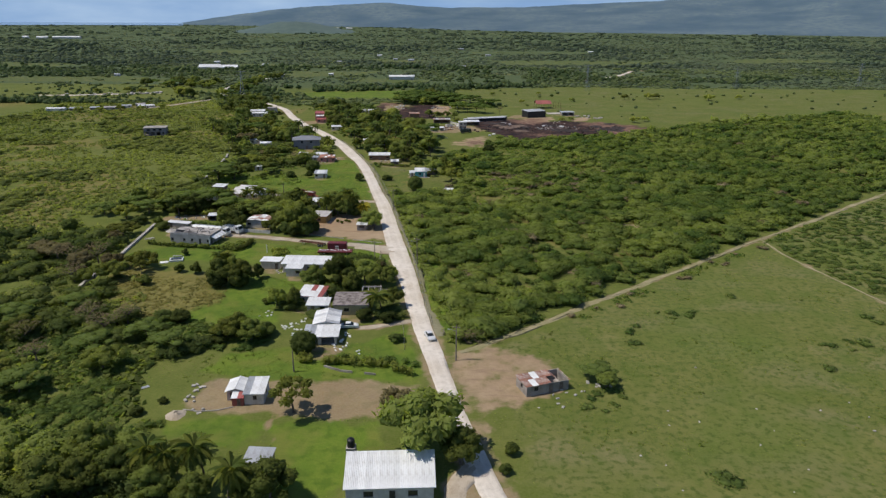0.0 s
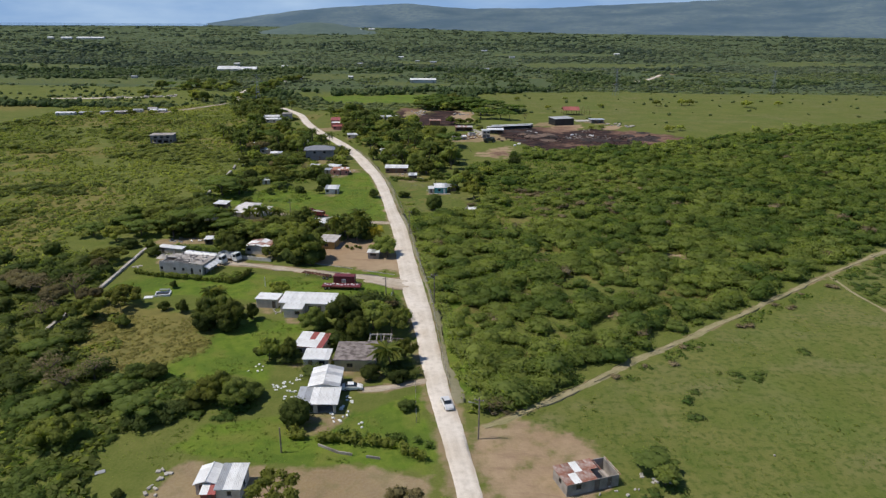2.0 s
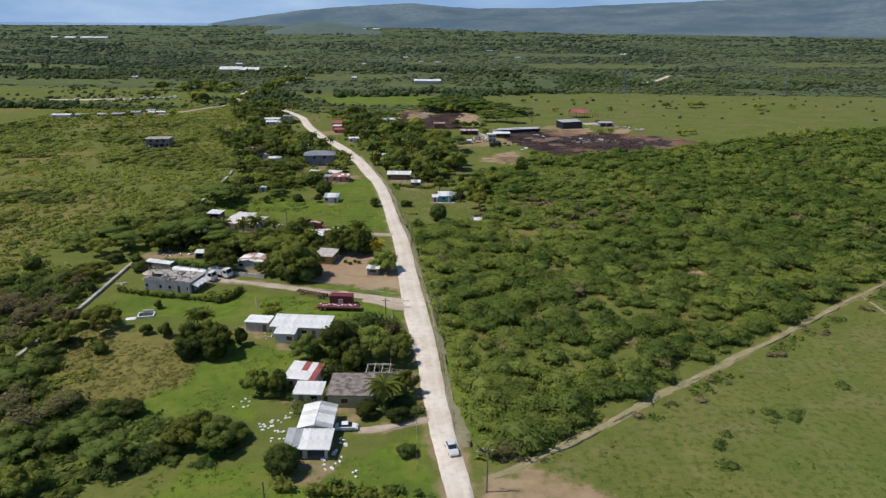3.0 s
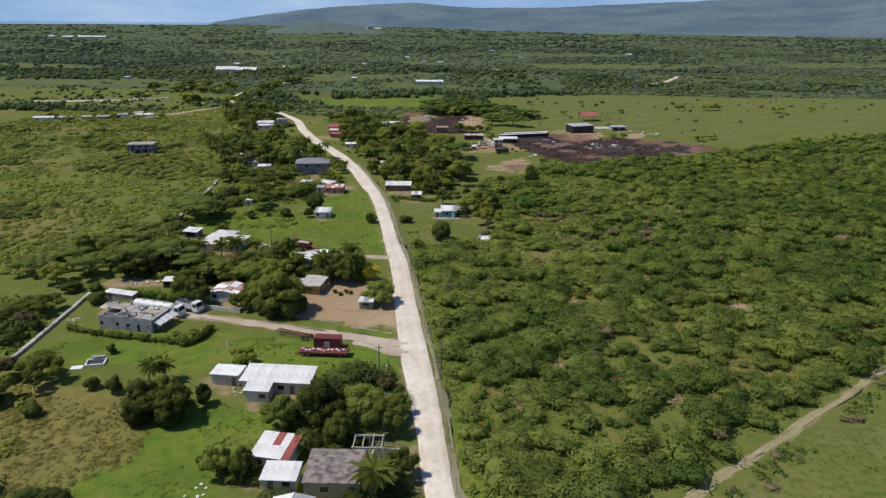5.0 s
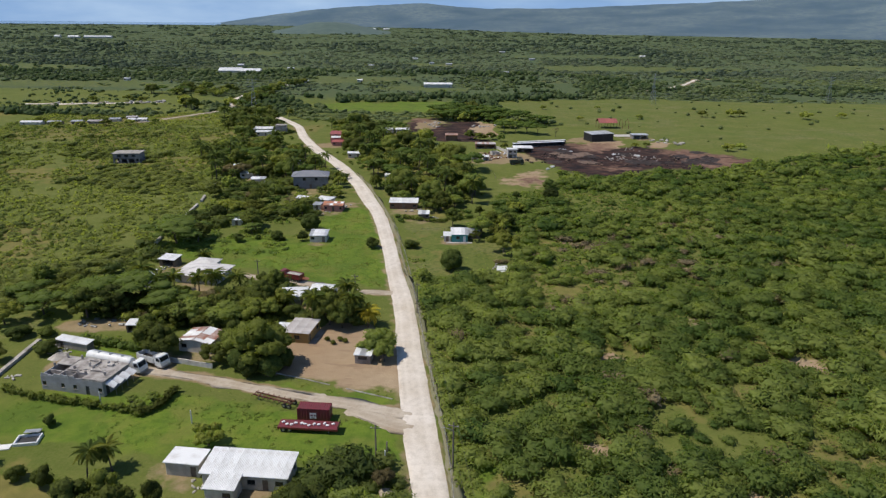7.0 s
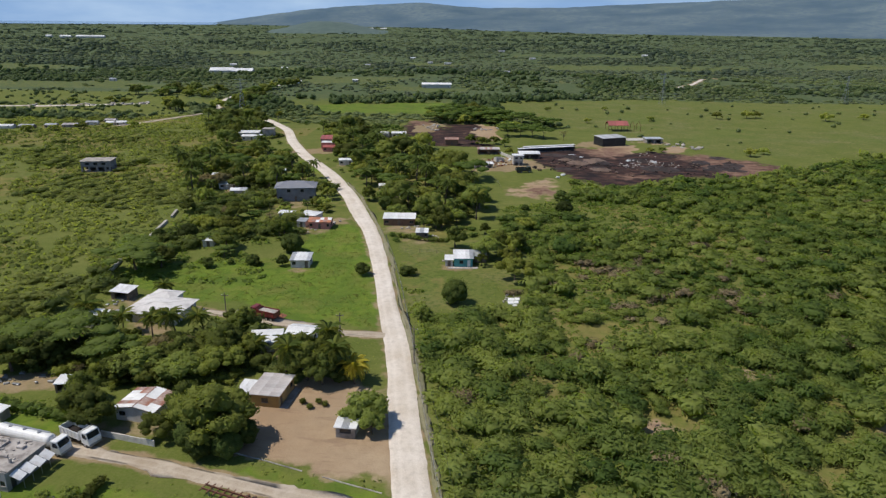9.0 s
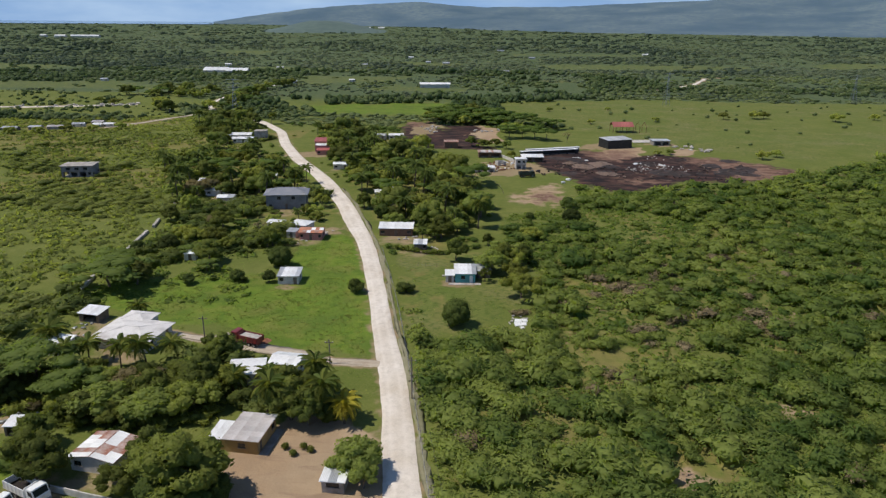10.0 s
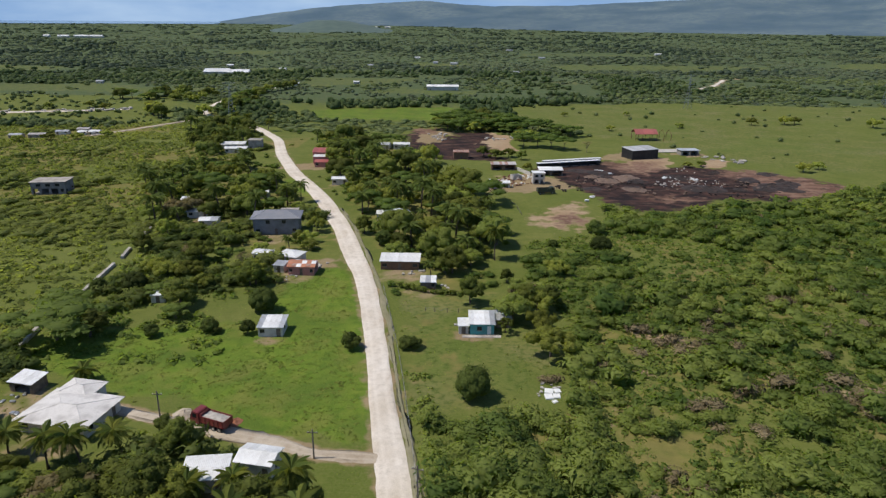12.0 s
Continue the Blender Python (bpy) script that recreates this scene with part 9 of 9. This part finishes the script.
TREE_PLACES += [("mango", -15.9, 408, 0.99, 0.89), ("mango", -4.2, 351, 0.53, 0.52), ("bright", -6, 330, 0.72, 0.59), ("broad", -30.6, 455, 1.44, 1.11), ("mango", -53, 431, 0.91, 0.81), ("coconut", -7.3, 368.6, 1.20, 1.38)]
for kind, x, y, s, tall in TREE_PLACES:
    plant(kind, x, y, s, tall * (1.18 if kind in ("mango", "broad") else 1.0))
PALM_PLACES = []
PALM_PLACES += [("coconut", -47.5, 91.3, 1.05, 1.05), ("coconut", -42.4, 90.6, 1.0, 1.0), ("coconut", -38.1, 92.1, 1.1, 1.1), ("coconut", -32.9, 87.2, 1.05, 1.0)]
PALM_PLACES += [("coconut", -44.6, 250.4, 1.15, 1.1), ("coconut", -34.6, 252.0, 1.15, 1.1), ("coconut", -38.6, 258.0, 1.1, 1.1), ("yellow", -30.6, 249.4, 1.05, 1.05), ("coconut", -89.6, 264.6, 1.05, 0.85), ("coconut", -86.2, 267.4, 1.0, 0.7), ("coconut", -78.6, 265.4, 1.0, 0.8)]
PALM_PLACES += [("coconut", -73.6, 266.0, 1.1, 1.0), ("coconut", -68.6, 269.4, 1.05, 0.7), ("short", -99.6, 276, 1.35, 1.1), ("short", -53.6, 258.8, 1.0, 1.0), ("coconut", -13.0, 392, 1.0, 0.95), ("coconut", -8.5, 386, 1.0, 0.9), ("coconut", -30, 376, 0.9, 0.7), ("coconut", -68, 398, 0.9, 0.75)]
PALM_PLACES += [("short", -47.8, 261.2, 0.9, 0.9), ("coconut", -60, 449, 1.0, 0.8), ("coconut", -50, 430, 1.0, 0.8), ("short", -44.6, 399, 1.0, 1.0), ("short", -88, 292, 0.9, 0.8), ("coconut", -118, 470, 1.0, 0.9), ("coconut", -150, 520, 1.1, 0.9), ("coconut", -146, 600, 1.1, 1.0), ("coconut", -168, 622, 1.1, 1.0), ("coconut", -178, 628, 1.1, 1.0)]
for kind, x, y, s, tall in PALM_PLACES:
    plant(kind, x, y, s, tall, "village palms")


# roofs that show between the trees: clear ground before them
GLADES = [(-40.5, 403), (-46, 407), (-79, 391), (-72.4, 460), (-90, 500), (-139, 508), (-60, 545), (-34, 359), (-60, 353), (-70, 361)]


def grove(poly, step, kinds, size, seed, group):
    """Trees set at random in a stretch of the plan, clear of roads and houses."""
    xs, ys = [p[0] for p in poly], [p[1] for p in poly]
    x, y = jittered(min(xs), max(xs), min(ys), max(ys), step)
    keep = (inside(x, y, poly) > 0) & free(x, y, polys=DIRT + BURNT + LUSH) & (along(x, y, ROAD_LINE) > np.where(y < 440, 8.5, 15))
    for gx, gy in GLADES:
        keep &= ~((np.abs(x - gx - 0.05 * (gy - y)) < 6.5) & (y < gy + 3) & (y > gy - 17))
    rs = random.Random(seed)
    for a, b in zip(x[keep], y[keep]):
        s = size * (0.55 + 0.85 * rs.random() ** 1.3)
        plant(kinds[rs.randrange(len(kinds))], float(a), float(b), s, s * (0.8 + 0.3 * rs.random()), group)


grove([(-52, 384), (-38, 370), (-20, 366), (-10, 352), (-4, 380), (-8, 432), (-22, 470), (-40, 480), (-66, 478), (-68, 446)], 7.6, ("grove_dark", "grove_green", "grove_green", "grove_dark", "grove_palm", "grove_green", "grove_flat", "grove_palm", "grove_palm"), 1.22, 1, "grove east of the road")
grove([(-84, 468), (-60, 480), (-30, 476), (-36, 506), (-58, 545), (-80, 588), (-108, 566), (-96, 520), (-84, 490)], 8.0, ("grove_dark", "grove_green", "grove_flat", "grove_dark", "grove_palm"), 1.22, 2, "grove past the bend")
grove([(-96, 398), (-84, 402), (-72, 420), (-90, 452), (-108, 486), (-122, 512), (-150, 505), (-160, 470), (-140, 420), (-114, 384)], 8.2, ("grove_dark", "grove_green", "grove_flat", "grove_palm", "grove_palm", "grove_green"), 1.08, 3, "grove west of the road")
grove([(-150, 520), (-128, 540), (-148, 588), (-174, 606), (-196, 596), (-190, 570)], 7.5, ("grove_dark", "grove_green", "grove_palm", "grove_palm", "grove_dark"), 1.25, 4, "roadside grove")
grove([(-24, 560), (0, 610), (30, 620), (45, 600), (20, 575), (-5, 570)], 9.0, ("grove_flat", "grove_flat", "grove_green"), 1.15, 5, "trees behind the burnt yard")
grove([(-215, 650), (-190, 648), (-200, 700), (-205, 790), (-300, 820), (-330, 760), (-245, 740)], 12, ("grove_green", "grove_dark", "grove_flat"), 1.25, 7, "far roadside trees")
grove([(-58, 368), (-94, 372), (-100, 420), (-104, 444), (-88, 458), (-76, 428), (-63, 402)], 9.0, ("grove_green", "grove_dark", "grove_palm", "bright", "grove_palm", "grove_green"), 0.62, 8, "garden trees round the villa")
grove([(-33, 350), (-16, 344), (-10, 352), (-12, 372), (-24, 378), (-40, 372)], 7.0, ("grove_green", "grove_dark", "bright", "grove_palm"), 0.72, 10, "trees behind the teal house")
grove([(-112, 256), (-90, 250), (-72, 246), (-58, 249), (-53, 254), (-58, 262), (-100, 262)], 4.6, ("mango", "broad", "brown", "mango", "mango", "broad"), 0.80, 11, "trees south of the wide house")


def tree_row(points, step, kinds, size, seed, group):
    """Trees along a broken line."""
    rs = random.Random(seed)
    for p in smooth_line(points, step):
        s = size * (0.75 + 0.5 * rs.random())
        plant(kinds[rs.randrange(len(kinds))], p.x + 3 * (rs.random() - 0.5), p.y + 5 * (rs.random() - 0.5), s, s * (0.85 + 0.3 * rs.random()), group)


grove([(-44, 606), (16, 606), (20, 650), (-42, 655)], 8.0, ("grove_flat", "grove_flat", "grove_green"), 1.45, 12, "trees behind the burnt yard")
for x, y, s, tall in ((-34, 612, 1.5, 1.5), (-24, 616, 1.6, 1.6), (-14, 613, 1.4, 1.5), (-5, 616, 1.6, 1.6), (5, 614, 1.3, 1.3), (11, 558, 1.5, 1.6), (19, 560, 1.4, 1.4), (26, 556, 1.5, 1.5), (33, 553, 1.3, 1.4)):
    plant("grove_flat", x, y, s, tall, "trees behind the burnt yard")
for kind, x, y, s, tall in (("grove_dark", -11, 528, 0.9, 0.95), ("grove_green", -5, 525, 1.0, 0.9), ("grove_green", 2, 528, 0.9, 0.9), ("grove_dark", 8, 522, 0.7, 0.8), ("grove_green", 9.5, 494, 0.6, 0.8), ("dead", 44, 545, 1.0, 1.3), ("grove_green", 88, 512, 0.6, 0.5), ("grove_dark", 95, 514, 0.6, 0.45)):
    plant(kind, x, y, s, tall, "trees in the burnt yard")
tree_row([(-150, 584), (-163, 594), (-175, 604)], 4.5, ("grove_dark", "grove_palm", "grove_green", "grove_palm", "grove_dark"), 1.2, 21, "trees along the far road")
tree_row([(-236, 648), (-248, 660), (-262, 690)], 7.0, ("grove_dark", "grove_green", "grove_green"), 1.3, 22, "trees along the far road")
tree_row([(-213, 712), (-219, 760), (-218, 815), (-206, 880)], 7.0, ("grove_flat", "grove_green", "grove_dark"), 1.15, 24, "trees along the far road")
tree_row([(-214, 668), (-200, 700), (-208, 740)], 7.0, ("grove_dark", "grove_green", "grove_flat"), 1.2, 23, "trees along the far road")
for x, y, s in ((172, 660, 1.3), (196, 665, 1.5), (204, 668, 1.3), (250, 655, 1.6), (284, 668, 1.2), (70, 625, 0.9), (48, 690, 0.9), (118, 640, 0.9), (95, 700, 0.8), (140, 505, 1.2), (150, 512, 1.0)):
    plant("grove_green", x, y, s * 0.8, s * 0.72, "pasture trees")
for x, y, s in ((-288, 543, 1.0), (-274, 548, 0.9), (-259, 553, 1.0), (-246, 560, 0.9), (-310, 560, 1.1), (-232, 566, 1.0), (-300, 690, 1.2), (-318, 700, 1.2), (-270, 705, 1.2), (-345, 690, 1.1)):
    plant("grove_green", x, y, s, s * 0.8, "far shed trees")


# ---- wild growth, round all that is built ----
BUILT += [(-35, 144, 6), (-39, 153, 6), (-78, 206, 5), (2.6, 293.0, 5.5), (1.6, 287.0, 4.0), (-82, 195, 11), (-74, 191, 8)]
build_scrub()
build_far_trees()
for kept in list(TREES.values()) + list(PALMS.values()):
    for o in (*kept.children_recursive, kept):
        bpy.data.objects.remove(o)
